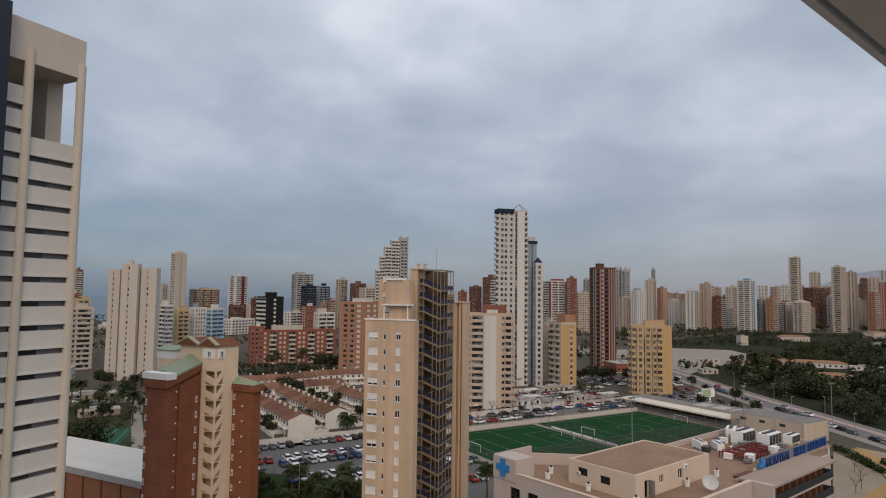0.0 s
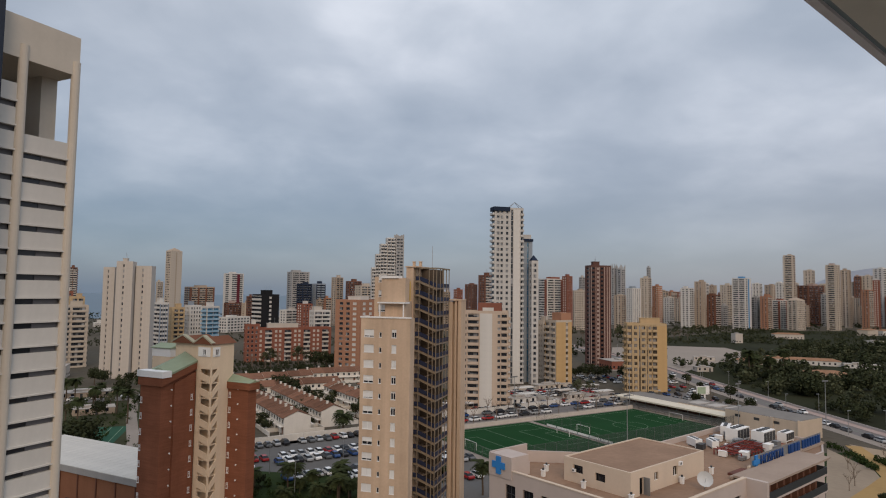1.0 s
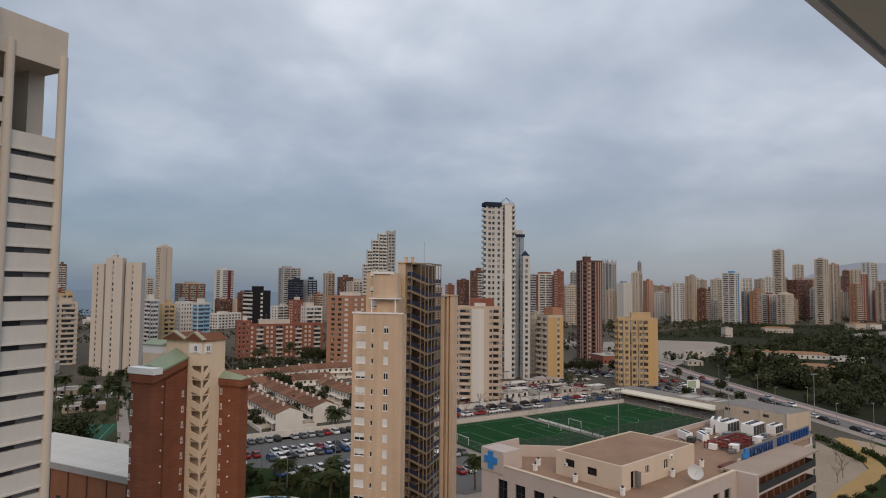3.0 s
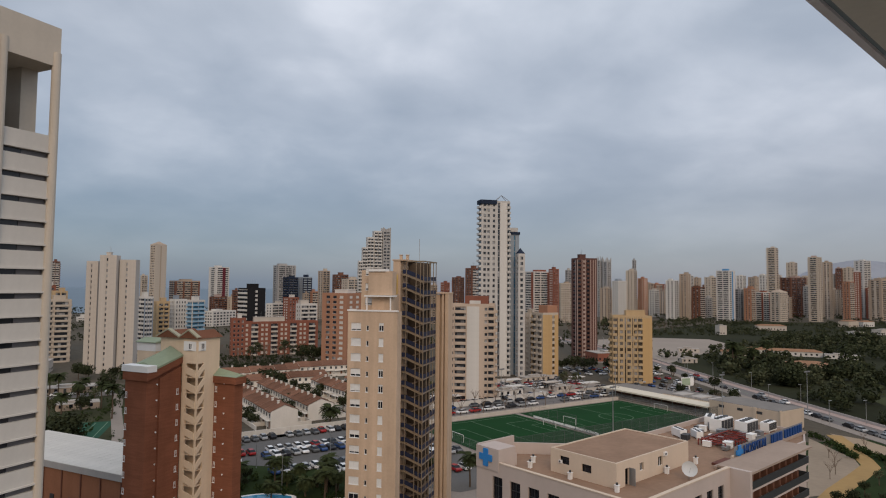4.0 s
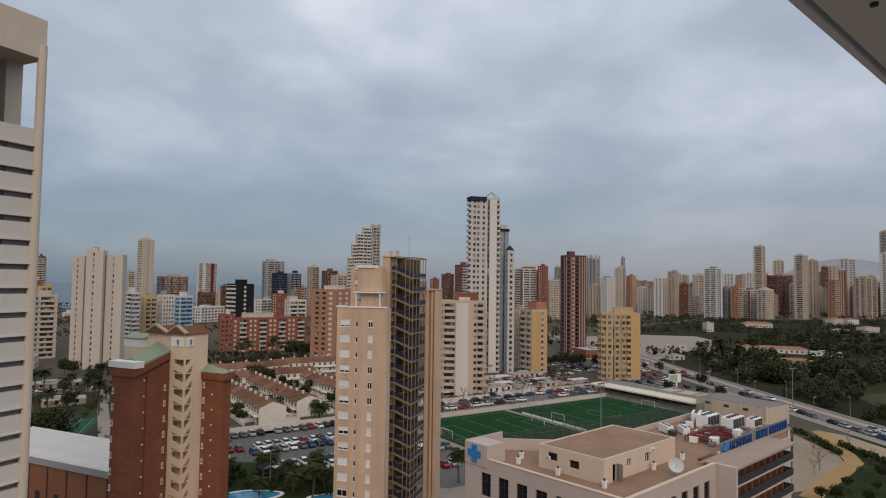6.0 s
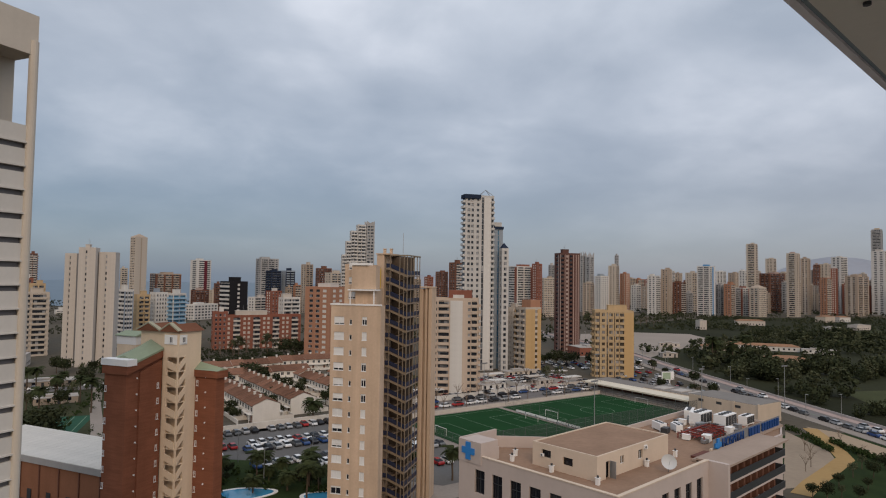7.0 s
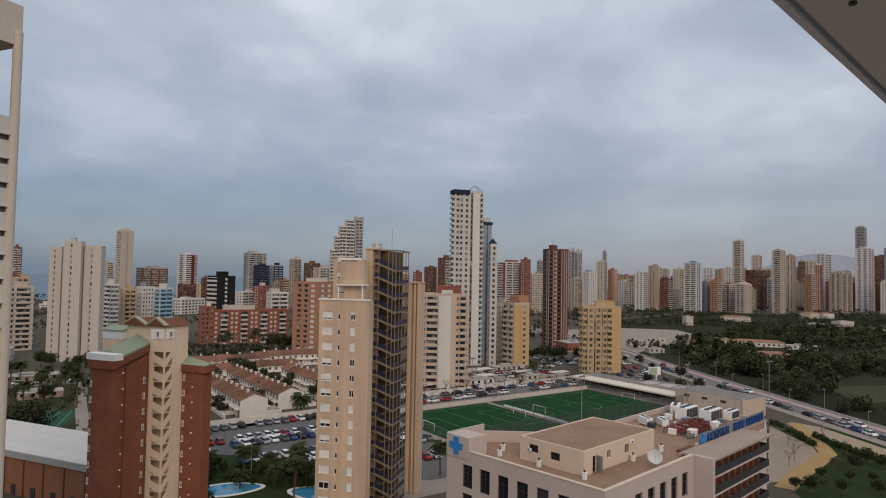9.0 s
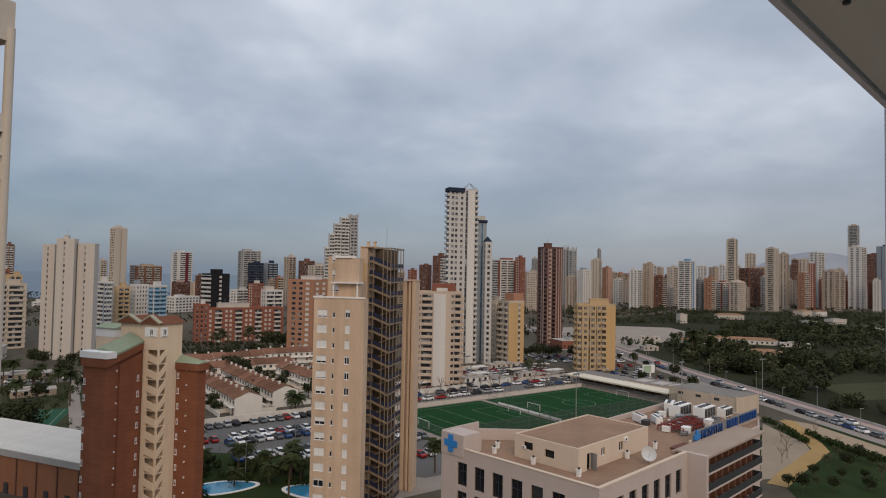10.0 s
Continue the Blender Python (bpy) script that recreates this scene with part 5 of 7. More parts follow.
tower(-88.3, 754.0, 18.0, 14.4, 52.2, 38, 2.85, 'cream_bal', 'tall cream tower beyond the brick block')
tower(47.4, 928.0, 12.9, 12.9, 57.3, 38, 2.85, 'brown_rib', 'small brown brick block in the distance')
tower(51.4, 681.5, 13.9, 11.1, 64.5, 38, 2.85, 'brown_bal', 'brown and white terraced apartment tower')
tower(135.1, 754.0, 31.8, 19.1, 63.0, 30, 2.85, 'white_red', 'white apartment block with red brick stripes')
tower(148.6, 732.2, 8.4, 8.4, 65.9, 30, 2.85, 'brick_win', 'red brick stair tower with white bands')
tower(178.4, 812.0, 16.2, 9.7, 49.9, 20, 2.85, 'beige_grid', 'beige apartment slab with a square window grid')
tower(58.0, 350.0, 5.5, 4.4, 30.8, 38, 2.85, 'cream_bal', 'low cream block with a red roof')
tower(229.7, 1015.0, 7.1, 7.1, 71.9, 38, 2.85, 'grey_bal', 'grey apartment block in the distance')
tower(264.6, 957.0, 6.1, 6.1, 85.4, 38, 2.85, 'grey_fin', 'pale grey twin tower with a pointed top', cap=("fin", 7))
tower(273.6, 949.8, 9.1, 9.1, 83.5, 38, 2.85, 'grey_fin', 'pale grey twin tower with a pointed top', cap=("fin", 7))
tower(381.7, 1150.0, 5.2, 5.2, 94.6, 38, 2.85, 'grey_fin', 'slim blue-grey skyscraper far away')
tower(276.5, 899.0, 16.7, 11.7, 54.2, 38, 2.85, 'white_rib', 'pale apartment tower with vertical ribs')
tower(303.8, 928.0, 13.3, 11.9, 70.0, 38, 2.85, 'cream_bal', 'cream apartment tower with a stepped top')
tower(325.4, 942.5, 10.3, 10.3, 58.7, 38, 2.85, 'orange_win', 'pink brick apartment tower')
tower(232.5, 812.0, 12.9, 10.3, 44.4, 38, 2.85, 'tan_bal', 'sand-coloured block behind the dark tower')
tower(347.6, 885.0, 15.6, 12.5, 55.6, 38, 2.85, 'white_bal', 'white apartment tower with balconies in rows')
tower(372.1, 900.0, 14.6, 11.7, 65.1, 38, 2.85, 'tan_rib', 'tan apartment tower with vertical ribs')
tower(393.2, 905.0, 16.0, 12.8, 46.6, 38, 2.85, 'brown_bal', 'grey-brown apartment tower with stacked balconies')
tower(454.3, 1000.0, 14.8, 11.8, 62.4, 38, 2.85, 'cream_bal', 'cream tower behind the front row')
tower(421.6, 880.0, 22.3, 17.9, 69.8, 45, 2.85, 'white_blue', 'white tower with a blue panelled side')
tower(452.4, 900.0, 12.7, 10.2, 44.4, 38, 2.85, 'grey_bal', 'grey apartment block with stacked balconies')
tower(455.4, 880.0, 13.1, 10.5, 45.5, 38, 2.85, 'orange_bal', 'orange apartment block with stacked balconies')
tower(485.3, 900.0, 19.8, 13.8, 40.1, 38, 2.85, 'white_red', 'white and red brick block')
tower(561.0, 1010.0, 16.1, 14.5, 111.1, 38, 2.85, 'tall_brown', 'tall slim white and brown skyscraper')
tower(491.3, 870.0, 18.3, 14.6, 40.7, 38, 2.85, 'beige_grid', 'beige apartment block with a stepped gable', cap=("pyramid", 4))
tower(600.8, 1020.0, 44.7, 17.9, 63.2, 30, 2.85, 'brown_rib', 'wide brown apartment slab with ribbon windows')
tower(733.7, 1250.0, 18.9, 15.1, 97.2, 38, 2.85, 'cream_bal', 'pale tower behind the brown slab')
tower(549.6, 880.0, 16.7, 13.3, 90.3, 38, 2.85, 'beige_tall', 'tall beige tower with a pinkish roof box')
tower(612.8, 950.0, 13.7, 11.0, 86.3, 38, 2.85, 'tan_bal', 'pale apartment tower with narrow balconies')
tower(763.8, 1150.0, 10.4, 10.4, 83.4, 38, 2.85, 'brown_rib', 'brown apartment block far away')
tower(780.8, 1150.0, 23.1, 16.2, 84.7, 38, 2.85, 'cream_bal', 'pale apartment block with a window grid')
tower(702.2, 1000.0, 19.2, 15.3, 91.4, 38, 2.85, 'white_bal', 'white curved-top apartment tower')
tower(652.1, 940.0, 10.1, 8.1, 71.2, 38, 2.85, 'brick_win', 'brown brick tower in front of a white one')
tower(611.0, 900.0, 12.4, 9.9, 56.5, 38, 2.85, 'orange_bal', 'white and orange apartment block')
tower(680.6, 930.0, 35.5, 17.7, 59.3, 30, 2.85, 'tan_bal', 'wide beige terraced apartment block')
tower(882.1, 1150.0, 18.7, 16.8, 151.4, 38, 2.85, 'grey_yellow', 'tall grey tower with a yellowish top')
tower(742.4, 960.0, 23.8, 19.0, 99.9, 38, 2.85, 'white_bal', 'white rounded apartment tower')
tower(960.4, 1200.0, 24.2, 19.4, 99.4, 38, 2.85, 'brown_rib', 'brown apartment tower far behind')
tower(795.0, 960.0, 27.7, 22.2, 101.9, 38, 2.85, 'navy2', 'dark blue-grey glass tower')
tower(743.4, 920.0, 11.4, 9.1, 47.7, 38, 2.85, 'white_bal', 'small white apartment block by the wood')
tower(451.5, 1269.7, 15.5, 9.9, 53.3, 38, 2.85, 'tan_bal', 'far tan apartment block')
tower(494.4, 1341.3, 19.8, 13.6, 52.1, 38, 2.85, 'orange_bal', 'far orange balcony block')
tower(467.1, 1215.4, 12.1, 11.8, 51.4, 38, 2.85, 'brick_win', 'far red brick apartment block')
tower(477.0, 1198.4, 18.3, 13.3, 52.2, 38, 2.85, 'orange_bal', 'far orange balcony block')
tower(543.3, 1301.5, 18.9, 16.5, 70.0, 38, 2.85, 'white_bal', 'far white apartment block')
tower(601.0, 1386.1, 13.2, 12.2, 67.1, 38, 2.85, 'tan_rib', 'far tan ribbed apartment block')
tower(585.2, 1293.1, 18.9, 18.0, 51.4, 38, 2.85, 'brown_rib', 'far brown apartment block')
tower(578.9, 1222.1, 16.7, 13.0, 62.4, 38, 2.85, 'grey_bal', 'far grey apartment block')
tower(617.0, 1265.7, 12.3, 12.3, 71.3, 38, 2.85, 'brown_rib', 'far brown apartment block')
tower(664.5, 1318.4, 22.5, 14.1, 71.1, 38, 2.85, 'white_bal', 'far white apartment block')
tower(650.7, 1239.0, 16.8, 15.1, 67.3, 38, 2.85, 'tan_rib', 'far tan ribbed apartment block')
tower(631.6, 1165.4, 17.9, 12.4, 70.2, 38, 2.85, 'white_bal', 'far white apartment block')
tower(777.1, 1383.6, 21.6, 15.5, 74.5, 38, 2.85, 'cream_bal', 'far cream apartment block')
tower(798.9, 1388.7, 15.8, 14.1, 55.2, 38, 2.85, 'tan_bal', 'far tan apartment block')
tower(702.6, 1188.2, 10.4, 9.0, 67.0, 38, 2.85, 'orange_bal', 'far orange balcony block')
tower(729.9, 1197.9, 20.7, 16.1, 68.1, 38, 2.85, 'tan_bal', 'far tan apartment block')
tower(720.3, 1152.3, 17.2, 10.6, 66.9, 38, 2.85, 'brick_win', 'far red brick apartment block')
tower(829.2, 1292.9, 21.5, 16.6, 53.8, 38, 2.85, 'white_bal', 'far white apartment block')
tower(768.7, 1163.8, 23.1, 15.4, 73.7, 38, 2.85, 'tan_bal', 'far tan apartment block')
tower(880.2, 1295.7, 14.6, 10.6, 65.6, 38, 2.85, 'brown_rib', 'far brown apartment block')
tower(869.7, 1252.3, 17.9, 17.8, 60.0, 38, 2.85, 'orange_bal', 'far orange balcony block')
tower(857.8, 1204.8, 14.1, 10.9, 66.2, 38, 2.85, 'grey_bal', 'far grey apartment block')
tower(843.3, 1157.9, 16.8, 11.8, 65.7, 38, 2.85, 'cream_bal', 'far cream apartment block')
tower(901.8, 1215.4, 14.5, 10.6, 68.8, 38, 2.85, 'cream_bal', 'far cream apartment block')
tower(948.8, 1250.7, 13.2, 12.7, 56.4, 38, 2.85, 'tan_bal', 'far tan apartment block')
tower(912.5, 1173.2, 21.9, 15.0, 75.9, 38, 2.85, 'brown_rib', 'far brown apartment block')
tower(1054.3, 1314.2, 20.8, 19.2, 83.9, 38, 2.85, 'brick_win', 'far red brick apartment block')
tower(1090.5, 1321.5, 24.6, 17.4, 76.8, 38, 2.85, 'cream_bal', 'far cream apartment block')
tower(357.0, 982.3, 12.2, 10.2, 41.4, 38, 2.85, 'white_bal', 'far white apartment block')
tower(408.5, 1072.4, 13.2, 11.2, 39.6, 38, 2.85, 'tan_bal', 'far tan apartment block')
tower(403.9, 1010.7, 11.2, 6.5, 26.7, 38, 2.85, 'tan_rib', 'far tan ribbed apartment block')
tower(412.8, 1006.0, 8.5, 7.4, 30.9, 38, 2.85, 'tan_bal', 'far tan apartment block')
tower(426.9, 1010.6, 13.4, 7.3, 32.1, 38, 2.85, 'cream_bal', 'far cream apartment block')
tower(421.0, 965.2, 9.1, 7.8, 41.1, 38, 2.85, 'orange_bal', 'far orange balcony block')
tower(438.7, 976.7, 13.8, 8.6, 30.5, 38, 2.85, 'grey_bal', 'far grey apartment block')
tower(486.4, 1029.4, 16.2, 15.3, 46.4, 38, 2.85, 'brown_rib', 'far brown apartment block')
tower(522.9, 1070.1, 8.4, 6.3, 46.4, 38, 2.85, 'tan_bal', 'far tan apartment block')
tower(508.1, 1007.8, 13.7, 11.3, 40.4, 38, 2.85, 'cream_bal', 'far cream apartment block')
tower(545.7, 1046.4, 19.3, 10.1, 28.5, 38, 2.85, 'brick_win', 'far red brick apartment block')
tower(567.7, 1048.4, 16.6, 13.1, 33.3, 38, 2.85, 'brick_win', 'far red brick apartment block')
tower(554.9, 988.4, 17.6, 14.2, 30.0, 38, 2.85, 'grey_bal', 'far grey apartment block')
tower(563.3, 973.2, 10.4, 9.8, 32.2, 38, 2.85, 'tan_bal', 'far tan apartment block')
tower(611.5, 1028.9, 13.7, 7.0, 28.9, 38, 2.85, 'cream_bal', 'far cream apartment block')
tower(603.9, 986.6, 13.2, 8.4, 49.1, 38, 2.85, 'grey_bal', 'far grey apartment block')
tower(665.5, 1054.1, 15.8, 8.1, 49.8, 38, 2.85, 'orange_bal', 'far orange balcony block')
tower(689.0, 1053.3, 18.6, 14.6, 44.6, 38, 2.85, 'tan_rib', 'far tan ribbed apartment block')
tower(679.3, 1008.1, 17.4, 11.9, 31.2, 38, 2.85, 'tan_bal', 'far tan apartment block')
tower(741.1, 1061.2, 15.3, 9.6, 49.5, 38, 2.85, 'orange_bal', 'far orange balcony block')
tower(703.2, 979.7, 24.6, 13.8, 47.7, 38, 2.85, 'brick_win', 'far red brick apartment block')
tower(740.0, 1006.7, 8.3, 6.7, 49.2, 38, 2.85, 'tan_rib', 'far tan ribbed apartment block')
tower(747.3, 993.3, 10.3, 10.1, 43.5, 38, 2.85, 'brick_win', 'far red brick apartment block')
tower(782.7, 1014.2, 11.0, 9.4, 53.2, 38, 2.85, 'tan_bal', 'far tan apartment block')
tower(785.7, 992.9, 12.4, 9.9, 40.1, 38, 2.85, 'brick_win', 'far red brick apartment block')
tower(790.6, 975.4, 10.8, 9.7, 49.0, 38, 2.85, 'brown_rib', 'far brown apartment block')
tower(816.5, 984.3, 10.3, 7.6, 36.4, 38, 2.85, 'cream_bal', 'far cream apartment block')
tower(1.0, 760.0, 7.4, 5.9, 50.0, 38, 2.85, 'grey_bal', 'far grey apartment block')
tower(9.8, 760.0, 6.3, 5.1, 46.2, 38, 2.85, 'tan_bal', 'far tan apartment block')
tower(23.3, 760.0, 8.5, 6.8, 49.1, 38, 2.85, 'brick_win', 'far red brick apartment block')
tower(-84.5, 760.0, 9.3, 7.5, 47.1, 38, 2.85, 'tan_rib', 'far tan ribbed apartment block')
tower(-133.0, 760.0, 7.2, 5.7, 36.9, 38, 2.85, 'orange_bal', 'far orange balcony block')
tower(-142.8, 760.0, 6.1, 4.9, 34.7, 38, 2.85, 'tan_bal', 'far tan apartment block')
tower(-225.3, 760.0, 7.1, 5.6, 37.8, 38, 2.85, 'brown_rib', 'far brown apartment block')
tower(-350.4, 760.0, 5.9, 4.7, 40.7, 38, 2.85, 'grey_bal', 'far grey apartment block')

# ---- the place round the camera: our own balcony's soffit ----
CEIL = mat("soffit_paint", (0.80, 0.75, 0.66), 0.9, 3, 0.05)
CEIL_EDGE = mat("soffit_edge", (0.84, 0.79, 0.80), 0.8, 3, 0.05)


def balcony():
    m = pose(-0.525, 0.615, EYE + 1.05, 0, 0, 40.5)  # x runs along the edge, +y looks out
    tagged(part("ceiling", Mesh().box(-6, -3.2, 0.0, 4.8, -0.060, 0.3), CEIL, at=m), "tan painted balcony soffit overhead", "ceiling", kind="structure")
    e = Mesh().box(-6, -0.033, -0.004, 4.56, 0.0, 0.3).box(-6, -0.060, 0.012, 4.56, -0.033, 0.3, 1)
    tagged(part("trim", e, [CEIL_EDGE, mat("groove_grey", (0.30, 0.36, 0.38), 0.6, 3, 0.05)], at=m), "grey edge of the balcony soffit with a drip groove", "trim", kind="structure")
    tagged(part("floor", Mesh().box(-6, -3.2, -2.9, 4.8, 0.0, -2.65), mat("balcony_tile", (0.58, 0.53, 0.46), 0.6, 3, 0.06), at=m), "balcony floor slab", "floor", kind="structure")
    tagged(part("wall_south", Mesh().box(-6, -3.4, -2.9, 4.8, -3.2, 0.3), CEIL, at=m), "plain rendered wall behind the balcony", "wall", kind="structure")
    tagged(part("wall_east", Mesh().box(4.56, -3.2, -2.65, 4.8, 0.0, -0.002), CEIL_EDGE, at=m), "grey side wall closing the balcony", "wall", kind="structure")
    s = thing("spotlight", "small dark recessed spotlight in the soffit", "lamp", m @ Matrix.Translation((2.72, -0.21, 0)))
    part("ring", Mesh().beam((0, 0, -0.012), (0, 0, 0.0), 0.014, sides=12), DARK, s)
    part("bracket", Mesh().box(-0.03, -0.06, -0.05, 0.03, 0.0, 0.0), DARK, s, at=(1.72, 0.12, 0))


balcony()

# ---- streets, lots, sports field ----
UX, UY = math.cos(radians(31)), math.sin(radians(31))


def F(u, v):
    """A place in the field's own axes: u along its length, v towards the hospital."""
    return 33 + u * UX + v * UY, 233 + u * UY - v * UX


def fpoly(u0, u1, v0, v1):
    return [F(u0, v1), F(u1, v1), F(u1, v0), F(u0, v0)]


FM = pose(33, 233, 0, 0, 0, 31)  # local x = u, local y = -v
TURF = mat("green_turf", (0.011, 0.048, 0.016), 0.95, 1.5, 0.12, big=0.08)
LINE = mat("white_line", (0.17, 0.24, 0.17), 0.9, 2, 0.1)
TILE_ROOF = mat("red_tile_roof", (0.185, 0.098, 0.066), 0.9, 2.5, 0.32, piece=0.25)
SAND_PATH = mat("sandy_path", (0.34, 0.225, 0.10), 0.95, 0.6, 0.12, big=0.05)
LAWN = mat("lawn", (0.024, 0.038, 0.013), 0.95, 1.0, 0.25, big=0.08)
PINK = mat("pink_pavement", (0.37, 0.285, 0.255), 0.9, 1.0, 0.1, big=0.05)
ROAD_GREY = mat("road_asphalt", (0.165, 0.152, 0.146), 0.9, 1.0, 0.12, big=0.04)

sheet("pavement", fpoly(-118, 62, -20, 70), 0.04, PAVE, "worn grey-beige paving round the field", "pavement")
sheet("parking_lot", [F(-116, 24), F(-86, 34), F(-66, 62), F(-45, 62), F(-45, -11.5), F(-116, -11.5)], 0.08, ASPHALT, "grey asphalt car park with rows of cars", "parking lot")
sheet("street", fpoly(-140, 110, -20, -8.5), 0.08, ROAD_GREY, "pale asphalt street behind the field", "road")
sheet("yard", fpoly(-35, 80, -62, -20), 0.04, PAVE, "paved car yard behind the street", "yard")
sheet("field", fpoly(-42, 0.0, 0, 44), 0.10, TURF, "green artificial turf of the smaller pitch", "sports field")
sheet("field", fpoly(2.2, 55, 0, 44), 0.10, TURF, "green artificial turf football pitch", "sports field")
sheet("trim", fpoly(0.0, 2.2, 0, 44), 0.09, PAVE, "paved strip between the two pitches", "trim")


def marking(me, u0, v0, u1, v1, w=0.16):
    a, b = Vector((u0, -v0, 0)), Vector((u1, -v1, 0))
    d = (b - a).normalized()
    s = Vector((-d.y, d.x, 0)) * w / 2
    z = Vector((0, 0, 0.105))
    me.quad([a - s + z, b - s + z, b + s + z, a + s + z])


def field_lines(u0, u1, v0, v1):
    me = Mesh()
    for q in ((u0, v0, u1, v0), (u0, v1, u1, v1), (u0, v0, u0, v1), (u1, v0, u1, v1), ((u0 + u1) / 2, v0, (u0 + u1) / 2, v1)):
        marking(me, *q)
    cm = (v0 + v1) / 2
    for s, e in ((u0, 1), (u1, -1)):
        for a, b in ((10, 11), (4, 5)):
            marking(me, s, cm - b, s + e * a, cm - b)
            marking(me, s, cm + b, s + e * a, cm + b)
            marking(me, s + e * a, cm - b, s + e * a, cm + b)
    c, n = ((u0 + u1) / 2, cm), 28
    for i in range(n if u1 > 0 else 0):
        a, b = 2 * math.pi * i / n, 2 * math.pi * (i + 1) / n
        marking(me, c[0] + 6 * math.cos(a), c[1] + 6 * math.sin(a), c[0] + 6 * math.cos(b), c[1] + 6 * math.sin(b))
    tagged(part("trim", me, LINE, at=FM), "white painted pitch markings", "marking", kind="structure")


field_lines(4.5, 53, 2.5, 41.5)
field_lines(-40, -2.5, 2.5, 41.5)


def goal():
    t = thing("goal", "white football goal with a net", "goal", FM @ pose(6, -22, 0.1, 0, 0, 90), "goals on the pitches")
    part("frame", Mesh().beam((-3, 0, 0), (-3, 0, 2.1), 0.07).beam((3, 0, 0), (3, 0, 2.1), 0.07).beam((-3, 0, 2.1), (3, 0, 2.1), 0.07), WHITE, t)
    n = Mesh()
    for k in range(13):
        n.beam((-3 + k * 0.5, 0, 2.1), (-3 + k * 0.5, 1.5, 0), 0.012, sides=3)
    for k in range(5):
        n.beam((-3, 1.5 * k / 5, 2.1 - 2.1 * k / 5), (3, 1.5 * k / 5, 2.1 - 2.1 * k / 5), 0.012, sides=3)
    part("net", n, LINE, t)
    return t


g0 = goal()
for u, v, a in ((53.2, 22, -90), (-3, 22, -90), (-39.8, 22, 90)):
    copy_thing(g0, FM @ pose(u, -v, 0.1, 0, 0, a))
FENCE_GREY = mat("fence_grey", (0.10, 0.105, 0.10), 0.8, 5, 0.1)
NET = mat("dark_netting", (0.055, 0.065, 0.06), 0.8, 6, 0.2)


def fence(u0, v0, u1, v1, h, label, infill=None, bars=0.0, wallh=0.0, wallmat=None, step=4.0):
    a, b = Vector((u0, -v0, 0)), Vector((u1, -v1, 0))
    n = max(1, int((b - a).length / step))
    t = thing("fence", label, "fence", FM @ Matrix.Translation(a) @ Matrix.Rotation(math.atan2((b - a).y, (b - a).x), 4, "Z"))
    L = (b - a).length
    post = Mesh().beam((0, 0, 0), (0, 0, h), 0.05, sides=5).data("post", FENCE_GREY)
    for k in range(n + 1):
        part("post", post, parent=t, at=(L * k / n, 0, 0))
    r = Mesh().beam((0, 0, h), (L, 0, h), 0.035, sides=4).beam((0, 0, h * 0.5), (L, 0, h * 0.5), 0.025, sides=4)
    part("rail", r, FENCE_GREY, t)
    if bars:
        w = Mesh()
        for k in range(int(L / bars)):
            w.box(k * bars, -0.008, wallh, k * bars + 0.016, 0.008, h)
        for k in range(int((h - wallh) / bars)):
            w.box(0, -0.007, wallh + k * bars, L, 0.007, wallh + k * bars + 0.016)
        part("mesh_panel", w, infill or NET, t)
    if wallh:
        seg = 6.0
        m = box(0, -0.12, 0, seg - 0.03, 0.12, wallh).data("wall_panel", wallmat or WHITE)
        for k in range(int(L / seg)):
            part("wall_panel", m, parent=t, at=(k * seg, 0, 0))
    return t


fence(-46, -1.5, 56, -1.5, 2.6, "pale perimeter wall with posts beside the pitch", None, 0, 1.35, wall("offwhite"), 5)
fence(55.5, 44.5, -42, 44.5, 5.0, "tall dark net fence along the pitch", NET, 0.13, 0.0)
fence(55.6, 2, 55.6, 44.5, 1.1, "low rail at the end of the pitch", None, 0.0, 0.0)
fence(1.4, 3, 1.4, 30, 4.6, "tall thin net fence between the pitches", NET, 0.5, 0)
fence(-42.5, 44, -42.5, 0, 3.0, "mesh fence at the end of the smaller pitch", NET, 0.3, 0)
BLUE_BENCH = mat("blue_seat", (0.05, 0.09, 0.20), 0.6, 4, 0.15)


def bleacher():
    t = thing("bench", "long low blue and white team bench between the pitches", "bench", FM @ pose(1.0, -12, 0.1, 0, 0, 90), "benches between the pitches")
    part("seat", box(-2.4, -0.25, 0.4, 2.4, 0.25, 0.5), BLUE_BENCH, t)
    part("backrest", box(-2.4, 0.3, 0.45, 2.4, 0.36, 1.1), WHITE, t)
    lg = box(-0.06, -0.2, 0, 0.06, 0.3, 0.4).data("leg", METAL)
    for x in (-2.2, 0, 2.2):
        part("leg", lg, parent=t, at=(x, 0, 0))
    return t


b0 = bleacher()
for k in range(1, 6):
    copy_thing(b0, FM @ pose(1.0, -12 - 5.2 * k, 0.1, 0, 0, 90))


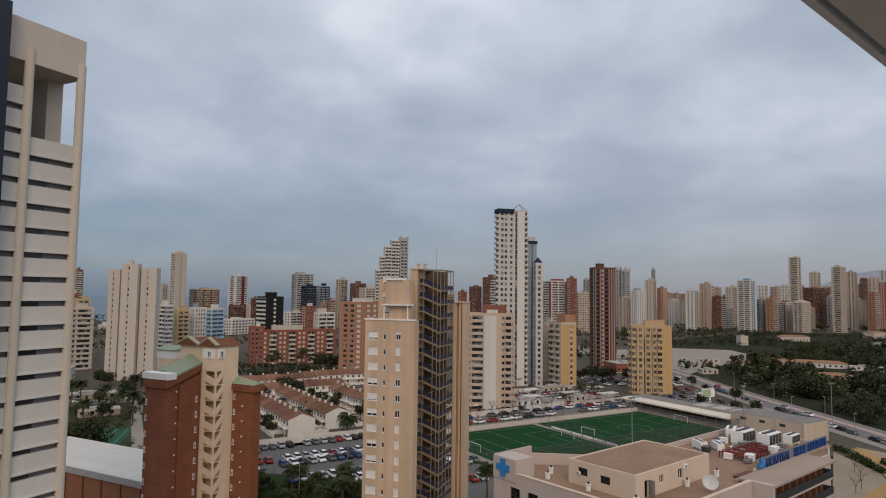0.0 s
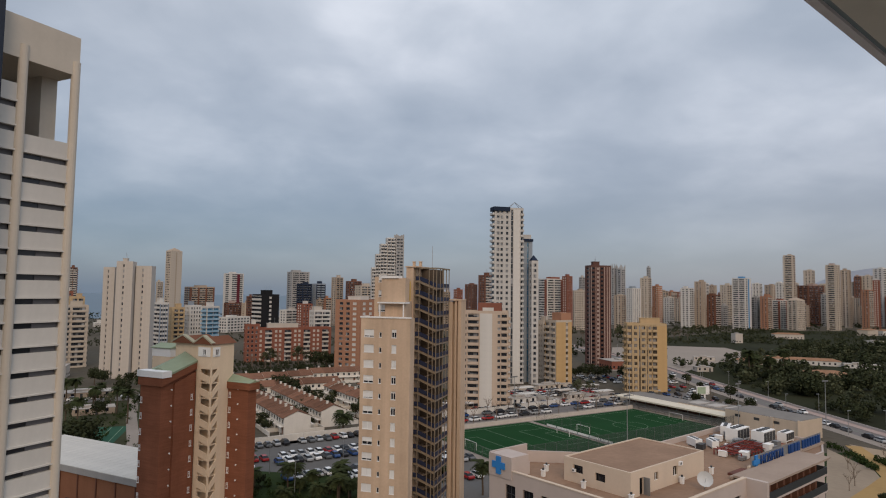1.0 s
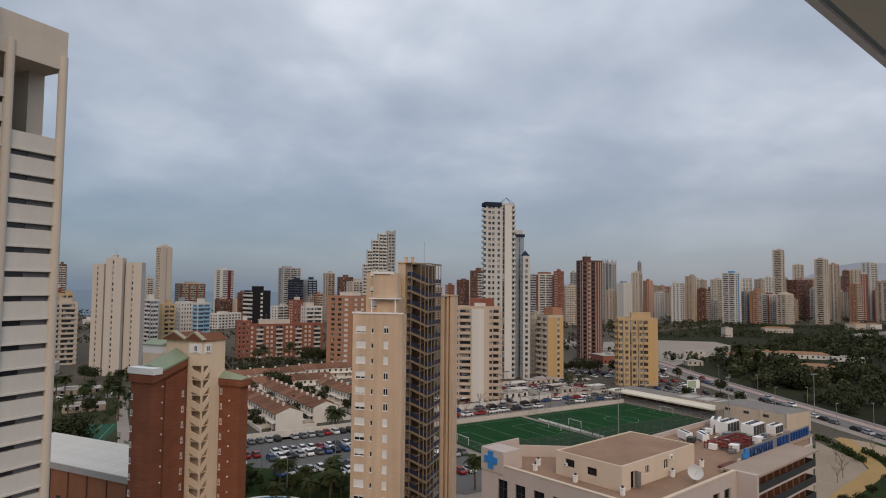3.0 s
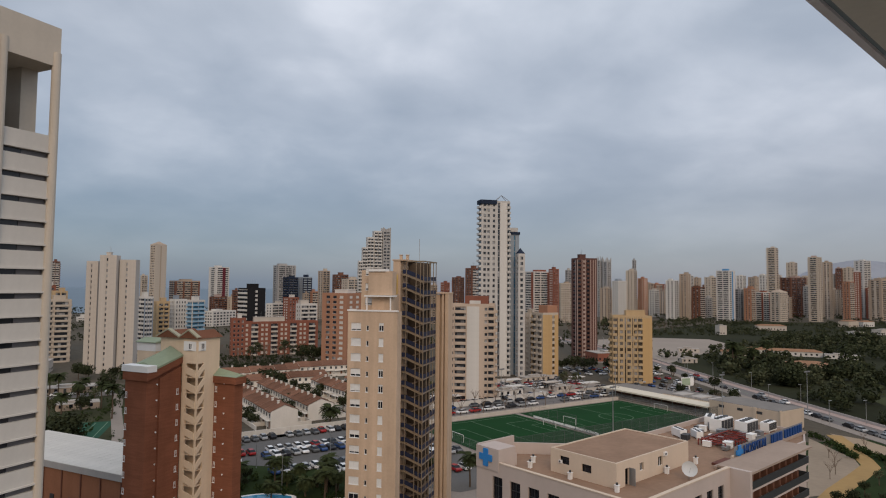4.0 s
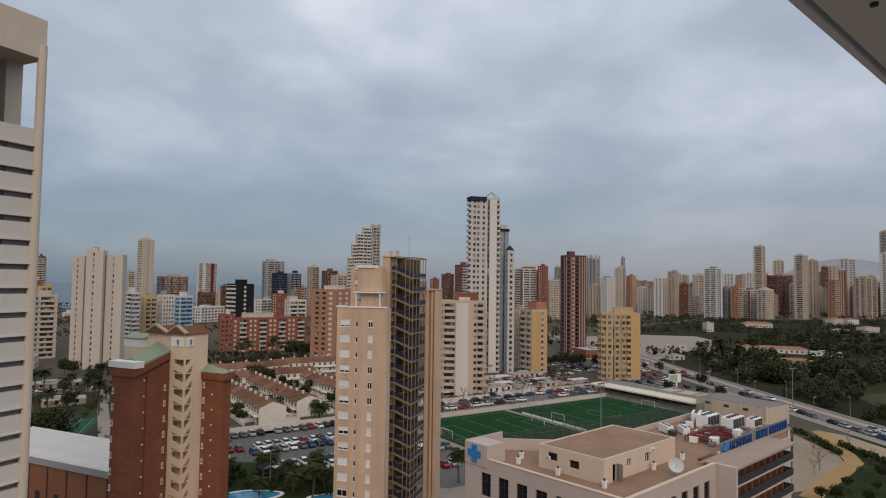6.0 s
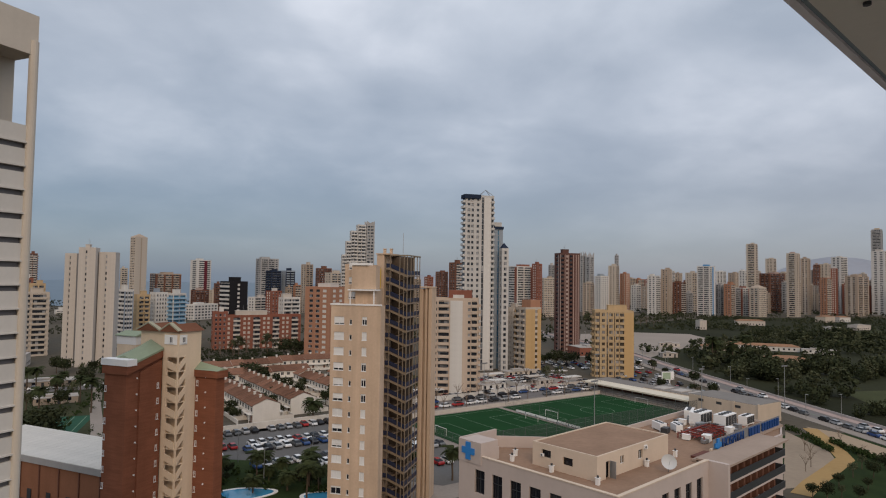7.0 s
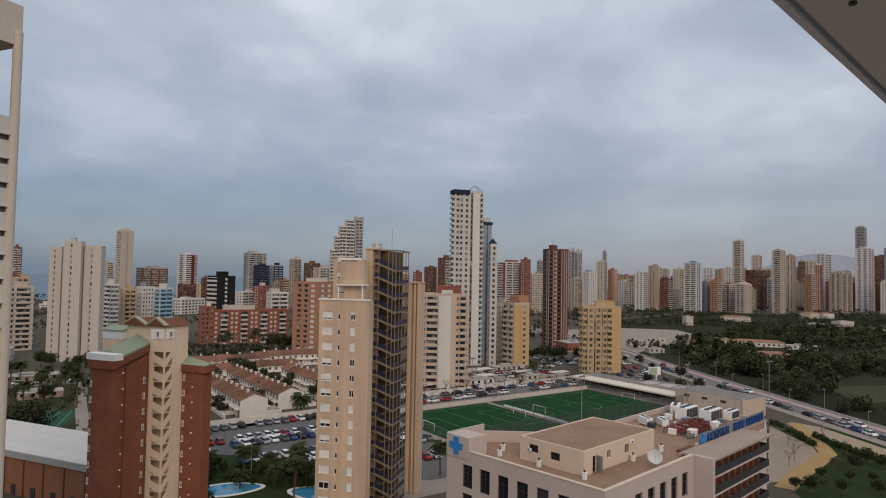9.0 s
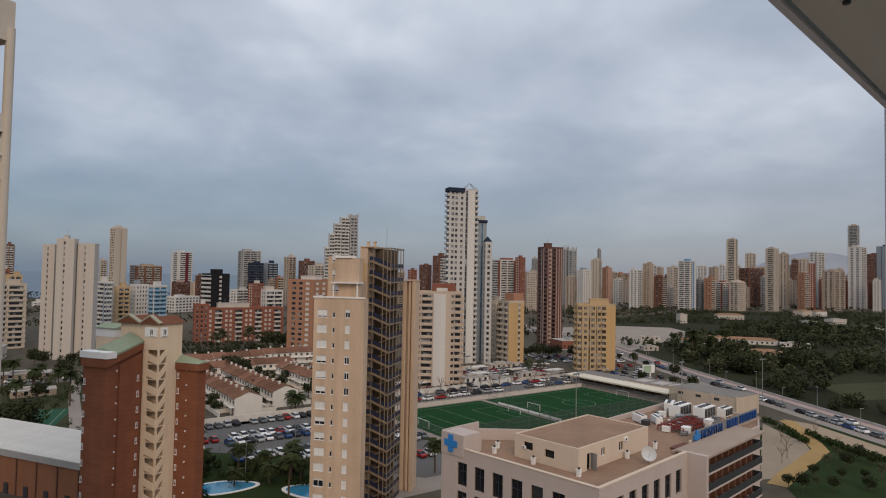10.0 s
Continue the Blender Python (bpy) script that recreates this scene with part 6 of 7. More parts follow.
def stand():
    t = thing("spectator_stand", "low spectator stand with a long white canopy roof", "stand", FM @ pose(57, 0, 0))
    part("canopy", Mesh().box(-0.5, -40, 3.7, 7.5, 12, 3.95).box(-0.6, -40, 3.45, -0.5, 12, 3.98), mat("canopy_cream", (0.62, 0.56, 0.45), 0.8, 1, 0.08), t, "cream canopy roof")
    part("back_wall", box(7.2, -40, 0, 7.5, 12, 3.7), wall("brown"), t)
    p = Mesh().beam((0, 0, 0), (0, 0, 3.7), 0.08).data("post", METAL)
    for k in range(11):
        part("post", p, parent=t, at=(0, -39.5 + 5 * k, 0))
    for k in range(3):
        part("step", box(2 + 1.4 * k, -38, 0, 3.4 + 1.4 * k, 10, 0.4 + 0.4 * k), CONCRETE, t)


stand()


def terrace_block():
    t = thing("clubhouse", "low beige clubhouse with stepped grey roof terraces", "building", FM @ pose(64.5, -2, 0))
    part("wall", Mesh().box(-7.5, -64, 0, 7, -38.2, 6.5).box(0, -38.2, 0, 14, -12, 4.2).box(0, -12, 0, 13, 18, 3.2), wall("beige"), t)
    vt = box(-1.0, -0.06, 0, 1.0, 0.0, 0.9).data("vent", DARK)
    for k in range(3):
        part("vent", vt, parent=t, at=pose(-7.5, -43 - 7 * k, 4.6, 0, 0, -90))
    part("pier", Mesh().box(-7.8, -56, 0, -7.5, -55, 6.7).box(-7.8, -64.3, 0, -6.8, -64, 6.9), wall("beige"), t)
    part("roof_terrace", Mesh().box(-7.3, -63.8, 6.5, 6.8, -38.4, 6.62).box(0.2, -38, 4.2, 13.8, -12.2, 4.35).box(0.2, -12, 3.2, 12.8, 17.8, 3.35), mat("terrace_grey", (0.21, 0.195, 0.18), 0.9, 0.8, 0.12, big=0.15), t)
    for k in range(3):
        part("roof_step", box(2, -36 + 8 * k, 4.35, 9, -31 + 8 * k, 4.9 - 0.15 * k), CONCRETE, t)


def billboard():
    t = thing("billboard", "white roadside billboard on a single post", "billboard", pose(118, 284, 0, 0, 0, 8))
    part("post", Mesh().box(0.5, -0.2, 0, 1.1, 0.2, 3.0), WHITE, t)
    part("board", Mesh().box(-3.0, -0.2, 2.7, 3.0, 0.2, 6.3), WHITE, t)
    part("face", Mesh().box(-2.7, -0.26, 3.0, 1.2, -0.2, 6.0), mat("poster_green", (0.34, 0.42, 0.30), 0.6, 1.2, 0.2), t, "faded greenish poster")


billboard()


terrace_block()


# main road on the right, its pavements and parked rows
ROAD = [(154, 60), (152, 130), (147.5, 200), (143.5, 270), (140, 340), (139, 400), (133, 460), (118, 540), (104, 640), (96, 760)]


def ribbon(name, pts, o0, o1, z, material, label, category):
    """A strip beside a centre line, from o0 to o1 metres to its right."""
    me, row = Mesh(), []
    for i, p in enumerate(pts):
        a, b = Vector(pts[max(0, i - 1)]), Vector(pts[min(len(pts) - 1, i + 1)])
        d = (b - a).normalized()
        n = Vector((d.y, -d.x))
        row.append((Vector(p) + n * o0, Vector(p) + n * o1))
    for (a, b), (c, d) in zip(row, row[1:]):
        me.quad([(*a, z), (*b, z), (*d, z), (*c, z)])
        for p, q in ((a, c), (d, b)):
            me.quad([(*p, z), (*q, z), (*q, 0), (*p, 0)])
    return tagged(part(name, me, material), label, category, kind="structure")


ribbon("road", ROAD, -4.6, 4.2, 0.10, ROAD_GREY, "pale grey asphalt avenue past the wood", "road")
ribbon("pavement", ROAD, 4.2, 8.0, 0.22, PINK, "pinkish pavement along the avenue", "pavement")
ribbon("pavement", ROAD, -9.0, -4.6, 0.22, PAVE, "paved strip beside the parked cars", "pavement")
ribbon("trim", ROAD, 8.0, 8.35, 1.0, mat("parapet_grey", (0.42, 0.38, 0.36), 0.9, 1, 0.1), "low wall between avenue and wood", "wall")
ribbon("trim", ROAD, -0.1, 0.1, 0.105, LINE, "white centre line on the avenue", "marking")
# park beside the hospital
sheet("lawn", [(80, 60), (145, 60), (143.5, 130), (139, 196), (112, 192), (96, 160), (84, 120)], 0.03, LAWN, "patchy green park ground", "ground")
sheet("plaza", [(86.3, 143.0), (94.4, 144.8), (113.5, 163.2), (118.7, 174.3), (120.4, 197.9)], 0.06, mat("pale_gravel", (0.275, 0.22, 0.165), 0.95, 0.7, 0.14, big=0.06), "pale paved park ground with planters", "ground")
sheet("pavement", [(131.2, 204.2), (136.7, 196.4), (138.4, 168.3), (130.9, 159.3), (129.3, 171.3), (128.3, 187.1)], 0.07, mat("sandy_paving", (0.33, 0.255, 0.18), 0.95, 0.7, 0.1, big=0.06), "sandy paved walk beside the avenue", "pavement")
PATH = [(88.0, 139.0), (95.8, 146.9), (108.5, 158.1), (118.1, 166.9), (121.3, 174.3), (123.3, 180.4), (127.4, 190.5), (131.0, 201.8)]
ribbon("path", PATH, -2.2, 2.2, 0.10, SAND_PATH, "winding ochre sand path", "path")
HEDGE_A, HEDGE_B = [(123.2, 201.8), (122.5, 192.7), (120.7, 182.4), (118.4, 173.1)], [(126.6, 185.0), (125.5, 175.4), (126.3, 167.3), (127.4, 161.4), (128.5, 156.4)]
sheet("dry_field", [(105, 391), (134, 371), (150, 388), (197, 445), (227, 467), (250, 503), (255, 565), (208, 579), (152, 555)], 0.05, mat("pale_dust", (0.29, 0.25, 0.215), 0.95, 0.4, 0.08, big=0.03), "bare pale dusty field", "ground")
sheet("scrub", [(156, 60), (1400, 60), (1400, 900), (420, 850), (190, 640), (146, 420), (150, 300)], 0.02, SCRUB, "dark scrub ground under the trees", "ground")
MEADOW = mat("meadow_grass", (0.052, 0.058, 0.027), 0.95, 0.8, 0.3, big=0.04)
sheet("grass_field", [(330, 240), (430, 250), (440, 300), (350, 290)], 0.05, MEADOW, "rough pale grass clearing in the wood", "ground")
sheet("grass_field", [(420, 560), (520, 570), (560, 640), (440, 620)], 0.05, MEADOW, "pale grass clearing by the houses", "ground")
sheet("grass_field", [(300, 330), (420, 340), (430, 420), (320, 400)], 0.05, MEADOW, "open green grass between the trees", "ground")
sheet("grass_field", [(180, 235), (260, 250), (270, 285), (190, 270)], 0.05, MEADOW, "rough grass between the trees", "ground")

# left: garden, court, drive
sheet("garden", [(-190, 140), (-66, 140), (-68, 182), (-95, 240), (-150, 300), (-200, 300)], 0.03, mat("garden_ground", (0.05, 0.052, 0.028), 0.95, 0.6, 0.3, big=0.05), "dark planted garden ground", "ground")
COURT = mat("court_green", (0.03, 0.085, 0.055), 0.9, 1, 0.08)
sheet("court", [(-112, 188), (-97, 193), (-104, 219), (-119, 214)], 0.06, COURT, "green tennis court with white lines", "sports court")
cl = Mesh()
for s in (0.08, 0.32, 0.68, 0.92):
    a, b = Vector((-111.5, 189.5, 0.07)), Vector((-97.8, 193.8, 0.07))
    c, d = Vector((-118.3, 213, 0.07)), Vector((-104.5, 217.5, 0.07))
    p, q = a.lerp(b, s), c.lerp(d, s)
    w = Vector((0.12, 0.04, 0))
    cl.quad([p - w, p + w, q + w, q - w])
tagged(part("trim", cl, LINE), "white tennis court lines", "marking", kind="structure")
ribbon("path", [(-78, 165), (-92, 196), (-112, 236), (-128, 272)], -1.8, 1.8, 0.08, PAVE, "straight garden walk lined by hedges", "path")
ribbon("street", [(-190, 240), (-150, 262), (-118, 280), (-86, 300), (-60, 330)], -5, 5, 0.07, ROAD_GREY, "side street by the pale tower", "road")
# pool garden at the foot of the beige tower
sheet("lawn", [(-62, 132), (-12, 118), (-4, 150), (-18, 162), (-52, 168)], 0.10, LAWN, "clipped lawn round the pools", "ground")
WATER = mat("pool_water", (0.05, 0.25, 0.42), 0.08, 0.5, 0.1, bump=0.05)


def pool(cx, cy, rx, ry, turn):
    t = thing("swimming_pool", "kidney-shaped blue swimming pool with a white rim", "pool", pose(cx, cy, 0, 0, 0, turn), "pools in the garden")
    n = 36
    out = lambda k: [((rx + k) * math.cos(a) * (1 + 0.18 * math.cos(2 * a + 0.6)), (ry + k) * math.sin(a)) for a in [2 * math.pi * i / n for i in range(n)]]
    part("rim", Mesh().prism(out(0.8), 0, 0.22), WHITE, t)
    part("water", Mesh().prism(out(0.0), 0.05, 0.235), WATER, t)


pool(-36, 140, 6.5, 3.6, 20)
pool(-15, 137.5, 6, 4, -10)


# ---- terraced houses ----
HOUSE_WHITE = mat("house_white", (0.66, 0.62, 0.56), 0.88, 2, 0.07, 0.1)
HOUSE = {}


def house(m, w=6.0, d=9.0, h=5.4, label="white terraced house with a red tile roof"):
    t = thing("terraced_house", label, "house", m, "terraced houses behind the car park")
    key = (w, d, h)
    if key not in HOUSE:
        b = Mesh().box(-w / 2, -d / 2, 0, w / 2, d / 2, h)
        for s in (-1, 1):
            pts = [(s * w / 2, -d / 2, h), (s * w / 2, d / 2, h), (s * w / 2, 0, h + 1.75)]
            b.quad(pts if s > 0 else pts[::-1])
        body = b.data("wall", HOUSE_WHITE)
        slope = []
        for s in (-1, 1):
            r = Mesh()
            n = 12
            e, hi, prof = s * (d / 2 + 0.45), h - 0.15, []
            for k in range(n):  # tile rolls and the channels between them
                for q, up in ((0.0, 0.12), (0.6, 0.12), (0.68, 0.03), (0.92, 0.03)):
                    prof.append((-w / 2 - 0.05 + (w + 0.1) * (k + q) / n, up))
            r.v = [(u, e, hi + up) for u, up in prof] + [(u, 0, h + 1.86 + up) for u, up in prof] + [(u, e, hi - 0.12) for u, up in prof]
            c = len(prof)
            for k in range(c - 1):
                for q in ((k, k + 1, c + k + 1, c + k), (2 * c + k, 2 * c + k + 1, k + 1, k)):
                    r.f.append(q if s < 0 else q[::-1])
                    r.m.append(0)
            slope.append(r.data("roof_slope", TILE_ROOF))
        ch = Mesh().box(-0.35, -0.35, 0, 0.35, 0.35, 1.6).box(-0.45, -0.45, 1.6, 0.45, 0.45, 1.72).data("chimney", HOUSE_WHITE)
        wn = Mesh().box(-0.55, -0.06, 0, 0.55, 0.02, 1.2, 1).box(-0.65, -0.08, -0.08, 0.65, 0.02, 0, 0).box(-0.03, -0.08, 0, 0.03, 0, 1.2, 0).data("window", [WHITE, GLASS_DARK])
        dr = Mesh().box(-0.5, -0.06, 0, 0.5, 0.02, 2.1).data("door", wall("brown"))
        po = Mesh().box(-w / 2 + 0.2, -1.3, 2.5, w / 2 - 0.2, 0, 2.62).box(-w / 2 + 0.2, -1.3, 0, -w / 2 + 0.32, -1.18, 2.5).box(w / 2 - 0.32, -1.3, 0, w / 2 - 0.2, -1.18, 2.5).data("porch", HOUSE_WHITE)
        yw = Mesh().box(-w / 2, -4.8, 0, w / 2, -4.6, 1.4).box(-w / 2, -4.6, 0, -w / 2 + 0.15, 0, 1.4).data("yard_wall", HOUSE_WHITE)
        HOUSE[key] = (body, slope, ch, wn, dr, po, yw)
    body, slope, ch, wn, dr, po, yw = HOUSE[key]
    part("wall", body, parent=t)
    for s in slope:
        part("roof_slope", s, parent=t)
    part("chimney", ch, parent=t, at=(w * 0.3, 0.6, h + 0.9))
    for s, turn in ((-1, 0), (1, 180)):
        for x in (-1.6, 1.6):
            part("window", wn, parent=t, at=pose(x, s * d / 2, 3.4, 0, 0, turn))
        part("door", dr, parent=t, at=pose(-1.4 * s, s * d / 2, 0, 0, 0, turn))
        part("porch", po, parent=t, at=pose(0, s * d / 2, 0, 0, 0, turn))
        part("yard_wall", yw, parent=t, at=pose(0, s * d / 2, 0, 0, 0, turn))
    return t


hr = random.Random(5)
for u, v0, n in ((-79, -24, 9), (-64.5, -29, 10), (-42, -32, 9), (-27.0, -36, 8), (-101, -30, 7)):
    for k in range(n):
        house(FM @ pose(u, -(v0 - 6.0 * k), hr.uniform(-0.25, 0.1), 0, 0, 90))
for u0, v, n in ((-86, -96, 9), (-96, -122, 10), (-40, -128, 7)):
    for k in range(n):
        house(FM @ pose(u0 + 6.0 * k, -v, hr.uniform(-0.25, 0.1)), label="white terraced house with a weathered red roof")

# car park wall
cw = Mesh()
for k in range(12):
    cw.box(k * 6, -0.12, 0, k * 6 + 5.96, 0.12, 2.1)
tagged(part("boundary_wall", cw, HOUSE_WHITE, at=FM @ pose(-116, 12.2, 0)), "long white boundary wall along the car park", "wall", kind="structure")


# ---- low buildings behind the field and in the wood ----
def low_block(x, y, w, d, h, yaw, colour, label, roof="flat", name="low_building"):
    t = thing(name, label, "building", pose(x, y, 0, 0, 0, yaw))
    part("wall", box(-w / 2, -d / 2, 0, w / 2, d / 2, h), wall(colour), t)
    if roof == "flat":
        part("roof", Mesh().box(-w / 2 - 0.15, -d / 2 - 0.15, h, w / 2 + 0.15, d / 2 + 0.15, h + 0.25).box(-w / 4, -d / 4, h + 0.25, w / 8, d / 6, h + 1.1), mat("felt_roof", (0.38, 0.35, 0.32), 0.9, 1, 0.15), t)
    else:
        r = Mesh()
        a, b, z = w / 2 + 0.4, d / 2 + 0.4, h
        rl = max(0.0, a - b)
        r.quad([(-a, -b, z), (a, -b, z), (rl, 0, z + 1.6), (-rl, 0, z + 1.6)])
        r.quad([(a, b, z), (-a, b, z), (-rl, 0, z + 1.6), (rl, 0, z + 1.6)])
        r.quad([(a, -b, z), (a, b, z), (rl, 0, z + 1.6)])
        r.quad([(-a, b, z), (-a, -b, z), (-rl, 0, z + 1.6)])
        r.quad([(-a, b, z), (a, b, z), (a, -b, z), (-a, -b, z)])
        part("roof", r, mat("old_tile_roof", (0.27, 0.155, 0.095), 0.92, 1.2, 0.2), t)
    wn = Mesh().box(-0.6, -0.05, 0, 0.6, 0.02, 1.2).data("window", GLASS_DARK)
    dr = Mesh().box(-0.5, -0.05, 0, 0.5, 0.02, 2.1).data("door", DARK)
    for k in range(max(1, int(w / 3.2))):
        x = -w / 2 + 1.6 + 3.2 * k
        part("door" if k % 4 == 2 else "window", dr if k % 4 == 2 else wn, parent=t, at=(x, -d / 2, 0.0 if k % 4 == 2 else 1.0))
    for k in range(max(1, int(d / 3.2))):
        part("window", wn, parent=t, at=pose(-w / 2, d / 2 - 1.6 - 3.2 * k, 1.0, 0, 0, -90))
        part("window", wn, parent=t, at=pose(w / 2, d / 2 - 1.6 - 3.2 * k, 1.0, 0, 0, 90))
    return t


for u, v, w, d, h, c, l in ((22, -33, 13, 7, 2.5, "white", "low white workshop with a flat roof"), (50, -30, 8, 5, 2.3, "offwhite", "low pale kiosk with a felt roof"), (-16, -28, 8, 5, 2.6, "offwhite", "small pale corner kiosk"), (58, -56, 16, 5, 2.6, "cream", "long low cream shed")):
    x, y = F(u, v)
    low_block(x, y, w, d, h, 31, c, l)


def yard_wall(u0, v0, u1, v1, h, colour, label):
    """A low wall of rendered panels with a coping, from one yard corner to the next."""
    a, b = Vector((u0, -v0, 0)), Vector((u1, -v1, 0))
    L = (b - a).length
    t = thing("yard_wall", label, "wall", FM @ Matrix.Translation(a) @ Matrix.Rotation(math.atan2((b - a).y, (b - a).x), 4, "Z"), "walls of the car yards")
    n = max(1, int(L / 4))
    pan = box(0, -0.1, 0, L / n - 0.04, 0.1, h).box(0, -0.16, h, L / n - 0.04, 0.16, h + 0.08).data("wall_panel", wall(colour))
    for k in range(n):
        part("wall_panel", pan, parent=t, at=(L * k / n, 0, 0))


for q in ((-24, -21.5, 10, -21.5, 1.9, "white"), (14, -21.5, 34, -21.5, 2.2, "white"), (38, -22, 72, -22, 1.6, "offwhite"), (10, -21.5, 12, -48, 1.8, "offwhite"), (36, -22, 38, -52, 1.8, "white"), (-24, -21.5, -22, -58, 1.8, "cream"), (-22, -58, 30, -62, 2.0, "white"), (34, -62, 76, -60, 1.8, "offwhite"), (60, -22, 62, -44, 1.6, "white")):
    yard_wall(*q, "low rendered wall round a car yard")
for x, y, w, d, h, yaw, c, l, r in (
    (256, 436, 34, 9, 3.2, -24, "white", "long white farmhouse with a weathered roof", "hip"), (227, 372, 22, 13, 2.4, -16, "tan", "low house with a wide faded orange roof", "hip"),
    (238, 452, 16, 9, 2.8, -10, "white", "white villa with a red tile roof", "hip"), (404, 588, 14, 9, 6.0, 20, "white", "white villa of two floors", "flat"),
    (433, 535, 14, 10, 4, 15, "white", "white villa among the trees", "flat"), (294, 625, 8, 7, 9, 10, "offwhite", "white pump tower house", "flat"),
    (382, 694, 30, 10, 5, -12, "offwhite", "pale farm building with a broad roof", "hip"), (518, 765, 24, 12, 7, 30, "cream", "tan farm building in the scrub", "hip"),
    (190, 455, 14, 6, 2.6, -15, "offwhite", "white shed by the bare field", "flat"), (163, 392, 10, 6, 2.6, 5, "offwhite", "low white house by the avenue", "flat"),
    (214, 438, 16, 9, 2.6, -12, "cream", "red roofed roadside house", "hip"), (278, 418, 20, 7, 2.6, -25, "white", "white outbuilding with a long roof", "flat"),
    (544, 772, 18, 10, 6, 15, "white", "white country house in the wood", "hip"), (470, 640, 22, 10, 5, 20, "offwhite", "pale country house in the wood", "flat"), (352, 395, 16, 10, 4, 12, "white", "white cottage near the grass", "hip"),
    (120, 405, 30, 16, 5, 14, "brick", "low building with red awnings at the dark tower", "flat"),
    (-128, 240, 14, 7, 2.2, 30, "tan", "white flat-roofed garden pavilion", "flat"), (-150, 275, 20, 9, 2.4, 30, "tan", "pale low building at the tower's foot", "flat"), (-205, 330, 26, 12, 6, 20, "offwhite", "white low block by the side street", "flat"),
):
    low_block(x, y, w, d, h, yaw, c, l, r)

def stall(u, v, w=5.0, d=3.2, h=2.8, colour="white"):
    t = thing("canopy", "pale flat canopy on thin posts in the car yard", "canopy", FM @ pose(u, -v, 0.04), "canopies of the car yards")
    part("roof", Mesh().box(-w / 2, -d / 2, h, w / 2, d / 2, h + 0.12).box(-w / 2 - 0.03, -d / 2 - 0.03, h - 0.18, w / 2 + 0.03, -d / 2, h + 0.14), wall(colour), t)
    leg = Mesh().beam((0, 0, 0), (0, 0, h), 0.05, sides=5).data("post", METAL)
    for x in (-w / 2 + 0.2, w / 2 - 0.2):
        for y in (-d / 2 + 0.2, d / 2 - 0.2):
            part("post", leg, parent=t, at=(x, y, 0))


for u, v, w, c in ((-8, -30, 7, "white"), (13, -50, 12, "offwhite"), (30, -37, 8, "white"), (52, -38, 9, "offwhite"), (66, -28, 10, "white"), (-4, -52, 9, "cream"), (74, -44, 8, "white"), (40, -52, 10, "white")):
    stall(u, v, w, 4.0, 2.8, c)

# ---- cars ----
CAR_COLOURS = {"white": (0.75, 0.75, 0.75), "silver": (0.36, 0.37, 0.38), "black": (0.02, 0.02, 0.024), "red": (0.32, 0.02, 0.02), "blue": (0.03, 0.07, 0.20), "grey": (0.12, 0.125, 0.13)}
TYRE = mat("tyre", (0.015, 0.015, 0.016), 0.8, 6, 0.1)
CAR_GLASS = mat("car_glass", (0.012, 0.014, 0.018), 0.08, 3, 0.05, bump=0)


def car_mesh(colour):
    """Body lofted from side-profile stations, tapering to the roof; glass band set in it."""
    low = [(-2.1, 0.35), (-2.12, 0.75), (-1.95, 0.98), (-0.95, 1.05), (1.25, 1.02), (1.95, 0.92), (2.12, 0.7), (2.1, 0.35)]
    b = Mesh()
    n = len(low)
    for s in (-1, 1):
        b.v += [(x, s * (0.88 if z < 0.9 else 0.84), z) for x, z in low]
    b.f += [tuple(range(n)), tuple(range(2 * n - 1, n - 1, -1))]
    b.m += [0, 0]
    for i in range(n):
        j = (i + 1) % n
        b.f.append((j, i, n + i, n + j))
        b.m.append(0)
    b.quad([(-1.05, -0.60, 1.50), (0.85, -0.60, 1.50), (0.85, 0.60, 1.50), (-1.05, 0.60, 1.50)])
    b.box(-2.16, -0.8, 0.38, -2.1, 0.8, 0.6).box(2.1, -0.8, 0.38, 2.16, 0.8, 0.6)
    body = b.data("body", mat("car_" + colour, CAR_COLOURS[colour], 0.25, 3, 0.03, bump=0))
    g = Mesh()
    lo = [(-1.75, -0.82, 1.0), (1.45, -0.82, 1.0), (1.45, 0.82, 1.0), (-1.75, 0.82, 1.0)]
    hi = [(-1.05, -0.60, 1.48), (0.85, -0.60, 1.48), (0.85, 0.60, 1.48), (-1.05, 0.60, 1.48)]
    for i in range(4):
        j = (i + 1) % 4
        g.quad([lo[i], lo[j], hi[j], hi[i]])
    return body, g.data("window_glass", CAR_GLASS)


wheel_mesh = Mesh().beam((0, -0.1, 0), (0, 0.1, 0), 0.32, sides=10).data("wheel", TYRE)


def car(colour):
    t = thing("car", f"{colour} hatchback parked on the asphalt", "car", pose(0, 0, -50), "parked cars")
    body, glass = car_mesh(colour)
    part("body", body, parent=t)
    part("window_glass", glass, parent=t)
    for x in (-1.3, 1.3):
        for y in (-0.82, 0.82):
            part("wheel", wheel_mesh, parent=t, at=(x, y, 0.32))
    return t


CARS = {c: car(c) for c in CAR_COLOURS}
cr = random.Random(21)
USED = set()


